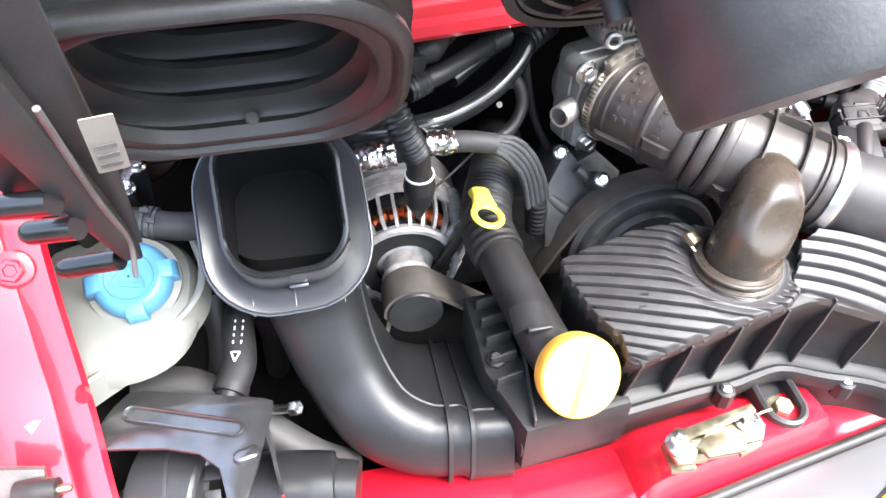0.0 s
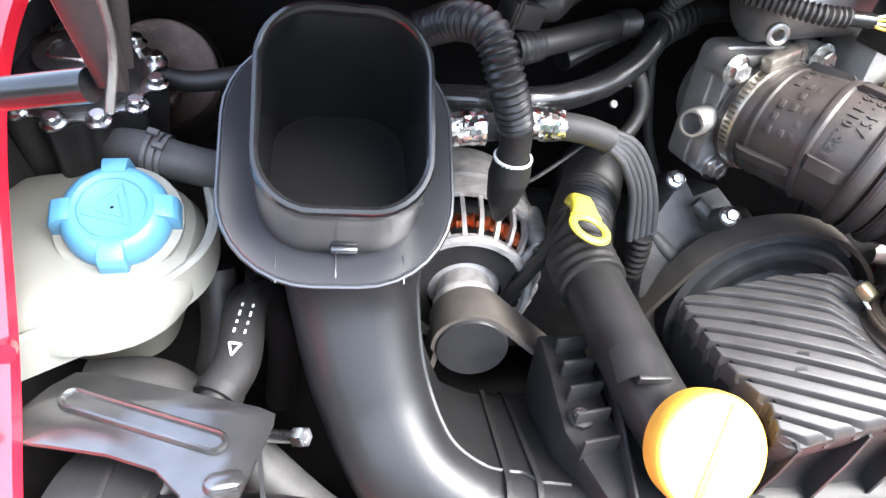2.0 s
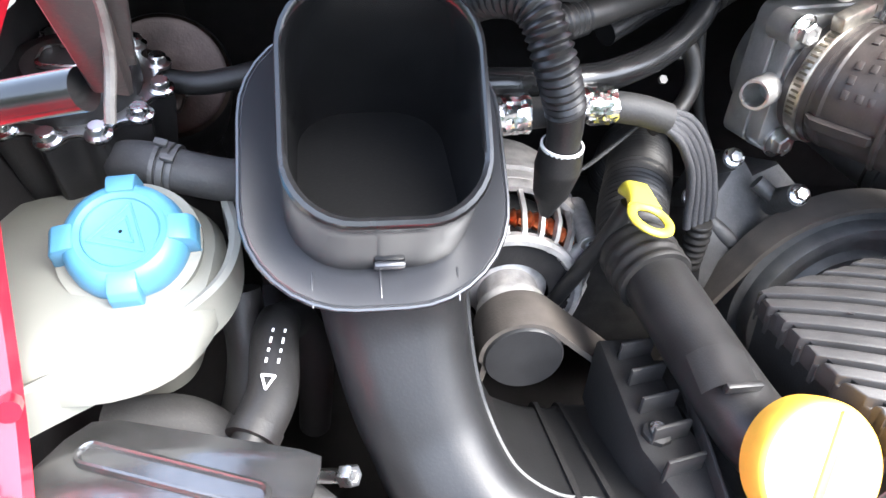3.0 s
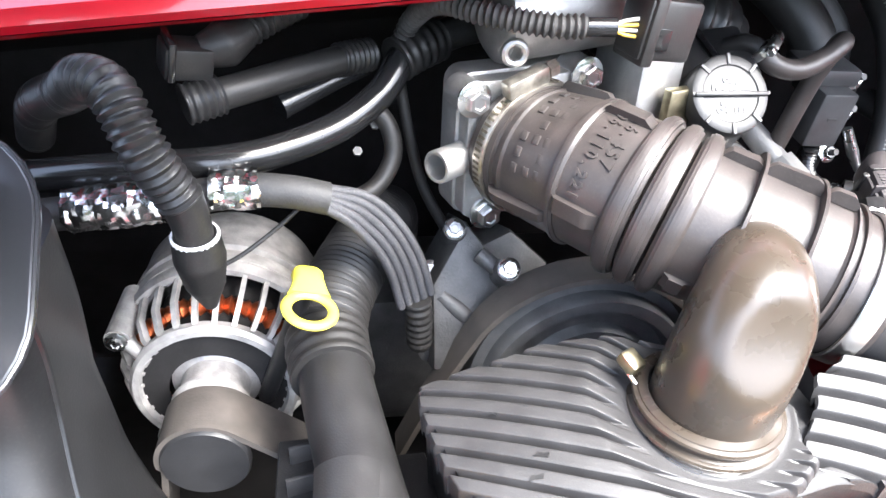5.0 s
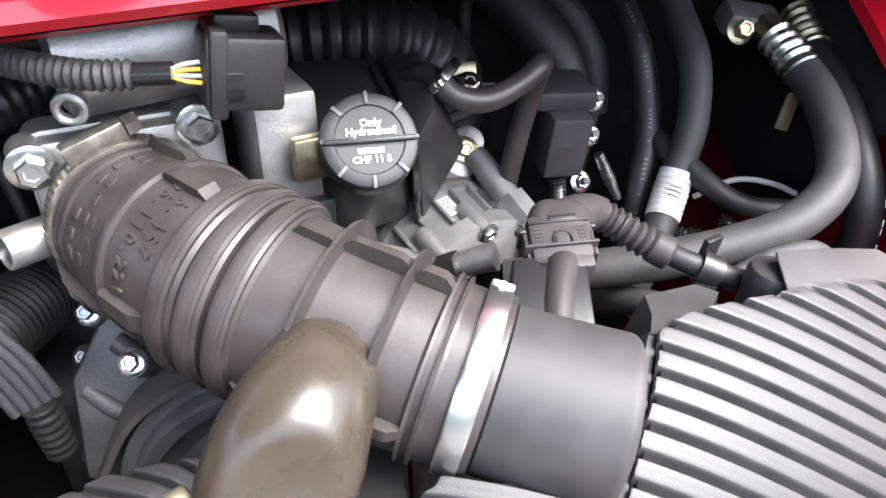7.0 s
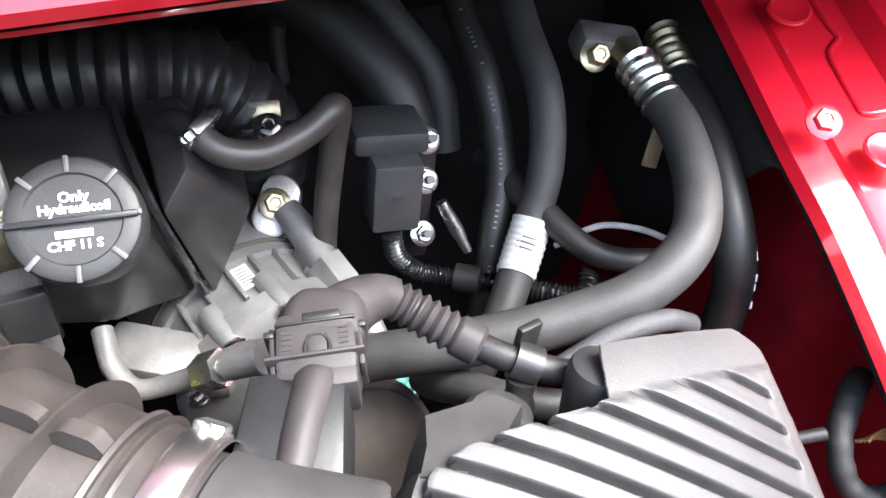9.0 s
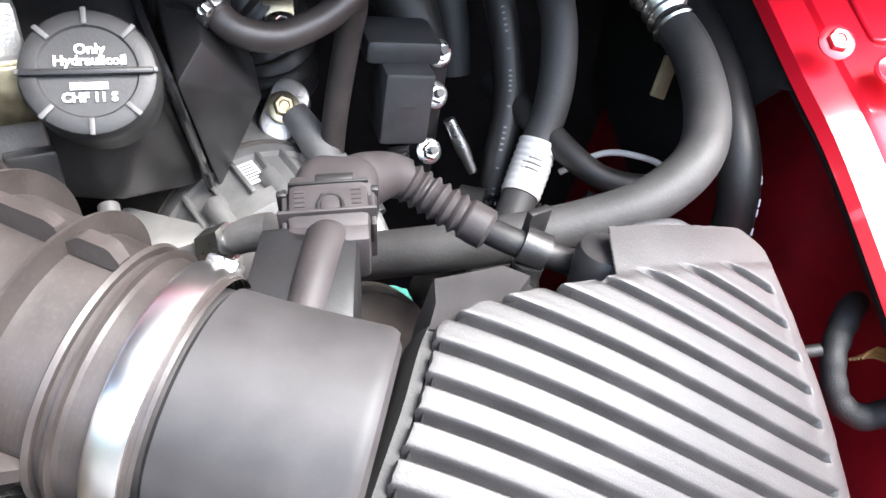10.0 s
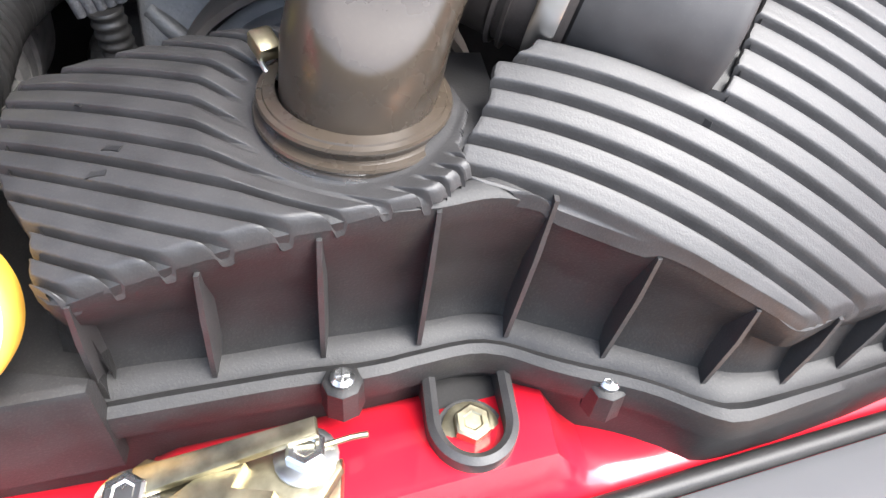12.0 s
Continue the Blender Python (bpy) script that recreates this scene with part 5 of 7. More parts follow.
def build_left_hoses():
    th = thing("coolant_hose", (-0.50, 0.16, 0.84), "grey black rubber coolant hose with spring clamp", "hose", "hoses")
    part("hose", tube([(-0.552, 0.166, 0.848), (-0.546, 0.154, 0.858), (-0.531, 0.148, 0.860), (-0.510, 0.145, 0.856), (-0.488, 0.149, 0.850), (-0.465, 0.165, 0.846), (-0.43, 0.19, 0.85)], [0.0118, 0.0118, 0.0120, 0.0118, 0.0118, 0.0118, 0.0118], 24), FOAM, th)
    d = Vector((0.024, 0.005, -0.001))
    d = Vector((0.021, -0.003, -0.004)).normalized()
    c = Vector((-0.524, 0.147, 0.859))
    clamp = clamp_band(c, d, 0.0124, 0.004, GRIME, th, "spring_clamp", None, "dull steel spring clamp with ears")
    for s in (-1, 1):
        e = c + d * (0.0045 * s)
        part("clamp_wire", lathe([(0.0118, -0.0012), (0.0134, -0.0012), (0.0134, 0.0012), (0.0118, 0.0012)], place(e, d), 32, cap=False), GRIME, clamp)
        up = Vector((0.15, -0.45, 0.88)).normalized()
        part("ear", box((0.004, 0.007, 0.003), place(c + up * 0.0165 + d * 0.003 * s + d.cross(up) * 0.004 * s, up, d), 0.0008), GRIME, clamp)
    hose("thin_hose", [(-0.545, 0.215, 0.880), (-0.515, 0.208, 0.880), (-0.48, 0.214, 0.886), (-0.44, 0.23, 0.89)], 0.0068, RUBBER, "thin black rubber hose behind the intake flange")
    th = thing("vacuum_hose", (-0.47, 0.07, 0.72), "black rubber hose with white printed triangle and letters", "hose", "hoses")
    part("hose", tube([(-0.470, 0.122, 0.770), (-0.470, 0.102, 0.774), (-0.468, 0.070, 0.768), (-0.474, 0.048, 0.764)], [0.0125, 0.0135, 0.0135, 0.0135], 24), RUBBER, th)
    part("sleeve", tube([(-0.4735, 0.050, 0.764), (-0.476, 0.043, 0.762)], 0.0142, 24, 0.001), RUBBER, th)
    part("pipe", tube([(-0.475, 0.046, 0.763), (-0.485, 0.020, 0.755), (-0.495, -0.006, 0.742)], 0.0098, 20), BLACK, th)
    c, n = Vector((-0.4690, 0.064, 0.7818)), Vector((0.0, -0.25, 0.97)).normalized()
    m = place(c, n, (0.1, 1, 0))
    for pts in ([(-0.0035, 0.004), (0.0035, 0.004)], [(0.0035, 0.004), (0, -0.004)], [(0, -0.004), (-0.0035, 0.004)]):
        part("print", tube([m @ Vector((*pts[0], 0)), m @ Vector(((pts[0][0] + pts[1][0]) / 2, (pts[0][1] + pts[1][1]) / 2, 0.0003)), m @ Vector((*pts[1], 0))], 0.0007, 6, 0.01), WHITE, th)
    for dx in (-0.003, 0.0035):
        for k, w in enumerate((0.004, 0.003, 0.005, 0.003)):
            part("print", box((0.0012, w * 0.7, 0.0004), m @ Matrix.Translation((dx, 0.013 + 0.0062 * k, -0.0002 - 0.0004 * abs(dx) * 100)), 0), WHITE, th)
    hose("black_hose", [(-0.47, 0.12, 0.77), (-0.462, 0.145, 0.75), (-0.455, 0.16, 0.70), (-0.46, 0.17, 0.62)], 0.012, RUBBER, "black rubber hose dropping beside the duct", sides=18)
    hose("black_hose", [(-0.56, 0.075, 0.735), (-0.515, 0.075, 0.735), (-0.465, 0.045, 0.715), (-0.42, 0.02, 0.69), (-0.39, 0.02, 0.66)], 0.016, FOAM, "dusty grey black hose under the bracket", sides=18)
    hose("black_hose", [(-0.53, 0.11, 0.66), (-0.50, 0.10, 0.70), (-0.49, 0.12, 0.74), (-0.495, 0.14, 0.78)], 0.013, RUBBER, "black rubber hose under the coolant tank", sides=18)


build_left_hoses()


def build_pump():
    th = thing("air_pump", (-0.48, -0.02, 0.62), "black plastic electric air pump on a steel bracket", "pump")
    part("motor", tube([(-0.475, -0.016, 0.716), (-0.45, -0.020, 0.717), (-0.415, -0.025, 0.718), (-0.400, -0.027, 0.718), (-0.398, -0.027, 0.718), (-0.382, -0.030, 0.718)], [0.028, 0.0292, 0.0292, 0.028, 0.022, 0.021], 36, 0.002), DUCT, th)
    part("volute", tube([(-0.548, -0.004, 0.712), (-0.545, -0.005, 0.712), (-0.520, -0.010, 0.713), (-0.495, -0.013, 0.714)], [0.030, 0.043, 0.0435, 0.042], 40, 0.002), DUCT, th)
    part("volute_seam", tube([(-0.522, -0.010, 0.713), (-0.519, -0.010, 0.713)], 0.0447, 40, 0.001), BLACK, th)
    part("volute_rib", tube([(-0.500, -0.014, 0.714), (-0.492, -0.016, 0.714), (-0.485, -0.017, 0.715)], [0.043, 0.038, 0.032], 40, 0.002), BLACK, th)
    for k in range(7):
        a = radians(-60 + 30 * k)
        part("vane", box((0.012, 0.002, 0.012), Matrix.Translation((-0.487, -0.018 - 0.036 * math.cos(a), 0.715 + 0.036 * math.sin(a))) @ pose(0, 0, 0, math.degrees(-a), 0, 0), 0.0006), BLACK, th)
    part("outlet", tube([(-0.54, -0.06, 0.70), (-0.51, -0.075, 0.70), (-0.47, -0.085, 0.695)], 0.017, 24), BLACK, th)
    part("plug_lead", tube([(-0.384, -0.050, 0.722), (-0.372, -0.062, 0.735), (-0.362, -0.085, 0.735), (-0.350, -0.12, 0.71)], 0.0042, 12), BLACK, th)
    part("plug_lead", tube([(-0.384, -0.053, 0.712), (-0.380, -0.075, 0.715), (-0.382, -0.10, 0.70)], 0.008, 14), RUBBER, th)
    th = thing("pump_bracket", (-0.50, 0.0, 0.76), "pressed steel bracket with long swaged slot over the pump", "bracket")
    poly = [(-0.547, 0.040), (-0.556, 0.030), (-0.566, 0.011), (-0.562, -0.006), (-0.543, -0.008), (-0.515, -0.012), (-0.490, -0.020), (-0.475, -0.034), (-0.468, -0.060), (-0.455, -0.062), (-0.449, -0.038), (-0.4385, 0.010), (-0.4385, 0.017), (-0.4475, 0.021), (-0.535, 0.041)]
    part("plate", prism(poly, 0.0025, Matrix.Translation((0, 0, 0.7835)), 0.001), PRESSED, th)
    part("flange", prism([(-0.049, 0.0), (0.032, 0.0), (0.030, -0.050), (-0.01, -0.060), (-0.045, -0.02)], 0.0025, place((-0.4405, -0.012, 0.783), (1, 0.22, 0), (0, 0, 1)), 0.0008), PRESSED, th)
    a, b = Vector((-0.541, 0.0205, 0.784)), Vector((-0.466, -0.0035, 0.784))
    d = (b - a).normalized()
    s = Vector((-d.y, d.x, 0))
    rows = []
    for w, z in ((0.0075, 0.0), (0.0068, 0.0022), (0.0055, 0.0026), (0.0045, 0.0012), (0.0035, -0.0016)):
        ring = []
        for k in range(24):
            t = 2 * math.pi * k / 24
            base = b if math.cos(t) > 0 else a
            ring.append(base + d * w * math.cos(t) + s * w * math.sin(t) + Vector((0, 0, z)))
        rows.append(ring)
    part("swage", loft(bmesh.new(), rows), PRESSED, th)
    part("swage", loft(bmesh.new(), [[Vector((-0.456, -0.027, 0.784)) + Vector((x * 0.97 - y * 0.25, y * 0.97 + x * 0.25, z)) for x, y in rrect(0.020 * g, 0.011 * g, 0.005)] for g, z in ((1, 0), (0.9, 0.003), (0.6, 0.0042))]), PRESSED, th)
    for p in ((-0.432, 0.038, 0.738), (-0.454, -0.064, 0.741)):
        bl = part("bolt", bolt_bm(p, (0.75, -0.35, 0.45), 0.0062, 0.010, False), STEEL, th, "bright flanged hexagon bolt")
        part("stud", tube([p, Vector(p) - Vector((0.75, -0.35, 0.45)) * 0.02, Vector(p) - Vector((0.75, -0.35, 0.45)) * 0.03], 0.004, 10), STEEL, bl)


PRESSED = material("black_coated_pressed_steel", (0.15, 0.149, 0.148), 0.2, metal=0.85, vary=0.25, scale=45, grain=500, bump=0.12)
build_pump()

# ---- looms and hoses behind the alternator ----


def build_centre_hoses():
    th = thing("alternator_loom", (-0.305, 0.18, 0.79), "glossy black corrugated loom with white banded plug", "cable loom", "cable looms")
    part("loom", tube([(-0.4400, 0.330, 0.8500), (-0.4200, 0.295, 0.8800), (-0.3963, 0.255, 0.9057), (-0.3688, 0.225, 0.9234), (-0.3484, 0.198, 0.9398), (-0.3305, 0.18, 0.9397), (-0.318, 0.168, 0.915), (-0.306, 0.172, 0.884)], 0.0115, 28, wave=0.0010, pitch=0.0048), BLACK, th)
    part("sleeve", tube([(-0.306, 0.172, 0.886), (-0.304, 0.174, 0.870), (-0.3035, 0.1755, 0.856)], [0.0112, 0.0106, 0.0102], 22), RUBBER, th)
    part("boot", tube([(-0.3035, 0.1755, 0.860), (-0.3035, 0.1775, 0.845), (-0.304, 0.181, 0.825), (-0.304, 0.184, 0.806)], [0.013, 0.0145, 0.0115, 0.004], 24, 0.002), RUBBER, th)
    for z in (0.860, 0.8545):
        part("band", lathe([(0.0118, -0.0012), (0.0132, -0.0009), (0.0132, 0.0009), (0.0118, 0.0012)], place((-0.3035, 0.1757 + (0.86 - z) * 0.12, z), (0, -0.12, 1)), 28, cap=False), WHITE, th, "white rubber ring")
    solo("thin_cable", tube([(-0.300, 0.182, 0.832), (-0.283, 0.188, 0.838), (-0.262, 0.198, 0.850), (-0.247, 0.203, 0.862)], 0.0014, 8), RUBBER, "thin black cable from the alternator plug", "cable", "cable looms")
    hose("metal_pipe", [(-0.43, 0.225, 0.870), (-0.36, 0.215, 0.880), (-0.300, 0.213, 0.884), (-0.262, 0.228, 0.884), (-0.225, 0.252, 0.889), (-0.198, 0.272, 0.903), (-0.186, 0.285, 0.918), (-0.178, 0.30, 0.925)], 0.0098, GLOSS, "glossy black coolant pipe with white lettering", sides=24)
    part_foil = thing("foil_wrap", (-0.28, 0.205, 0.86), "crumpled silver foil tape round the hose", "foil tape")
    for pts, r in (([(-0.296, 0.196, 0.877), (-0.282, 0.197, 0.876), (-0.270, 0.198, 0.876)], 0.0114), ([(-0.372, 0.196, 0.866), (-0.345, 0.195, 0.869), (-0.322, 0.195, 0.871)], 0.0124)):
        bm = tube(pts, r, 28, 0.002)
        for v in bm.verts:
            v.co += Vector([noise.noise(v.co * 260 + Vector((k * 9.1, 0, 0))) for k in range(3)]) * 0.0016
        part("wrap", bm, FOIL, part_foil, angle=16)
    hose("shielded_hose", [(-0.40, 0.20, 0.860), (-0.34, 0.194, 0.869), (-0.282, 0.196, 0.8755), (-0.255, 0.197, 0.874), (-0.233, 0.200, 0.867)], 0.0096, FOAM, "matt grey rubber hose that carries the cables", sides=20)
    # bundle of braided leads
    base = [(-0.237, 0.200, 0.868), (-0.216, 0.205, 0.856), (-0.198, 0.211, 0.833), (-0.186, 0.216, 0.805), (-0.178, 0.218, 0.772)]
    th = thing("braided_leads", (-0.178, 0.218, 0.75), "four braided grey leads lying side by side", "cable", "cable looms")
    path = spline(base, 0.004)
    fr = transport(path, (-0.6, -0.5, 0.6))
    for k in range(5):
        o = (k - 2) * 0.0056
        pts = []
        for i, (p, (a, b)) in enumerate(zip(path, fr)):
            g = min(1.0, 0.45 + i / 14)
            t = (path[min(i + 1, len(path) - 1)] - path[max(i - 1, 0)]).normalized()
            pts.append(p + t.cross(Vector((0.05, -0.65, 0.75))).normalized() * o * g)
        part("lead", tube(pts[::3], 0.0030, 12, 0.004), BRAID, th)
    part("plug", tube([(-0.178, 0.218, 0.776), (-0.177, 0.218, 0.762), (-0.176, 0.219, 0.735)], [0.009, 0.0095, 0.0085], 16, wave=0.0006, pitch=0.006), RUBBER, th)
    # upper small hoses and connectors
    th = thing("vent_hose", (-0.26, 0.25, 0.89), "matt grey black hose with ribbed clips at both ends", "hose", "hoses")
    part("hose", tube([(-0.302, 0.222, 0.918), (-0.275, 0.238, 0.920), (-0.245, 0.262, 0.921), (-0.215, 0.288, 0.920)], 0.0092, 20), RUBBER, th)
    part("clip", tube([(-0.308, 0.219, 0.917), (-0.300, 0.223, 0.918), (-0.290, 0.229, 0.919)], 0.0112, 16, wave=0.0006, pitch=0.004), BLACK, th)
    part("clip", tube([(-0.225, 0.280, 0.9205), (-0.215, 0.288, 0.920), (-0.205, 0.296, 0.919)], 0.0105, 16, wave=0.0006, pitch=0.004), BLACK, th)
    hose("sleeved_pipe", [(-0.262, 0.262, 0.898), (-0.235, 0.280, 0.905), (-0.205, 0.30, 0.912)], [0.009, 0.0075, 0.007], GLOSS, "short glossy black pipe with silver sleeve", sides=16)
    th = thing("sensor_connector", (-0.30, 0.235, 0.92), "black sensor plug with ribbed rubber boot", "connector")
    part("housing", box((0.026, 0.020, 0.018), Matrix.Translation((-0.305, 0.228, 0.940)) @ pose(0, 0, 0, 10, 10, 25), 0.002), BLACK, th)
    part("latch", box((0.004, 0.022, 0.022), Matrix.Translation((-0.313, 0.224, 0.943)) @ pose(0, 0, 0, 10, 10, 25), 0.001), GLOSS, th)
    part("boot", tube([(-0.297, 0.232, 0.942), (-0.285, 0.237, 0.945), (-0.272, 0.246, 0.950)], [0.009, 0.013, 0.008], 16, 0.002), RUBBER, th)
    part("ribbed_boot", tube([(-0.276, 0.243, 0.948), (-0.262, 0.255, 0.954), (-0.246, 0.270, 0.958)], 0.008, 16, wave=0.0014, pitch=0.005), RUBBER, th)
    part("lead", tube([(-0.248, 0.268, 0.958), (-0.225, 0.288, 0.960), (-0.19, 0.30, 0.955), (-0.15, 0.31, 0.95)], 0.006, 14), RUBBER, th)
    # coupling and loop by the throttle
    th = thing("hose_coupling", (-0.175, 0.30, 0.90), "black ribbed quick coupling on the coolant pipe", "coupling")
    part("collar", tube([(-0.188, 0.287, 0.918), (-0.176, 0.296, 0.922), (-0.160, 0.308, 0.925)], 0.0145, 24, 0.002, wave=0.0005, pitch=0.007), BLACK, th)
    part("pipe", tube([(-0.162, 0.306, 0.925), (-0.14, 0.315, 0.93), (-0.10, 0.32, 0.935)], 0.011, 20), BLACK, th)
    hose("loop_hose", [(-0.205, 0.272, 0.895), (-0.194, 0.268, 0.880), (-0.192, 0.262, 0.862), (-0.203, 0.252, 0.846), (-0.222, 0.244, 0.838)], 0.0062, RUBBER, "thin black hose looping below the pipe", sides=14)
    solo("strap", tube([(-0.186, 0.29, 0.905), (-0.180, 0.285, 0.87), (-0.170, 0.28, 0.83), (-0.150, 0.275, 0.79)], 0.004, 10), RUBBER, "black cable running down beside the throttle body", "cable", "cable looms")
    for p in ((-0.215, 0.262, 0.866), (-0.203, 0.272, 0.880)):
        solo("reflector_clip", lathe([(0.001, 0), (0.0032, 0), (0.0032, 0.003), (0.001, 0.003)], place(p, (0.1, -0.8, 0.6)), 6), GRIME, "small dull metal clip among the hoses", "clip")
    # throttle wire
    th = thing("throttle_loom", (-0.10, 0.25, 0.93), "ribbed grey black loom ending in a square plug with yellow wires", "cable loom", "cable looms")
    part("loom", tube([(-0.186, 0.292, 0.925), (-0.178, 0.285, 0.945), (-0.165, 0.258, 0.962), (-0.142, 0.236, 0.962), (-0.110, 0.221, 0.960), (-0.088, 0.218, 0.960)], 0.0062, 18, wave=0.0009, pitch=0.0040), FOAM, th)
    part("tape", tube([(-0.090, 0.218, 0.960), (-0.080, 0.2175, 0.960), (-0.072, 0.217, 0.960)], 0.0052, 14), GLOSS, th)
    for k, mt in enumerate((WIREY, WIREW, WIREY, WIREW)):
        o = (k - 1.5) * 0.0032
        part("wire", tube([(-0.073, 0.217, 0.960 + o * 0.3), (-0.067, 0.2165, 0.960 + o * 0.8), (-0.060, 0.216, 0.960 + o)], 0.0011, 8), mt, th)
    m = Matrix.Translation((-0.044, 0.226, 0.958)) @ pose(0, 0, 0, 0, 8, 14)
    part("plug", box((0.036, 0.026, 0.034), m, 0.003), BLACK, th)
    part("plug_collar", box((0.008, 0.030, 0.040), m @ Matrix.Translation((-0.012, 0, 0)), 0.002), BLACK, th)
    part("plug_latch", box((0.020, 0.012, 0.008), m @ Matrix.Translation((-0.002, 0.004, 0.020)), 0.002), BLACK, th)
    part("plug_window", box((0.010, 0.002, 0.012), m @ Matrix.Translation((-0.006, -0.0138, -0.004)), 0.0006), GLOSS, th)


build_centre_hoses()

# ---- power-steering reservoir ----


def build_reservoir():
    th = thing("fluid_reservoir", (0.02, 0.27, 0.80), "black plastic hydraulic fluid reservoir with ribbed round cap", "fluid reservoir")
    n = Vector((0.02, -0.78, 0.62)).normalized()
    m = place((0.014, 0.2315, 0.9155), n, (0, 0.3, 1))

    def hull(pts, bevel):
        bm = bmesh.new()
        vs = [bm.verts.new(p) for p in pts]
        r = bmesh.ops.convex_hull(bm, input=vs)
        bmesh.ops.delete(bm, geom=[g for g in r["geom_interior"] + r["geom_unused"] if isinstance(g, bmesh.types.BMVert)], context="VERTS")
        bmesh.ops.dissolve_limit(bm, angle_limit=radians(6), verts=bm.verts[:], edges=bm.edges[:])
        bmesh.ops.bevel(bm, geom=bm.edges[:], offset=bevel, segments=2, affect="EDGES", profile=0.5)
        return bm

    part("body", hull([(0.036, 0.258, 0.903), (0.046, 0.300, 0.826), (0.022, 0.320, 0.930), (0.008, 0.268, 0.836), (-0.030, 0.262, 0.846), (-0.034, 0.258, 0.905), (-0.036, 0.318, 0.930), (-0.03, 0.34, 0.84), (0.04, 0.345, 0.83), (0.0, 0.246, 0.905)], 0.004), BLACK, th)
    part("shoulder", hull([(0.043, 0.259, 0.899), (0.055, 0.271, 0.914), (0.080, 0.297, 0.876), (0.054, 0.301, 0.822), (0.032, 0.322, 0.928), (0.052, 0.312, 0.934), (0.078, 0.345, 0.880), (0.05, 0.36, 0.83), (0.03, 0.35, 0.90)], 0.0016), BLACK, th)
    part("seam", tube([(0.0225, 0.320, 0.931), (0.029, 0.290, 0.920), (0.040, 0.2565, 0.902), (0.044, 0.270, 0.874), (0.050, 0.300, 0.822)], 0.0024, 8, 0.02), GLOSS, th)
    part("spout", tube([(-0.02, 0.270, 0.850), (-0.045, 0.262, 0.842), (-0.06, 0.258, 0.838)], 0.017, 20), BLACK, th)
    cap = part("cap", lathe([(0.0240, -0.030), (0.0245, -0.016), (0.0258, -0.014), (0.0258, -0.004), (0.0246, -0.001), (0.0226, 0.0), (0.0185, 0.0), (0.0177, -0.0008), (0.001, -0.0006)], m, 64, cap=False), CAPGREY, th, "dark grey ribbed cap with white lettering")
    for k in range(8):
        a = radians(45 * k + 0)
        part("notch", box((0.0022, 0.0070, 0.0016), m @ Matrix.Rotation(a, 4, "Z") @ Matrix.Translation((0, 0.0219, 0.0003)), 0.0005), CAPGREY2, cap)
    part("grip", box((0.048, 0.0028, 0.003), m @ Matrix.Translation((0, -0.0005, 0.0008)), 0.001), BLACK, cap)
    lettering("Only", 0.0056, m @ Matrix.Translation((0.001, 0.0086, 0.0)), WHITE, cap)
    lettering("Hydraulicoil", 0.0054, m @ Matrix.Translation((0.001, 0.0041, 0.0)), WHITE, cap)
    part("print_bar", box((0.0135, 0.0028, 0.0004), m @ Matrix.Translation((0, -0.0059, 0)), 0), WHITE, cap)
    lettering("CHF 11 S", 0.0051, m @ Matrix.Translation((0, -0.0105, 0.0)), WHITE, cap)


CAPGREY = material("grey_cap_plastic", (0.024, 0.0235, 0.023), 0.5, bump=0.2)
CAPGREY2 = material("worn_cap_ribs", (0.09, 0.088, 0.086), 0.5)
build_reservoir()


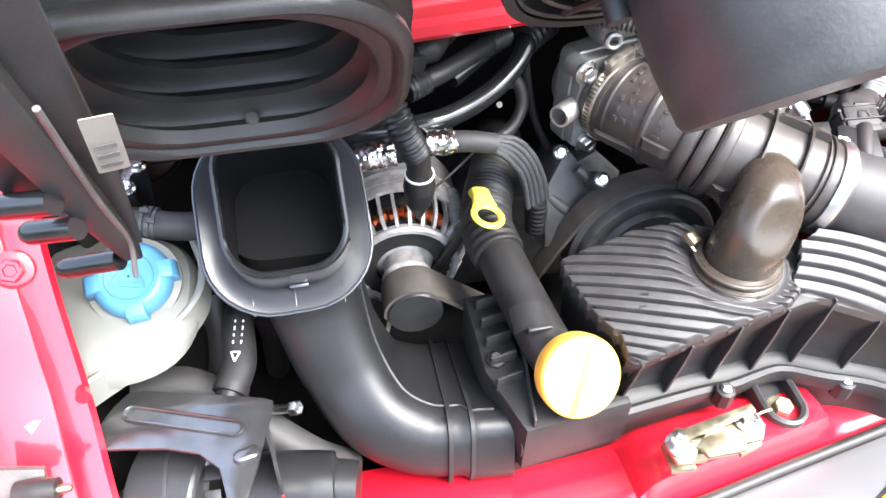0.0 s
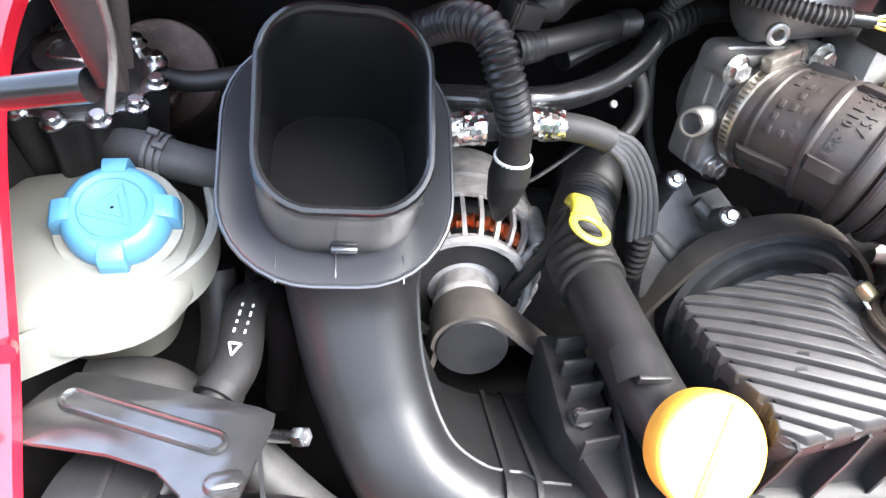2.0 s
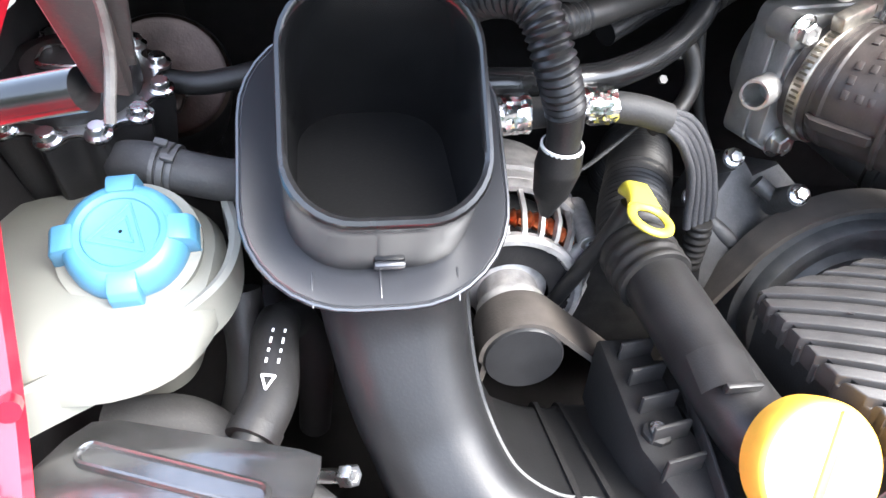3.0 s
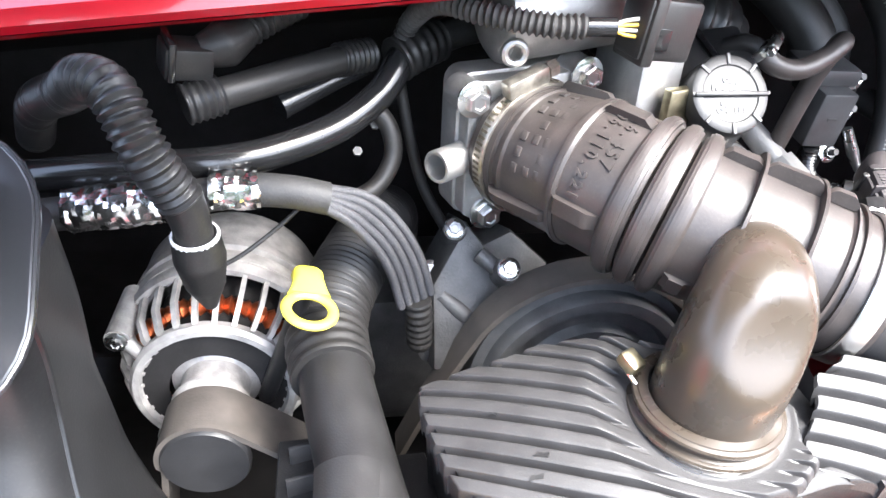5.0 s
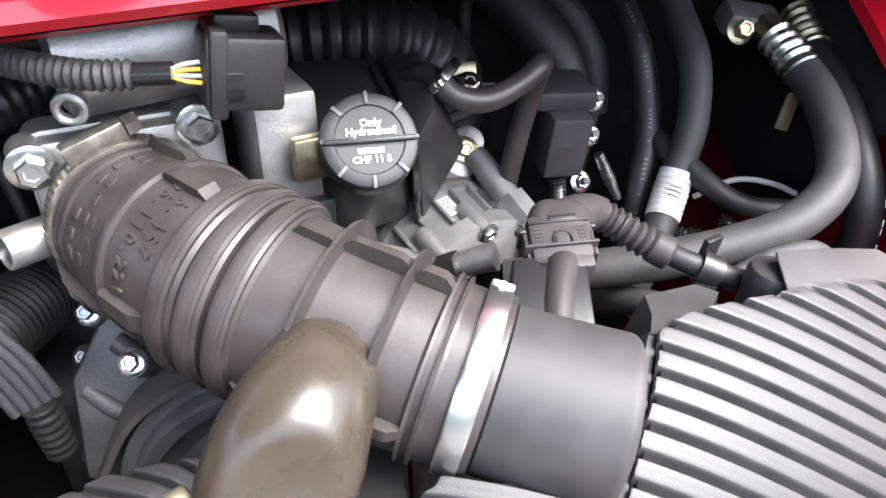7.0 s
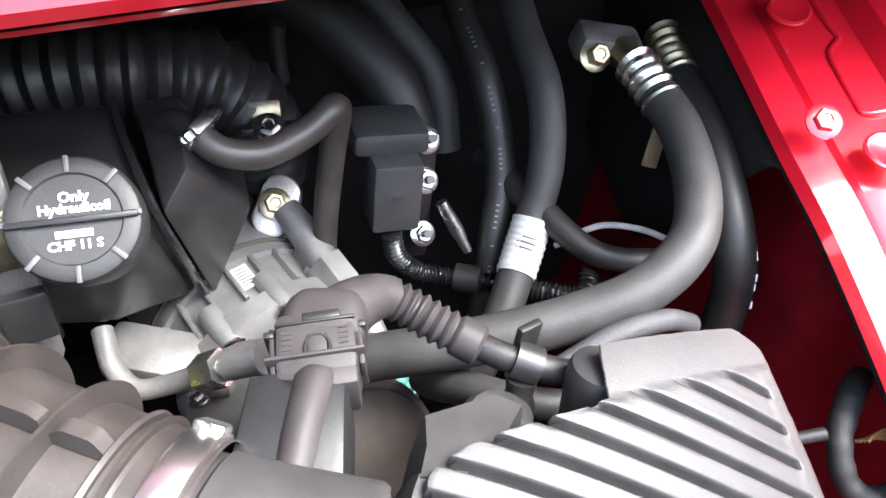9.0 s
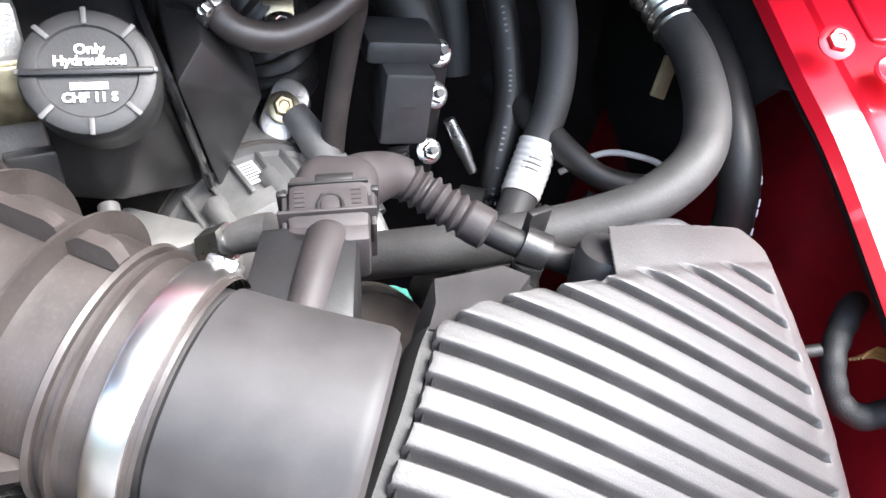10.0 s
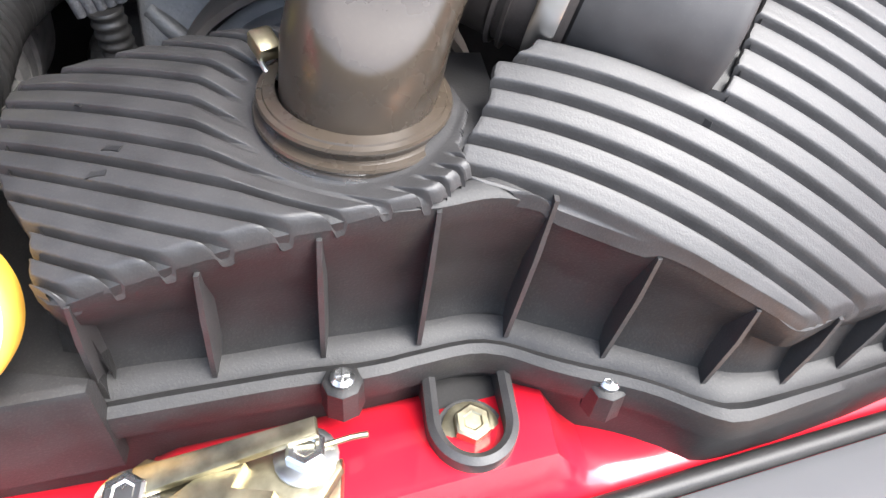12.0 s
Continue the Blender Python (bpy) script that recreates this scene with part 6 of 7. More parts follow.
def build_right_hoses():
    th = thing("return_hose", (0.09, 0.29, 0.90), "brownish black rubber return hose with steel spring clip", "hose", "hoses")
    part("neck", tube([(0.044, 0.306, 0.920), (0.052, 0.297, 0.926), (0.060, 0.289, 0.924)], 0.0066, 16), BLACK, th)
    part("hose", tube([(0.059, 0.2895, 0.925), (0.070, 0.284, 0.915), (0.090, 0.285, 0.911), (0.112, 0.291, 0.918), (0.125, 0.297, 0.926), (0.129, 0.307, 0.920), (0.126, 0.316, 0.895), (0.120, 0.322, 0.850), (0.117, 0.33, 0.80)], 0.0072, 20), BOOT, th)
    clamp_band((0.061, 0.288, 0.923), (0.012, -0.006, -0.011), 0.0076, 0.006, STEEL, th, "spring_clip", (0.2, -0.4, 0.8), "bright steel spring clip")
    solo("fat_duct", tube([(-0.07, 0.40, 0.905), (-0.03, 0.388, 0.920), (0.02, 0.384, 0.922), (0.062, 0.388, 0.912), (0.085, 0.40, 0.88), (0.09, 0.42, 0.84)], 0.030, 28, wave=0.0022, pitch=0.011), BLACK, "satin black ribbed fat air duct behind the reservoir", "air duct")
    hose("black_hose", [(0.10, 0.46, 0.95), (0.14, 0.44, 0.935), (0.175, 0.415, 0.90), (0.19, 0.40, 0.86)], 0.020, RUBBER, "thick black hose in the shade of the bay", sides=20)
    solo("hook_bolt", tube([(0.108, 0.432, 0.895), (0.108, 0.430, 0.925), (0.110, 0.428, 0.935)], 0.006, 10), BLACK, "black clip pin on the dark bracket", "clip")
    hose("grey_hose", [(0.16, 0.47, 0.96), (0.19, 0.45, 0.925), (0.215, 0.43, 0.89), (0.22, 0.42, 0.84)], 0.012, FOAM, "matt grey foam covered hose running down into the bay", sides=18)
    th = thing("black_hose", (0.222, 0.33, 0.74), "semi-gloss black rubber hose with faint white lettering", "hose", "hoses")
    line = [(0.222, 0.47, 0.985), (0.231, 0.432, 0.935), (0.239, 0.395, 0.900), (0.245, 0.372, 0.848), (0.234, 0.348, 0.800), (0.222, 0.33, 0.74)]
    part("hose", tube(line, 0.0105, 22), RUBBER, th)
    up = Vector((-0.25, -0.75, 0.6)).normalized()
    path = spline(line, 0.0035)
    for k, p in enumerate(path[12:-8]):
        if k % 11 in (0, 1, 2, 3, 4, 7):
            t = (path[k + 13] - path[k + 12]).normalized()
            n = (up - t * up.dot(t)).normalized()
            part("print", box((0.0022, 0.0012, 0.0003), place(p + n * 0.0105, n, t), 0), PRINT, th)
    th = thing("sleeved_hose", (0.24, 0.32, 0.74), "matt grey hose with a silvery paper sleeve", "hose", "hoses")
    part("hose", tube([(0.258, 0.45, 0.985), (0.266, 0.405, 0.932), (0.269, 0.365, 0.900), (0.267, 0.346, 0.860), (0.256, 0.334, 0.825), (0.237, 0.311, 0.796), (0.222, 0.294, 0.776), (0.20, 0.28, 0.74)], 0.0118, 24), FOAM, th)
    part("sleeve", tube([(0.2555, 0.3335, 0.824), (0.248, 0.325, 0.810), (0.2375, 0.3115, 0.797)], [0.0130, 0.0134, 0.0130], 24, 0.002, wave=0.0004, pitch=0.005), TAG, th, "silvery crimped paper sleeve")
    th = thing("pressure_hose", (0.25, 0.23, 0.80), "thick matt grey pressure hose ending in brassy fittings", "hose", "hoses")
    part("hose", tube([(0.10, 0.255, 0.800), (0.153, 0.239, 0.812), (0.195, 0.228, 0.822), (0.235, 0.223, 0.831), (0.272, 0.222, 0.843), (0.303, 0.234, 0.860), (0.322, 0.264, 0.876), (0.333, 0.305, 0.892), (0.331, 0.332, 0.904)], 0.0128, 28), FOAM, th)
    part("ferrule", tube([(0.3315, 0.326, 0.901), (0.3295, 0.342, 0.909), (0.327, 0.358, 0.915)], 0.0128, 24, wave=0.0016, pitch=0.0085), STEEL, th, "crimped steel ferrule")
    part("nut", tube([(0.327, 0.356, 0.914), (0.3265, 0.366, 0.917), (0.326, 0.375, 0.920)], [0.010, 0.009, 0.012], 6, 0.004), BRASSY, th)
    part("block", box((0.045, 0.022, 0.020), Matrix.Translation((0.318, 0.384, 0.922)) @ pose(0, 0, 0, 25, 10, 0), 0.004), ALU, th)
    part("nut", bolt_bm((0.305, 0.372, 0.918), (0, -0.8, 0.4), 0.007, 0.010), BRASSY, th)
    th = thing("pressure_hose", (0.35, 0.30, 0.74), "black pressure hose with white lettering and brassy ferrule", "hose", "hoses")
    part("hose", tube([(0.364, 0.365, 0.905), (0.360, 0.330, 0.893), (0.352, 0.285, 0.872), (0.348, 0.252, 0.840), (0.352, 0.248, 0.800), (0.345, 0.25, 0.75), (0.32, 0.25, 0.70)], 0.0122, 24), RUBBER, th)
    part("ferrule", tube([(0.3635, 0.360, 0.904), (0.366, 0.378, 0.912), (0.370, 0.398, 0.920)], 0.0125, 20, wave=0.0015, pitch=0.008), BRASSY, th, "brassy crimped ferrule")
    path = spline([(0.3605, 0.320, 0.8975), (0.3575, 0.285, 0.8790), (0.3560, 0.243, 0.8405), (0.3605, 0.2385, 0.800)], 0.006)
    for k, p in enumerate(path[2:-1]):
        if k % 3 != 2:
            part("print", tube([p, p.lerp(path[k + 3], 0.35), p.lerp(path[k + 3], 0.7)], 0.0009, 6, 0.01), WHITE, th)
    hose("black_hose", [(0.245, 0.40, 0.84), (0.255, 0.35, 0.835), (0.285, 0.30, 0.815), (0.33, 0.285, 0.81)], [0.012, 0.010, 0.008, 0.008], RUBBER, "black hose stub low in the bay", sides=16)
    solo("paper_tag", box((0.012, 0.004, 0.028), Matrix.Translation((0.345, 0.345, 0.862)) @ pose(0, 0, 0, -10, 20, 10), 0.001), BRASSTAG, "small tan paper tag hanging beside the hoses", "tag")
    hose("lower_hose", [(0.164, 0.262, 0.770), (0.166, 0.240, 0.785), (0.176, 0.222, 0.796), (0.20, 0.200, 0.80), (0.24, 0.195, 0.79)], 0.0095, FOAM, "grey black hose with white lettering below the plug", sides=20)
    solo("braided_lead", tube([(0.30, 0.215, 0.82), (0.275, 0.205, 0.835), (0.245, 0.200, 0.835), (0.215, 0.195, 0.825)], 0.006, 14), BRAID, "flat grey braided lead behind the airbox", "cable", "cable looms")
    solo("thin_wire", tube([(0.275, 0.335, 0.80), (0.30, 0.325, 0.818), (0.325, 0.315, 0.818), (0.345, 0.31, 0.81)], 0.0022, 10), WIREW, "thin pale wire across the red inner wing", "cable", "cable looms")


PRINT = material("faded_white_print", (0.16, 0.16, 0.155), 0.6)
BRASSTAG = material("tan_paper_tag", (0.35, 0.28, 0.16), 0.8)
build_right_hoses()


def build_relay():
    th = thing("relay_block", (0.165, 0.34, 0.80), "matt black relay block with three bright stud nuts", "relay")
    m = Matrix.Translation((0.153, 0.356, 0.845)) @ pose(0, 0, 0, 6, 3, 2)
    part("cover", box((0.031, 0.034, 0.048), m @ Matrix.Translation((0.0115, -0.006, 0.008)), 0.003), RELAY, th)
    part("cap", box((0.048, 0.042, 0.016), m @ Matrix.Translation((0.010, 0.012, 0.038)), 0.005), RELAY, th)
    part("plate", box((0.020, 0.012, 0.094), m @ Matrix.Translation((0.031, 0.004, -0.008)), 0.003), BLACK, th)
    for p in ((0.1885, 0.355, 0.878), (0.1865, 0.350, 0.853), (0.1850, 0.350, 0.814)):
        q = Vector(p)
        nn = Vector((0.15, -0.85, 0.45)).normalized()
        nut = part("nut", bolt_bm(q, nn, 0.0058, 0.006), STEEL, th, "bright stud nut")
        part("stud", tube([q, q + nn * 0.006, q + nn * 0.011], 0.0028, 10), GRIME, nut)
    part("pins", box((0.008, 0.0006, 0.002), m @ Matrix.Translation((0.0115, -0.0233, 0.010)), 0), GREY, th)
    th = thing("starter_loom", (0.22, 0.33, 0.76), "black corrugated loom held by a plastic clip", "cable loom", "cable looms")
    part("loom", tube([(0.162, 0.340, 0.824), (0.166, 0.343, 0.804), (0.180, 0.346, 0.788), (0.201, 0.344, 0.781), (0.24, 0.320, 0.783), (0.274, 0.293, 0.788), (0.285, 0.30, 0.80)], 0.0062, 18, wave=0.0009, pitch=0.0034), GLOSS, th)
    part("clip", tube([(0.207, 0.342, 0.781), (0.215, 0.337, 0.7813), (0.222, 0.332, 0.7818)], 0.0095, 18), RUBBER, th)
    part("eyelet", tube([(0.198, 0.352, 0.835), (0.208, 0.348, 0.815), (0.215, 0.342, 0.80)], [0.004, 0.005, 0.003], 12), STEEL, th)


RELAY = material("grey_black_relay_plastic", (0.042, 0.042, 0.043), 0.42, bump=0.15, dust=0.03)
build_relay()


def build_compressor():
    th = thing("compressor", (0.07, 0.33, 0.66), "pale cast aluminium compressor with ribs and a printed label", "compressor")
    ax = Vector((0.42, -0.88, -0.22)).normalized()
    m = place(Vector((0.066, 0.330, 0.780)), ax, (0, 0, 1))
    part("shell", lathe([(0.050, -0.10), (0.056, -0.09), (0.056, -0.004), (0.058, -0.003), (0.058, 0.004), (0.055, 0.005), (0.054, 0.030), (0.060, 0.034), (0.060, 0.046), (0.050, 0.052), (0.03, 0.056)], m, 64, cap=False), CASTING, th)
    for k in range(9):
        a = radians(-50 + 16 * k)
        part("rib", box((0.0028, 0.007, 0.028), m @ Matrix.Rotation(a, 4, "Z") @ Matrix.Translation((0, 0.0555, 0.017)), 0.001), CASTING, th)
    part("gasket", lathe([(0.0565, -0.007), (0.0588, -0.0065), (0.0588, -0.005), (0.0565, -0.0045)], m, 64, cap=False), BELT, th)
    for k in range(5):
        a = radians(-70 + 35 * k)
        p = m @ Vector((0.056 * math.sin(a), 0.056 * math.cos(a), 0.040))
        lug = part("lug", tube([p - ax * 0.018, p, p + ax * 0.010], [0.0065, 0.0068, 0.0055], 14), CASTING, th)
        part("lug_bolt", bolt_bm(p + ax * 0.010, ax, 0.005, 0.004), STEEL, lug)
    lab = m @ Matrix.Rotation(radians(8), 4, "Z") @ Matrix.Translation((0, 0.0562, 0.016)) @ pose(0, 0, 0, -90, 0, 0)
    part("label", box((0.010, 0.017, 0.0006), lab, 0), WHITE, th, "white printed maker's label")
    for k in range(6):
        part("print_bar", box((0.0075, 0.0007, 0.0003), lab @ Matrix.Translation((0, -0.006 + 0.0024 * k, 0.0005)), 0), GRIME, th)
    part("saddle", box((0.07, 0.03, 0.02), Matrix.Translation((0.030, 0.275, 0.802)) @ pose(0, 0, 0, 18, 10, -18), 0.006), CASTING, th)
    th = thing("refrigerant_line", (0.10, 0.33, 0.80), "silver refrigerant line with bolted joint and hexagon sleeves", "pipe")
    part("joint", prism(rrect(0.024, 0.040, 0.011), 0.014, place((0.094, 0.352, 0.846), (0.1, -0.8, 0.6), (0.45, 0.4, 0.8)), 0.002), ALU, th)
    part("joint_gasket", prism(rrect(0.027, 0.043, 0.012), 0.010, place((0.094, 0.363, 0.838), (0.1, -0.8, 0.6), (0.45, 0.4, 0.8)), 0.002), BLACK, th)
    part("bolt", bolt_bm((0.093, 0.350, 0.848), (0.1, -0.8, 0.6), 0.0066, 0.006), BRASSY, th, "yellow zinc bolt")
    part("pipe", tube([(0.099, 0.346, 0.846), (0.106, 0.335, 0.838), (0.116, 0.315, 0.826), (0.130, 0.290, 0.812), (0.14, 0.27, 0.79)], [0.0085, 0.0095, 0.0098, 0.0085, 0.0085], 20), CASTING, th)
    part("sleeve", tube([(0.117, 0.313, 0.825), (0.122, 0.304, 0.820), (0.127, 0.295, 0.815)], 0.0126, 6, 0.004), CASTING, th)
    part("sleeve", tube([(0.126, 0.297, 0.816), (0.130, 0.290, 0.812), (0.134, 0.283, 0.806)], 0.0112, 18, 0.004), STEEL, th)
    th = thing("metal_pipe", (0.05, 0.22, 0.81), "bent pale metal pipe with hexagon union", "pipe")
    part("pipe", tube([(0.004, 0.262, 0.838), (0.008, 0.246, 0.829), (0.018, 0.233, 0.823), (0.034, 0.229, 0.826), (0.050, 0.221, 0.836), (0.066, 0.212, 0.847)], 0.0050, 18), CASTING, th)
    part("union", tube([(0.050, 0.221, 0.836), (0.056, 0.2175, 0.840), (0.060, 0.215, 0.843)], 0.0090, 6, 0.003), STEEL, th)
    part("union", tube([(0.062, 0.214, 0.8445), (0.070, 0.2105, 0.849), (0.078, 0.207, 0.852)], [0.0072, 0.0080, 0.0080], 18, 0.003), ALU, th)
    th = thing("drain_plug", (0.15, 0.28, 0.70), "green hexagon plug in a silver casting", "plug")
    part("casting", tube([(0.118, 0.330, 0.700), (0.140, 0.332, 0.700), (0.1605, 0.333, 0.698), (0.166, 0.336, 0.66)], [0.014, 0.0165, 0.0145, 0.015], 14), ALU, th)
    part("plug", bolt_bm((0.1605, 0.330, 0.702), (0.2, -0.5, 0.85), 0.0108, 0.014), GREEN, th, "green painted hexagon plug")
    th = thing("compressor_pulley", (0.13, 0.25, 0.66), "brownish worn belt pulley under the air tube", "pulley")
    part("rim", lathe([(0.001, -0.03), (0.05, -0.03), (0.05, -0.010), (0.046, -0.008), (0.046, 0), (0.001, 0)], place((0.128, 0.238, 0.742), (0.05, -0.9, 0.45)) @ Matrix.Scale(0.80, 4), 48), BELT, th)


CASTING = material("pale_cast_alloy", (0.24, 0.235, 0.228), 0.45, metal=0.55, vary=0.18, grain=500, bump=0.5, dust=0.06)
build_compressor()


def build_sensor_plug():
    th = thing("sensor_plug", (0.10, 0.195, 0.85), "grey brown plug with bent rubber boot and ribbed sleeve", "connector")
    shell = part("shell", box((0.028, 0.0305, 0.026), SF @ Matrix.Translation((0.001, 0.0055, 0.001)) @ pose(0, 0, 0, 8, 0, 0), 0.003), PLUG, th)
    tip = SF @ pose(0, 0, 0, 10, 0, 0)
    part("flange", box((0.032, 0.0365, 0.0018), tip @ Matrix.Translation((0.001, 0.005, -0.0062)), 0.0008), PLUG, shell)
    part("skirt", box((0.026, 0.0295, 0.012), tip @ Matrix.Translation((0.001, 0.005, -0.013)), 0.002), PLUG, shell)
    # arch shaped latch window on the upper face
    arc = [tip @ Vector((0.0156, 0.0062 + 0.0046 * math.cos(a), -0.0035 + 0.0052 * math.sin(a))) for a in np.linspace(0, math.pi, 12)]
    part("latch_arch", tube([tip @ Vector((0.0156, 0.0108, -0.0068))] + arc + [tip @ Vector((0.0156, 0.0016, -0.0068))], 0.0007, 6, 0.003), BLACK, shell)
    part("latch", box((0.004, 0.0075, 0.010), tip @ Matrix.Translation((0.0140, 0.0062, -0.002)), 0.0012), PLUG, shell)
    part("seam_step", box((0.002, 0.014, 0.0035), tip @ Matrix.Translation((0.0152, 0.0085, 0.0100)), 0.0005), BLACK, shell)
    part("seam_step", box((0.002, 0.030, 0.0012), tip @ Matrix.Translation((0.0152, 0.006, 0.0078)), 0.0003), BLACK, shell)
    for s, y in ((-1, -0.0108), (1, 0.0218)):
        part("clip", box((0.012, 0.0022, 0.020), tip @ Matrix.Translation((0.006, y, -0.001)), 0.0008), PLUG, shell)
        part("clip", box((0.014, 0.0040, 0.003), tip @ Matrix.Translation((0.006, y + s * 0.001, 0.006)), 0.0008), BLACK, shell)
    for k in range(4):
        for j in range(2):
            part("moulded_bar", box((0.0006, 0.0036, 0.0010), tip @ Matrix.Translation((0.0151, -0.005 + 0.021 * j, 0.004 - 0.0022 * k)), 0), PLUG, shell)
    rows = []
    for z, g in ((0.006, 0.97), (0.008, 1.0), (0.013, 1.0), (0.018, 0.97), (0.022, 0.90), (0.0255, 0.76), (0.0275, 0.58), (0.0285, 0.3)):
        rows.append([SF @ Vector((y * g + 0.001, x * g + 0.0060 + 0.0012 * z / 0.028, z)) for x, y in rrect(0.0335, 0.0285, 0.0085, 6)])
    part("boot", loft(bmesh.new(), rows), PLUG, th)
    branch = spline([(0.1060, 0.1905, 0.8775), (0.1170, 0.1990, 0.8780), (0.1270, 0.2050, 0.8765), (0.1350, 0.2070, 0.8735)], 0.002)
    part("branch", tube(branch, [float(np.interp(k / (len(branch) - 1), [0, 0.4, 0.75, 1], [0.0130, 0.0118, 0.0100, 0.0092])) for k in range(len(branch))], 24), PLUG, th)
    part("sleeve", tube([(0.1330, 0.2068, 0.8745), (0.1420, 0.2025, 0.8695), (0.1520, 0.1955, 0.8645), (0.1610, 0.1895, 0.8605)], 0.0084, 24, wave=0.0011, pitch=0.0048), PLUG, th)
    part("sleeve_end", tube([(0.1600, 0.1902, 0.8609), (0.1640, 0.1875, 0.8592), (0.1680, 0.1846, 0.8577), (0.1690, 0.1839, 0.8573)], [0.0092, 0.0094, 0.0092, 0.0070], 24), PLUG, th)
    part("lead", tube([(0.166, 0.186, 0.8585), (0.176, 0.178, 0.856), (0.190, 0.172, 0.852), (0.206, 0.170, 0.846), (0.23, 0.175, 0.838)], 0.0062, 16), RUBBER, th)
    th = thing("cable_clip", (0.184, 0.172, 0.84), "black plastic cable clip on a short post", "clip")
    ax = Vector((0.8, -0.35, -0.3)).normalized()
    part("band", lathe([(0.0068, -0.006), (0.0088, -0.006), (0.0088, 0.006), (0.0068, 0.006)], place((0.1855, 0.1735, 0.8535), ax), 24, cap=False), BLACK, th)
    part("tongue", box((0.012, 0.004, 0.016), Matrix.Translation((0.188, 0.180, 0.862)) @ pose(0, 0, 0, 10, 0, 20), 0.001), BLACK, th)
    part("foot", tube([(0.183, 0.170, 0.848), (0.182, 0.169, 0.842), (0.181, 0.168, 0.836)], [0.007, 0.006, 0.008], 16), BLACK, th)


build_sensor_plug()

# ---- latch, striker and fittings on the painted flanges ----


def build_latch():
    th = thing("lid_striker", (-0.096, -0.045, 0.70), "yellow zinc plated lid striker bolted to the red panel", "latch")
    m = Matrix.Translation((-0.097, -0.042, 0.738)) @ pose(0, 0, 0, 0, -8, 3)
    part("plate", prism([(-0.038, -0.015), (-0.026, -0.017), (-0.016, -0.006), (0.004, -0.003), (0.016, -0.012), (0.034, -0.013), (0.042, -0.002), (0.038, 0.012), (0.020, 0.013), (-0.010, 0.009), (-0.026, 0.015), (-0.041, 0.006)], 0.004, m @ Matrix.Translation((0, 0, 0.004)), 0.001), BRASSY, th)
    part("base", prism([(-0.030, -0.006), (-0.010, -0.010), (0.006, -0.004), (0.026, -0.008), (0.032, 0.010), (-0.030, 0.012)], 0.016, m @ Matrix.Translation((0, 0, -0.003)), 0.001), BRASSY, th)
    part("foot", prism([(-0.040, -0.012), (-0.020, -0.015), (-0.016, 0.010), (-0.038, 0.012)], 0.006, m @ Matrix.Translation((0, 0, -0.012)), 0.001), BRASSY, th)
    part("foot", prism([(0.018, -0.014), (0.038, -0.010), (0.040, 0.010), (0.020, 0.010)], 0.006, m @ Matrix.Translation((0, 0, -0.012)), 0.001), BRASSY, th)
    part("jaw", prism([(-0.020, -0.018), (0.010, -0.020), (0.014, -0.008), (0.000, -0.004), (0.004, 0.004), (-0.012, 0.002), (-0.024, -0.006)], 0.005, m @ Matrix.Translation((0.006, 0, 0.009)), 0.001), BRASSY, th)
    part("lever", prism([(-0.030, -0.004), (0.036, 0.000), (0.036, 0.007), (-0.028, 0.007)], 0.003, m @ Matrix.Translation((0, 0.004, 0.012)) @ pose(0, 0, 0, 0, -6, 3), 0.001), BRASSY, th)
    for x, y in ((-0.030, 0.0), (0.030, 0.004)):
        part("bolt", bolt_bm(m @ Vector((x, y, 0.004)), (0, 0, 1), 0.0075, 0.008), STEEL, th, "greenish zinc bolt")
    part("spring", tube([m @ Vector((0.036, 0.006, 0.006)), m @ Vector((0.046, 0.008, 0.005)), m @ Vector((0.052, 0.008, 0.005))], 0.0012, 8), BRASSY, th)
    th = thing("airbox_mount", (0.0, 0.0, 0.66), "rusty washered bolt in a black rubber lined eye", "mount")
    rows = []
    for g, z in ((0.0, -0.02), (0.0, 0.004), (-0.003, 0.006), (-0.006, 0.004), (-0.006, -0.02)):
        ring = []
        for k in range(20):
            a = math.pi * k / 19
            ring.append(Vector(((0.0205 + g) * math.cos(a), -(0.0225 + g) * math.sin(a), 0.697 + z)))
        ring = [Vector((0.0205 + g, 0.035, 0.697 + z))] + ring + [Vector((-0.0205 - g, 0.035, 0.697 + z))]
        rows.append(ring)
    part("eye", loft(bmesh.new(), rows, cap=False, closed=False), AIRBOX, th)
    part("floor", prism([(-0.02, 0.03), (0.02, 0.03), (0.018, -0.012), (0, -0.02), (-0.018, -0.012)], 0.004, Matrix.Translation((0, 0, 0.688)), 0), RUBBER, th)
    part("washer", lathe([(0.001, 0), (0.0155, 0), (0.0155, 0.0018), (0.013, 0.0025), (0.001, 0.0025)], Matrix.Translation((0, 0, 0.6895)), 32), GRIME, th)
    part("bolt", bolt_bm((0, 0, 0.691), (0, -0.1, 1), 0.0088, 0.010), BRASSY, th, "yellow zinc hexagon bolt")


build_latch()


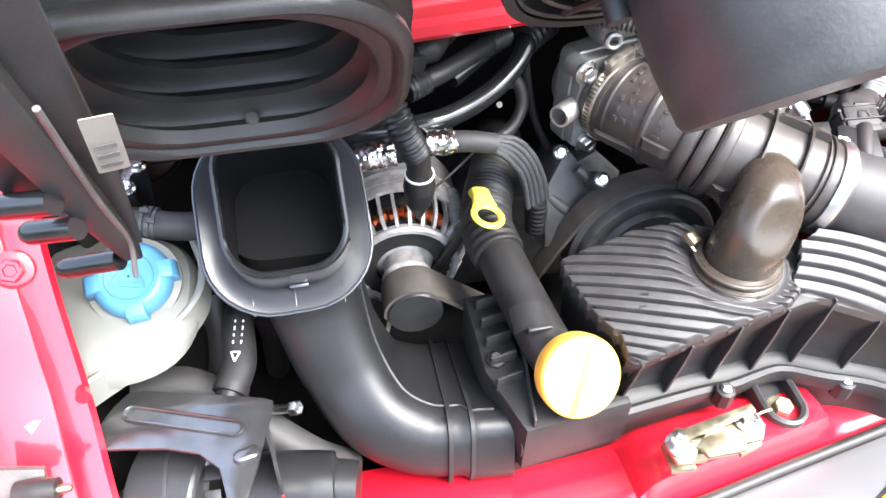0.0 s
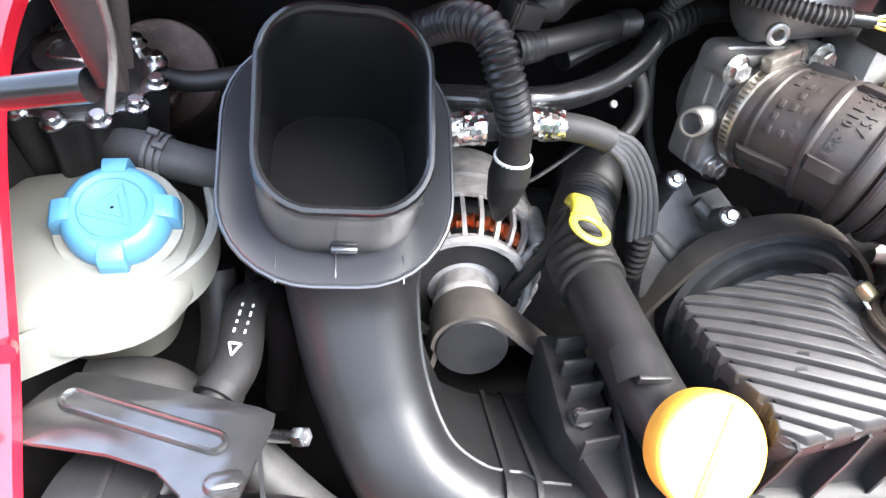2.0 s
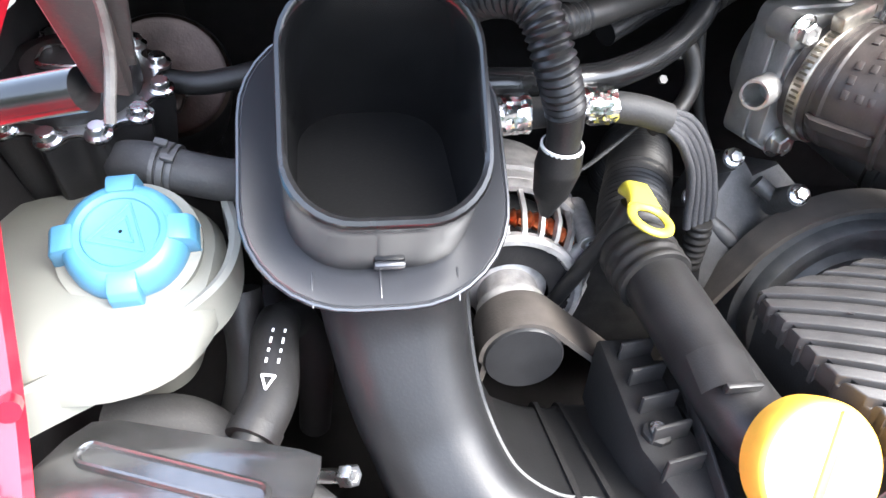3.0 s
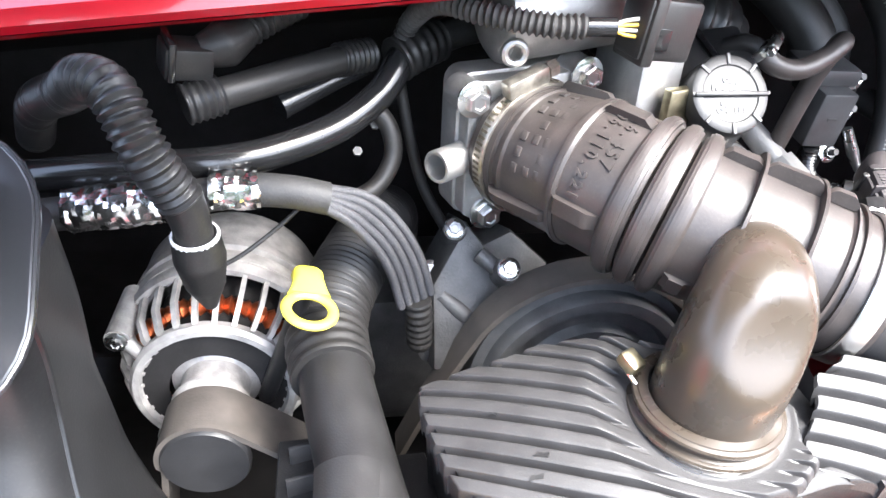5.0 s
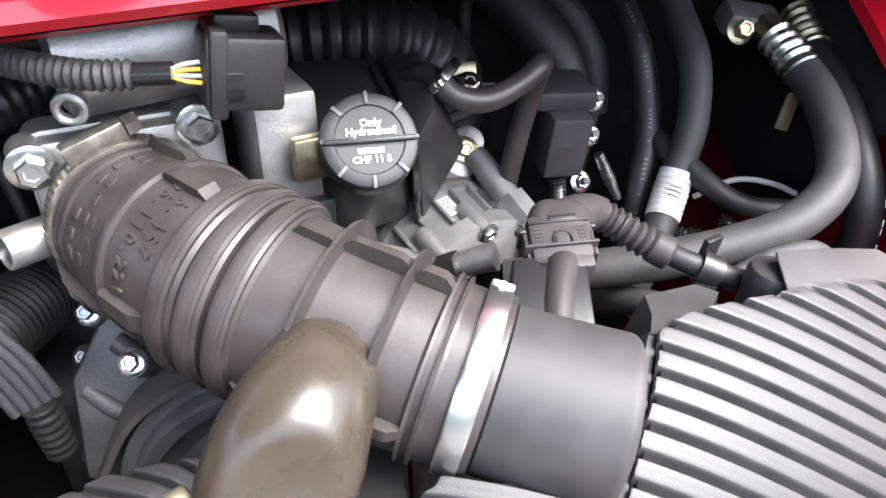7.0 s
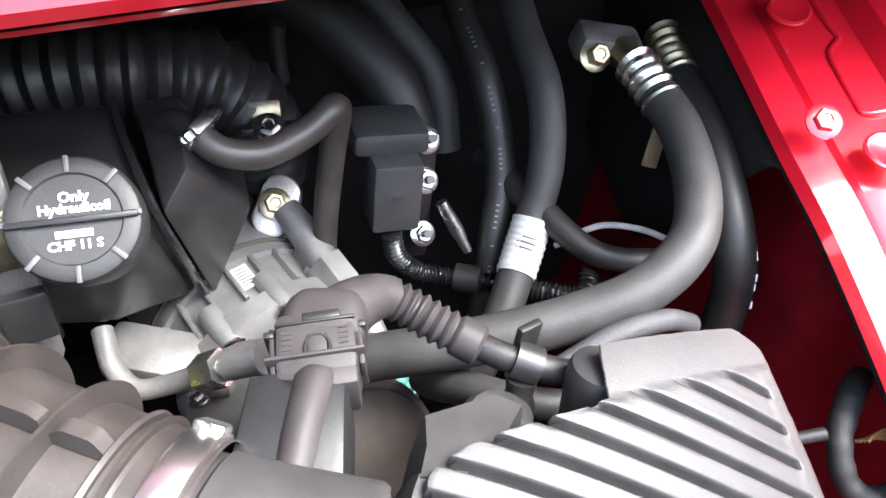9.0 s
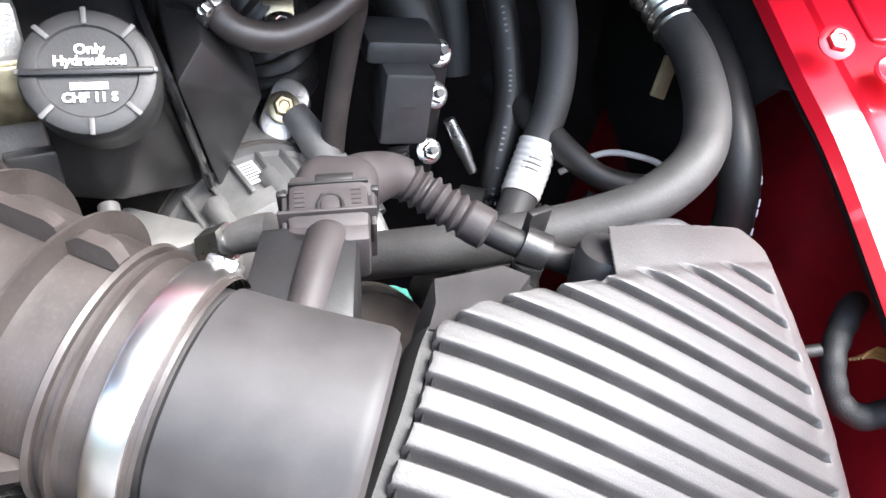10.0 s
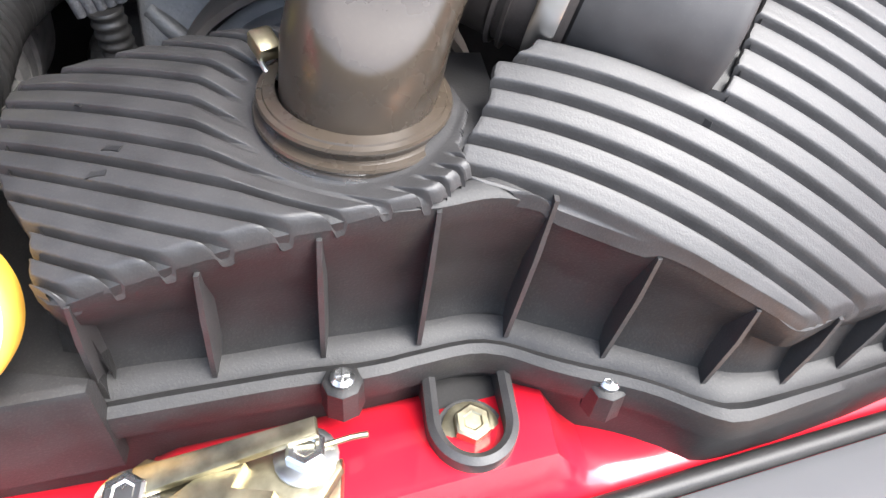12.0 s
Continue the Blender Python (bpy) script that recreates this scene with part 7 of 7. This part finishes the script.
def build_rail_fittings():
    for p in ((-0.588, 0.062, 0.903), (-0.600, 0.125, 0.955)):
        th = thing("flange_bolt", p, "red painted hexagon bolt on the side flange", "bolt", "painted bolts")
        part("bolt", bolt_bm(p, (0.15, -0.75, 0.6), 0.0085, 0.008), RED, th)
    for p in ((0.374, 0.244, 0.918),):
        th = thing("flange_bolt", p, "red painted hexagon bolt on the side flange", "bolt", "painted bolts")
        part("bolt", bolt_bm(p, (-0.2, -0.7, 0.65), 0.0065, 0.005), RED, th)
    for p in ((0.400, 0.222, 0.908), (0.400, 0.320, 0.955)):
        solo("flange_plug", lathe([(0.010, 0.0), (0.013, 0), (0.013, 0.0014), (0.0115, 0.0020), (0.0105, 0.0012), (0.001, 0.0010)], place(p, (-0.15, -0.42, 0.9)), 28), RED, "round red painted plug on the side flange", "plug", "painted plugs")
    # pressed seam along the raised part of the right flange
    solo("pressed_seam", tube([(0.428, 0.335, 0.957), (0.4265, 0.312, 0.9455), (0.427, 0.304, 0.9415), (0.416, 0.296, 0.9362), (0.413, 0.283, 0.9295), (0.4105, 0.262, 0.9185), (0.4105, 0.255, 0.9155), (0.417, 0.252, 0.9162), (0.427, 0.2525, 0.9172)], 0.0020, 10, 0.003), RED, "raised pressed seam in the red side flange", "car body", kind="structure")
    # small gold bracket with a pale bolt behind the reservoir
    th = thing("gold_bracket", (0.094, 0.36, 0.895), "small gold coloured bracket with a pale bolt", "bracket")
    part("plate", box((0.018, 0.003, 0.010), Matrix.Translation((0.094, 0.366, 0.902)) @ pose(0, 0, 0, -25, 0, 0), 0.001), BRASSY, th)
    part("foot", box((0.034, 0.016, 0.004), Matrix.Translation((0.096, 0.356, 0.8945)) @ pose(0, 0, 0, -10, 0, 0), 0.001), BLACK, th)
    part("bolt", bolt_bm((0.095, 0.351, 0.8965), (0, -0.5, 0.8), 0.0066, 0.005), STEEL, th, "pale hexagon bolt")
    # pads with lugs on the left flange
    for y, z in ((0.052, 0.872), (0.120, 0.945)):
        solo("hinge_lug", loft(bmesh.new(), [[Vector((-0.612 + x, y + yy, z + zz + 0.012)) for yy, zz in ((-0.012, -0.010), (0.012, 0.008), (0.010, 0.022), (-0.006, 0.012))] for x in (-0.006, 0.0, 0.006)]), RED, "red painted lug standing on the side flange", "lug", "painted lugs")
    # dark bracket with two rubber buffers outside the flange
    th = thing("buffer_bracket", (-0.60, -0.06, 0.72), "dark metal bracket with two rubber buffers", "bracket")
    part("plate", prism([(-0.012, 0.05), (0.014, 0.045), (0.016, 0.012), (0.006, 0.004), (0.010, -0.03), (0.018, -0.06), (-0.006, -0.07), (-0.016, -0.02)], 0.006, place((-0.598, -0.060, 0.775), (0.2, -0.8, 0.55), (0.05, 0.55, 0.8)), 0.001), GRIME, th)
    for p in ((-0.575, -0.046, 0.806), (-0.566, -0.088, 0.727)):
        q = Vector(p)
        bf = part("buffer", tube([q - Vector((0.022, 0, 0)), q - Vector((0.01, 0, 0)), q + Vector((0.004, 0, 0))], [0.0085, 0.0095, 0.008], 18), RUBBER, th)
        part("pin", tube([q + Vector((0.003, 0, 0)), q + Vector((0.008, 0, 0)), q + Vector((0.012, 0, 0))], [0.0035, 0.003, 0.002], 10), BRASSY, bf)
    # taped loom end by the right wing
    th = thing("taped_loom", (0.36, 0.15, 0.74), "black taped cable loom with bare brown wire ends", "cable loom", "cable looms")
    part("loom", tube([(0.392, 0.180, 0.792), (0.374, 0.168, 0.794), (0.357, 0.152, 0.782), (0.357, 0.138, 0.764), (0.370, 0.130, 0.757), (0.392, 0.128, 0.764)], [0.0065, 0.0072, 0.0065, 0.0065, 0.0072, 0.0065], 18, wave=0.0003, pitch=0.012), TAPE, th)
    for k in range(4):
        part("wire", tube([(0.366, 0.150 - 0.002 * k, 0.780 + 0.002 * k), (0.376, 0.146, 0.784 + 0.002 * k), (0.390, 0.14, 0.780 + 0.002 * k)], 0.0009, 8), WIREB, th)
    solo("thin_cable", tube([(0.27, 0.17, 0.78), (0.31, 0.165, 0.775), (0.35, 0.155, 0.785)], 0.0035, 10), RUBBER, "thin black cable along the red inner wing", "cable", "cable looms")


WIREB = material("brown_wire", (0.20, 0.10, 0.03), 0.45)
build_rail_fittings()



def build_rear_lamp():
    th = thing("rear_lamp", (0.12, -0.10, 0.64), "orange plastic rear lamp lens let into the bumper", "lamp")
    part("lens", prism([(0.046, -0.088), (0.075, -0.074), (0.20, -0.045), (0.22, -0.10), (0.10, -0.135)], 0.03, Matrix.Translation((0, 0, 0.6775)), 0.003), AMBERLENS, th)
    part("bezel", prism([(0.040, -0.089), (0.075, -0.070), (0.205, -0.040), (0.228, -0.104), (0.10, -0.142)], 0.03, Matrix.Translation((0, 0, 0.6755)), 0.002), BLACK, th)


build_rear_lamp()

# ---- open engine lid and what hangs from it ----
LN = Vector((0.0, -0.85, -0.53)).normalized()
LU = Vector((0.0, -0.53, 0.85)).normalized()


def build_lid():
    th = thing("rear_bonnet", (0, 0.20, 1.0), "raised red engine lid with black underside", "engine lid")
    rows = []
    for u in np.linspace(0.03, 0.42, 14):
        rows.append([Vector((x, 0.205 - 0.32 * u + 0.03 * (1 - (x / 0.5) ** 2), 1.02 + 0.95 * u)) for x in np.linspace(-0.5, 0.45, 24)])
    skin = bmesh.new()
    loft(skin, rows, cap=False, closed=False)
    part("skin", skin, RED, th)
    rows = []
    for u in np.linspace(0.05, 0.40, 12):
        rows.append([Vector((x, 0.190 - 0.32 * u + 0.03 * (1 - (x / 0.5) ** 2), 1.02 + 0.95 * u)) for x in np.linspace(-0.46, 0.41, 20)])
    part("unseen_shade_box", box((0.34, 0.22, 0.05), Matrix.Translation((-0.42, 0.035, 1.215)), 0.012), BLACK, th)
    part("liner", loft(bmesh.new(), rows, cap=False, closed=False), DARK, th)


build_lid()


def build_bellows():
    th = thing("lid_bellows", (-0.40, 0.06, 1.10), "black rubber bellows mouth hanging from the lid", "bellows")
    c = Vector((-0.418, -0.006, 1.060))
    rows = []
    outer = [(0.136, 0.126, 0.004), (0.139, 0.129, 0.0005), (0.143, 0.133, -0.0005), (0.148, 0.138, 0.001), (0.151, 0.141, 0.004), (0.150, 0.140, 0.008), (0.145, 0.135, 0.011)]
    for k in range(5):
        e = 0.013 + 0.017 * k
        outer += [(0.140, 0.130, e), (0.139, 0.129, e + 0.002), (0.150, 0.140, e + 0.007), (0.154, 0.144, e + 0.0095), (0.153, 0.143, e + 0.012), (0.146, 0.136, e + 0.015)]
    outer += [(0.150, 0.140, 0.101), (0.160, 0.150, 0.12), (0.165, 0.155, 0.20)]
    inner = [(0.12, 0.11, 0.20), (0.118, 0.108, 0.10)]
    for k in range(4):
        e = 0.088 - 0.020 * k
        inner += [(0.112, 0.102, e), (0.112, 0.102, e - 0.004), (0.128, 0.118, e - 0.009), (0.131, 0.121, e - 0.012), (0.126, 0.116, e - 0.016)]
    inner += [(0.118, 0.108, 0.010), (0.124, 0.114, 0.004), (0.132, 0.122, 0.003)]
    for w, h, d in inner + outer:
        rows.append([c + Vector((1, 0, 0.04)) * x + LU * y - LN * d for x, y in rrect(w * 1.18, h * 0.96, 0.05, 8)])
    part("folds", loft(bmesh.new(), rows, cap=False), RUBBER, th)
    part("drain_dot", lathe([(0.001, 0), (0.004, 0), (0.003, 0.002), (0.001, 0.002)], place(c + Vector((0.006, 0, 0)) - LU * 0.0515 - LN * 0.013, LU), 14), GREY, th)


build_bellows()


def build_fan():
    th = thing("lid_fan", (-0.15, 0.03, 1.10), "grey plastic fan motor housing with black guard on the lid", "fan")
    c = Vector((-0.168, -0.080, 1.088))
    n = Vector((0.18, -0.69, -0.70)).normalized()
    m = place(c, n, (0, -0.6, 0.8))
    part("motor", lathe([(0.070, -0.20), (0.068, -0.09), (0.0645, -0.030), (0.0605, -0.004), (0.058, 0.0), (0.001, 0.0)], m, 64, cap=False), GREY, th)
    part("terminal_box", box((0.030, 0.024, 0.040), m @ Matrix.Translation((0.056, 0.030, -0.022)), 0.004), GREY, th)
    part("screw", bolt_bm(m @ Vector((0.045, 0.045, -0.006)), n, 0.005, 0.005), STEEL, th)
    for a, w, hh in ((52, 0.016, 0.010), (34, 0.010, 0.014), (20, 0.034, 0.012)):
        mm = m @ Matrix.Rotation(radians(a - 90), 4, "Z")
        part("pillar", box((w, hh, 0.11), mm @ Matrix.Translation((0, 0.0645 + hh / 4, -0.062)), 0.004), GREY, th)
    part("parting_line", lathe([(0.0672, -0.070), (0.0688, -0.0695), (0.0688, -0.0685), (0.0672, -0.068)], m, 64, cap=False), BLACK, th)
    part("rim", lathe([(0.0665, -0.082), (0.0705, -0.080), (0.0705, -0.074), (0.0660, -0.072)], m, 64, cap=False), GREY, th)
    for k in range(10):
        a = radians(36 * k + 8)
        mm = m @ Matrix.Rotation(a, 4, "Z")
        if k % 2:
            part("lug", lathe([(0.001, 0), (0.006, 0), (0.006, 0.012), (0.001, 0.012)], mm @ Matrix.Translation((0.0, 0.071, -0.066)), 14), GREY, th)
    # guard rings and spokes
    for r in (0.070, 0.080, 0.090, 0.100, 0.110):
        part("guard_ring", loft(bmesh.new(), [[m @ Vector(((r + 0.0022 * math.cos(b)) * math.cos(a), (r + 0.0022 * math.cos(b)) * math.sin(a), -0.080 + 0.004 * math.sin(b))) for b in np.linspace(0, 6.283, 8, endpoint=False)] for a in np.linspace(0, 2 * math.pi, 65)], cap=False), BLACK, th)
    for k in range(12):
        a = radians(30 * k + 10)
        p, q = m @ Vector((0.060 * math.cos(a), 0.060 * math.sin(a), -0.070)), m @ Vector((0.112 * math.cos(a + 0.25), 0.112 * math.sin(a + 0.25), -0.080))
        part("spoke", tube([p, (p + q) / 2, q], 0.003, 8, 0.02), BLACK, th)
    part("shroud", lathe([(0.111, -0.075), (0.116, -0.074), (0.118, -0.085), (0.120, -0.16), (0.110, -0.22)], m, 64, cap=False), BLACK, th)


build_fan()


def build_strut():
    th = thing("hinge", (-0.485, -0.03, 0.96), "black lid hinge arm with three steel pins and a cable", "hinge")
    part("arm", prism([(-0.005, 0.004), (0.004, 0.0), (0.007, 0.06), (0.010, 0.24), (-0.012, 0.24), (-0.009, 0.06)], 0.010, place((-0.478, -0.020, 0.975), (0.25, -0.85, -0.4), (0.02, -0.45, 0.9)), 0.003), BLACK, th)
    part("plate", prism([(0, 0.0), (0.010, 0.06), (0.030, 0.24), (-0.006, 0.24), (-0.006, 0.0)], 0.002, place((-0.474, -0.012, 0.982), (0.25, -0.85, -0.4), (0.02, -0.45, 0.9)), 0.0006), BLACK, th)
    part("bracket", prism([(-0.030, 0.07), (0.0, 0.05), (0.0, 0.24), (-0.028, 0.24)], 0.003, place((-0.478, -0.012, 0.978), (0.1, -0.85, -0.4), (0.02, -0.45, 0.9)), 0.0008), BLACK, th)
    for a, b in (((-0.509, -0.052, 1.045), (-0.478, -0.062, 1.053)), ((-0.509, -0.043, 1.022), (-0.478, -0.053, 1.031)), ((-0.519, -0.012, 0.969), (-0.479, -0.022, 0.981))):
        a, b = Vector(a), Vector(b)
        part("pin", tube([a, a.lerp(b, 0.08), a.lerp(b, 0.45), a.lerp(b, 0.85)], [0.0046, 0.0056, 0.0056, 0.0056], 20, 0.002), GLOSS, th)
    part("cable", tube([(-0.462, -0.085, 1.11), (-0.470, -0.052, 1.045), (-0.474, -0.028, 0.998), (-0.477, -0.030, 0.975)], 0.0014, 8), GRIME, th)
    part("label", prism(rrect(0.012, 0.034, 0.001), 0.0006, place((-0.452, -0.068, 1.082), (0.25, -0.87, -0.35), (0.16, -0.42, 0.9)), 0), PAPER, th, "dirty printed paper label")
    for k in range(3):
        part("print_bar", box((0.008, 0.0025, 0.0003), place((-0.452, -0.0685, 1.082), (0.25, -0.87, -0.35), (0.16, -0.42, 0.9)) @ Matrix.Translation((0, -0.012 + 0.006 * k, 0.0002)), 0), GRIME, th)


build_strut()
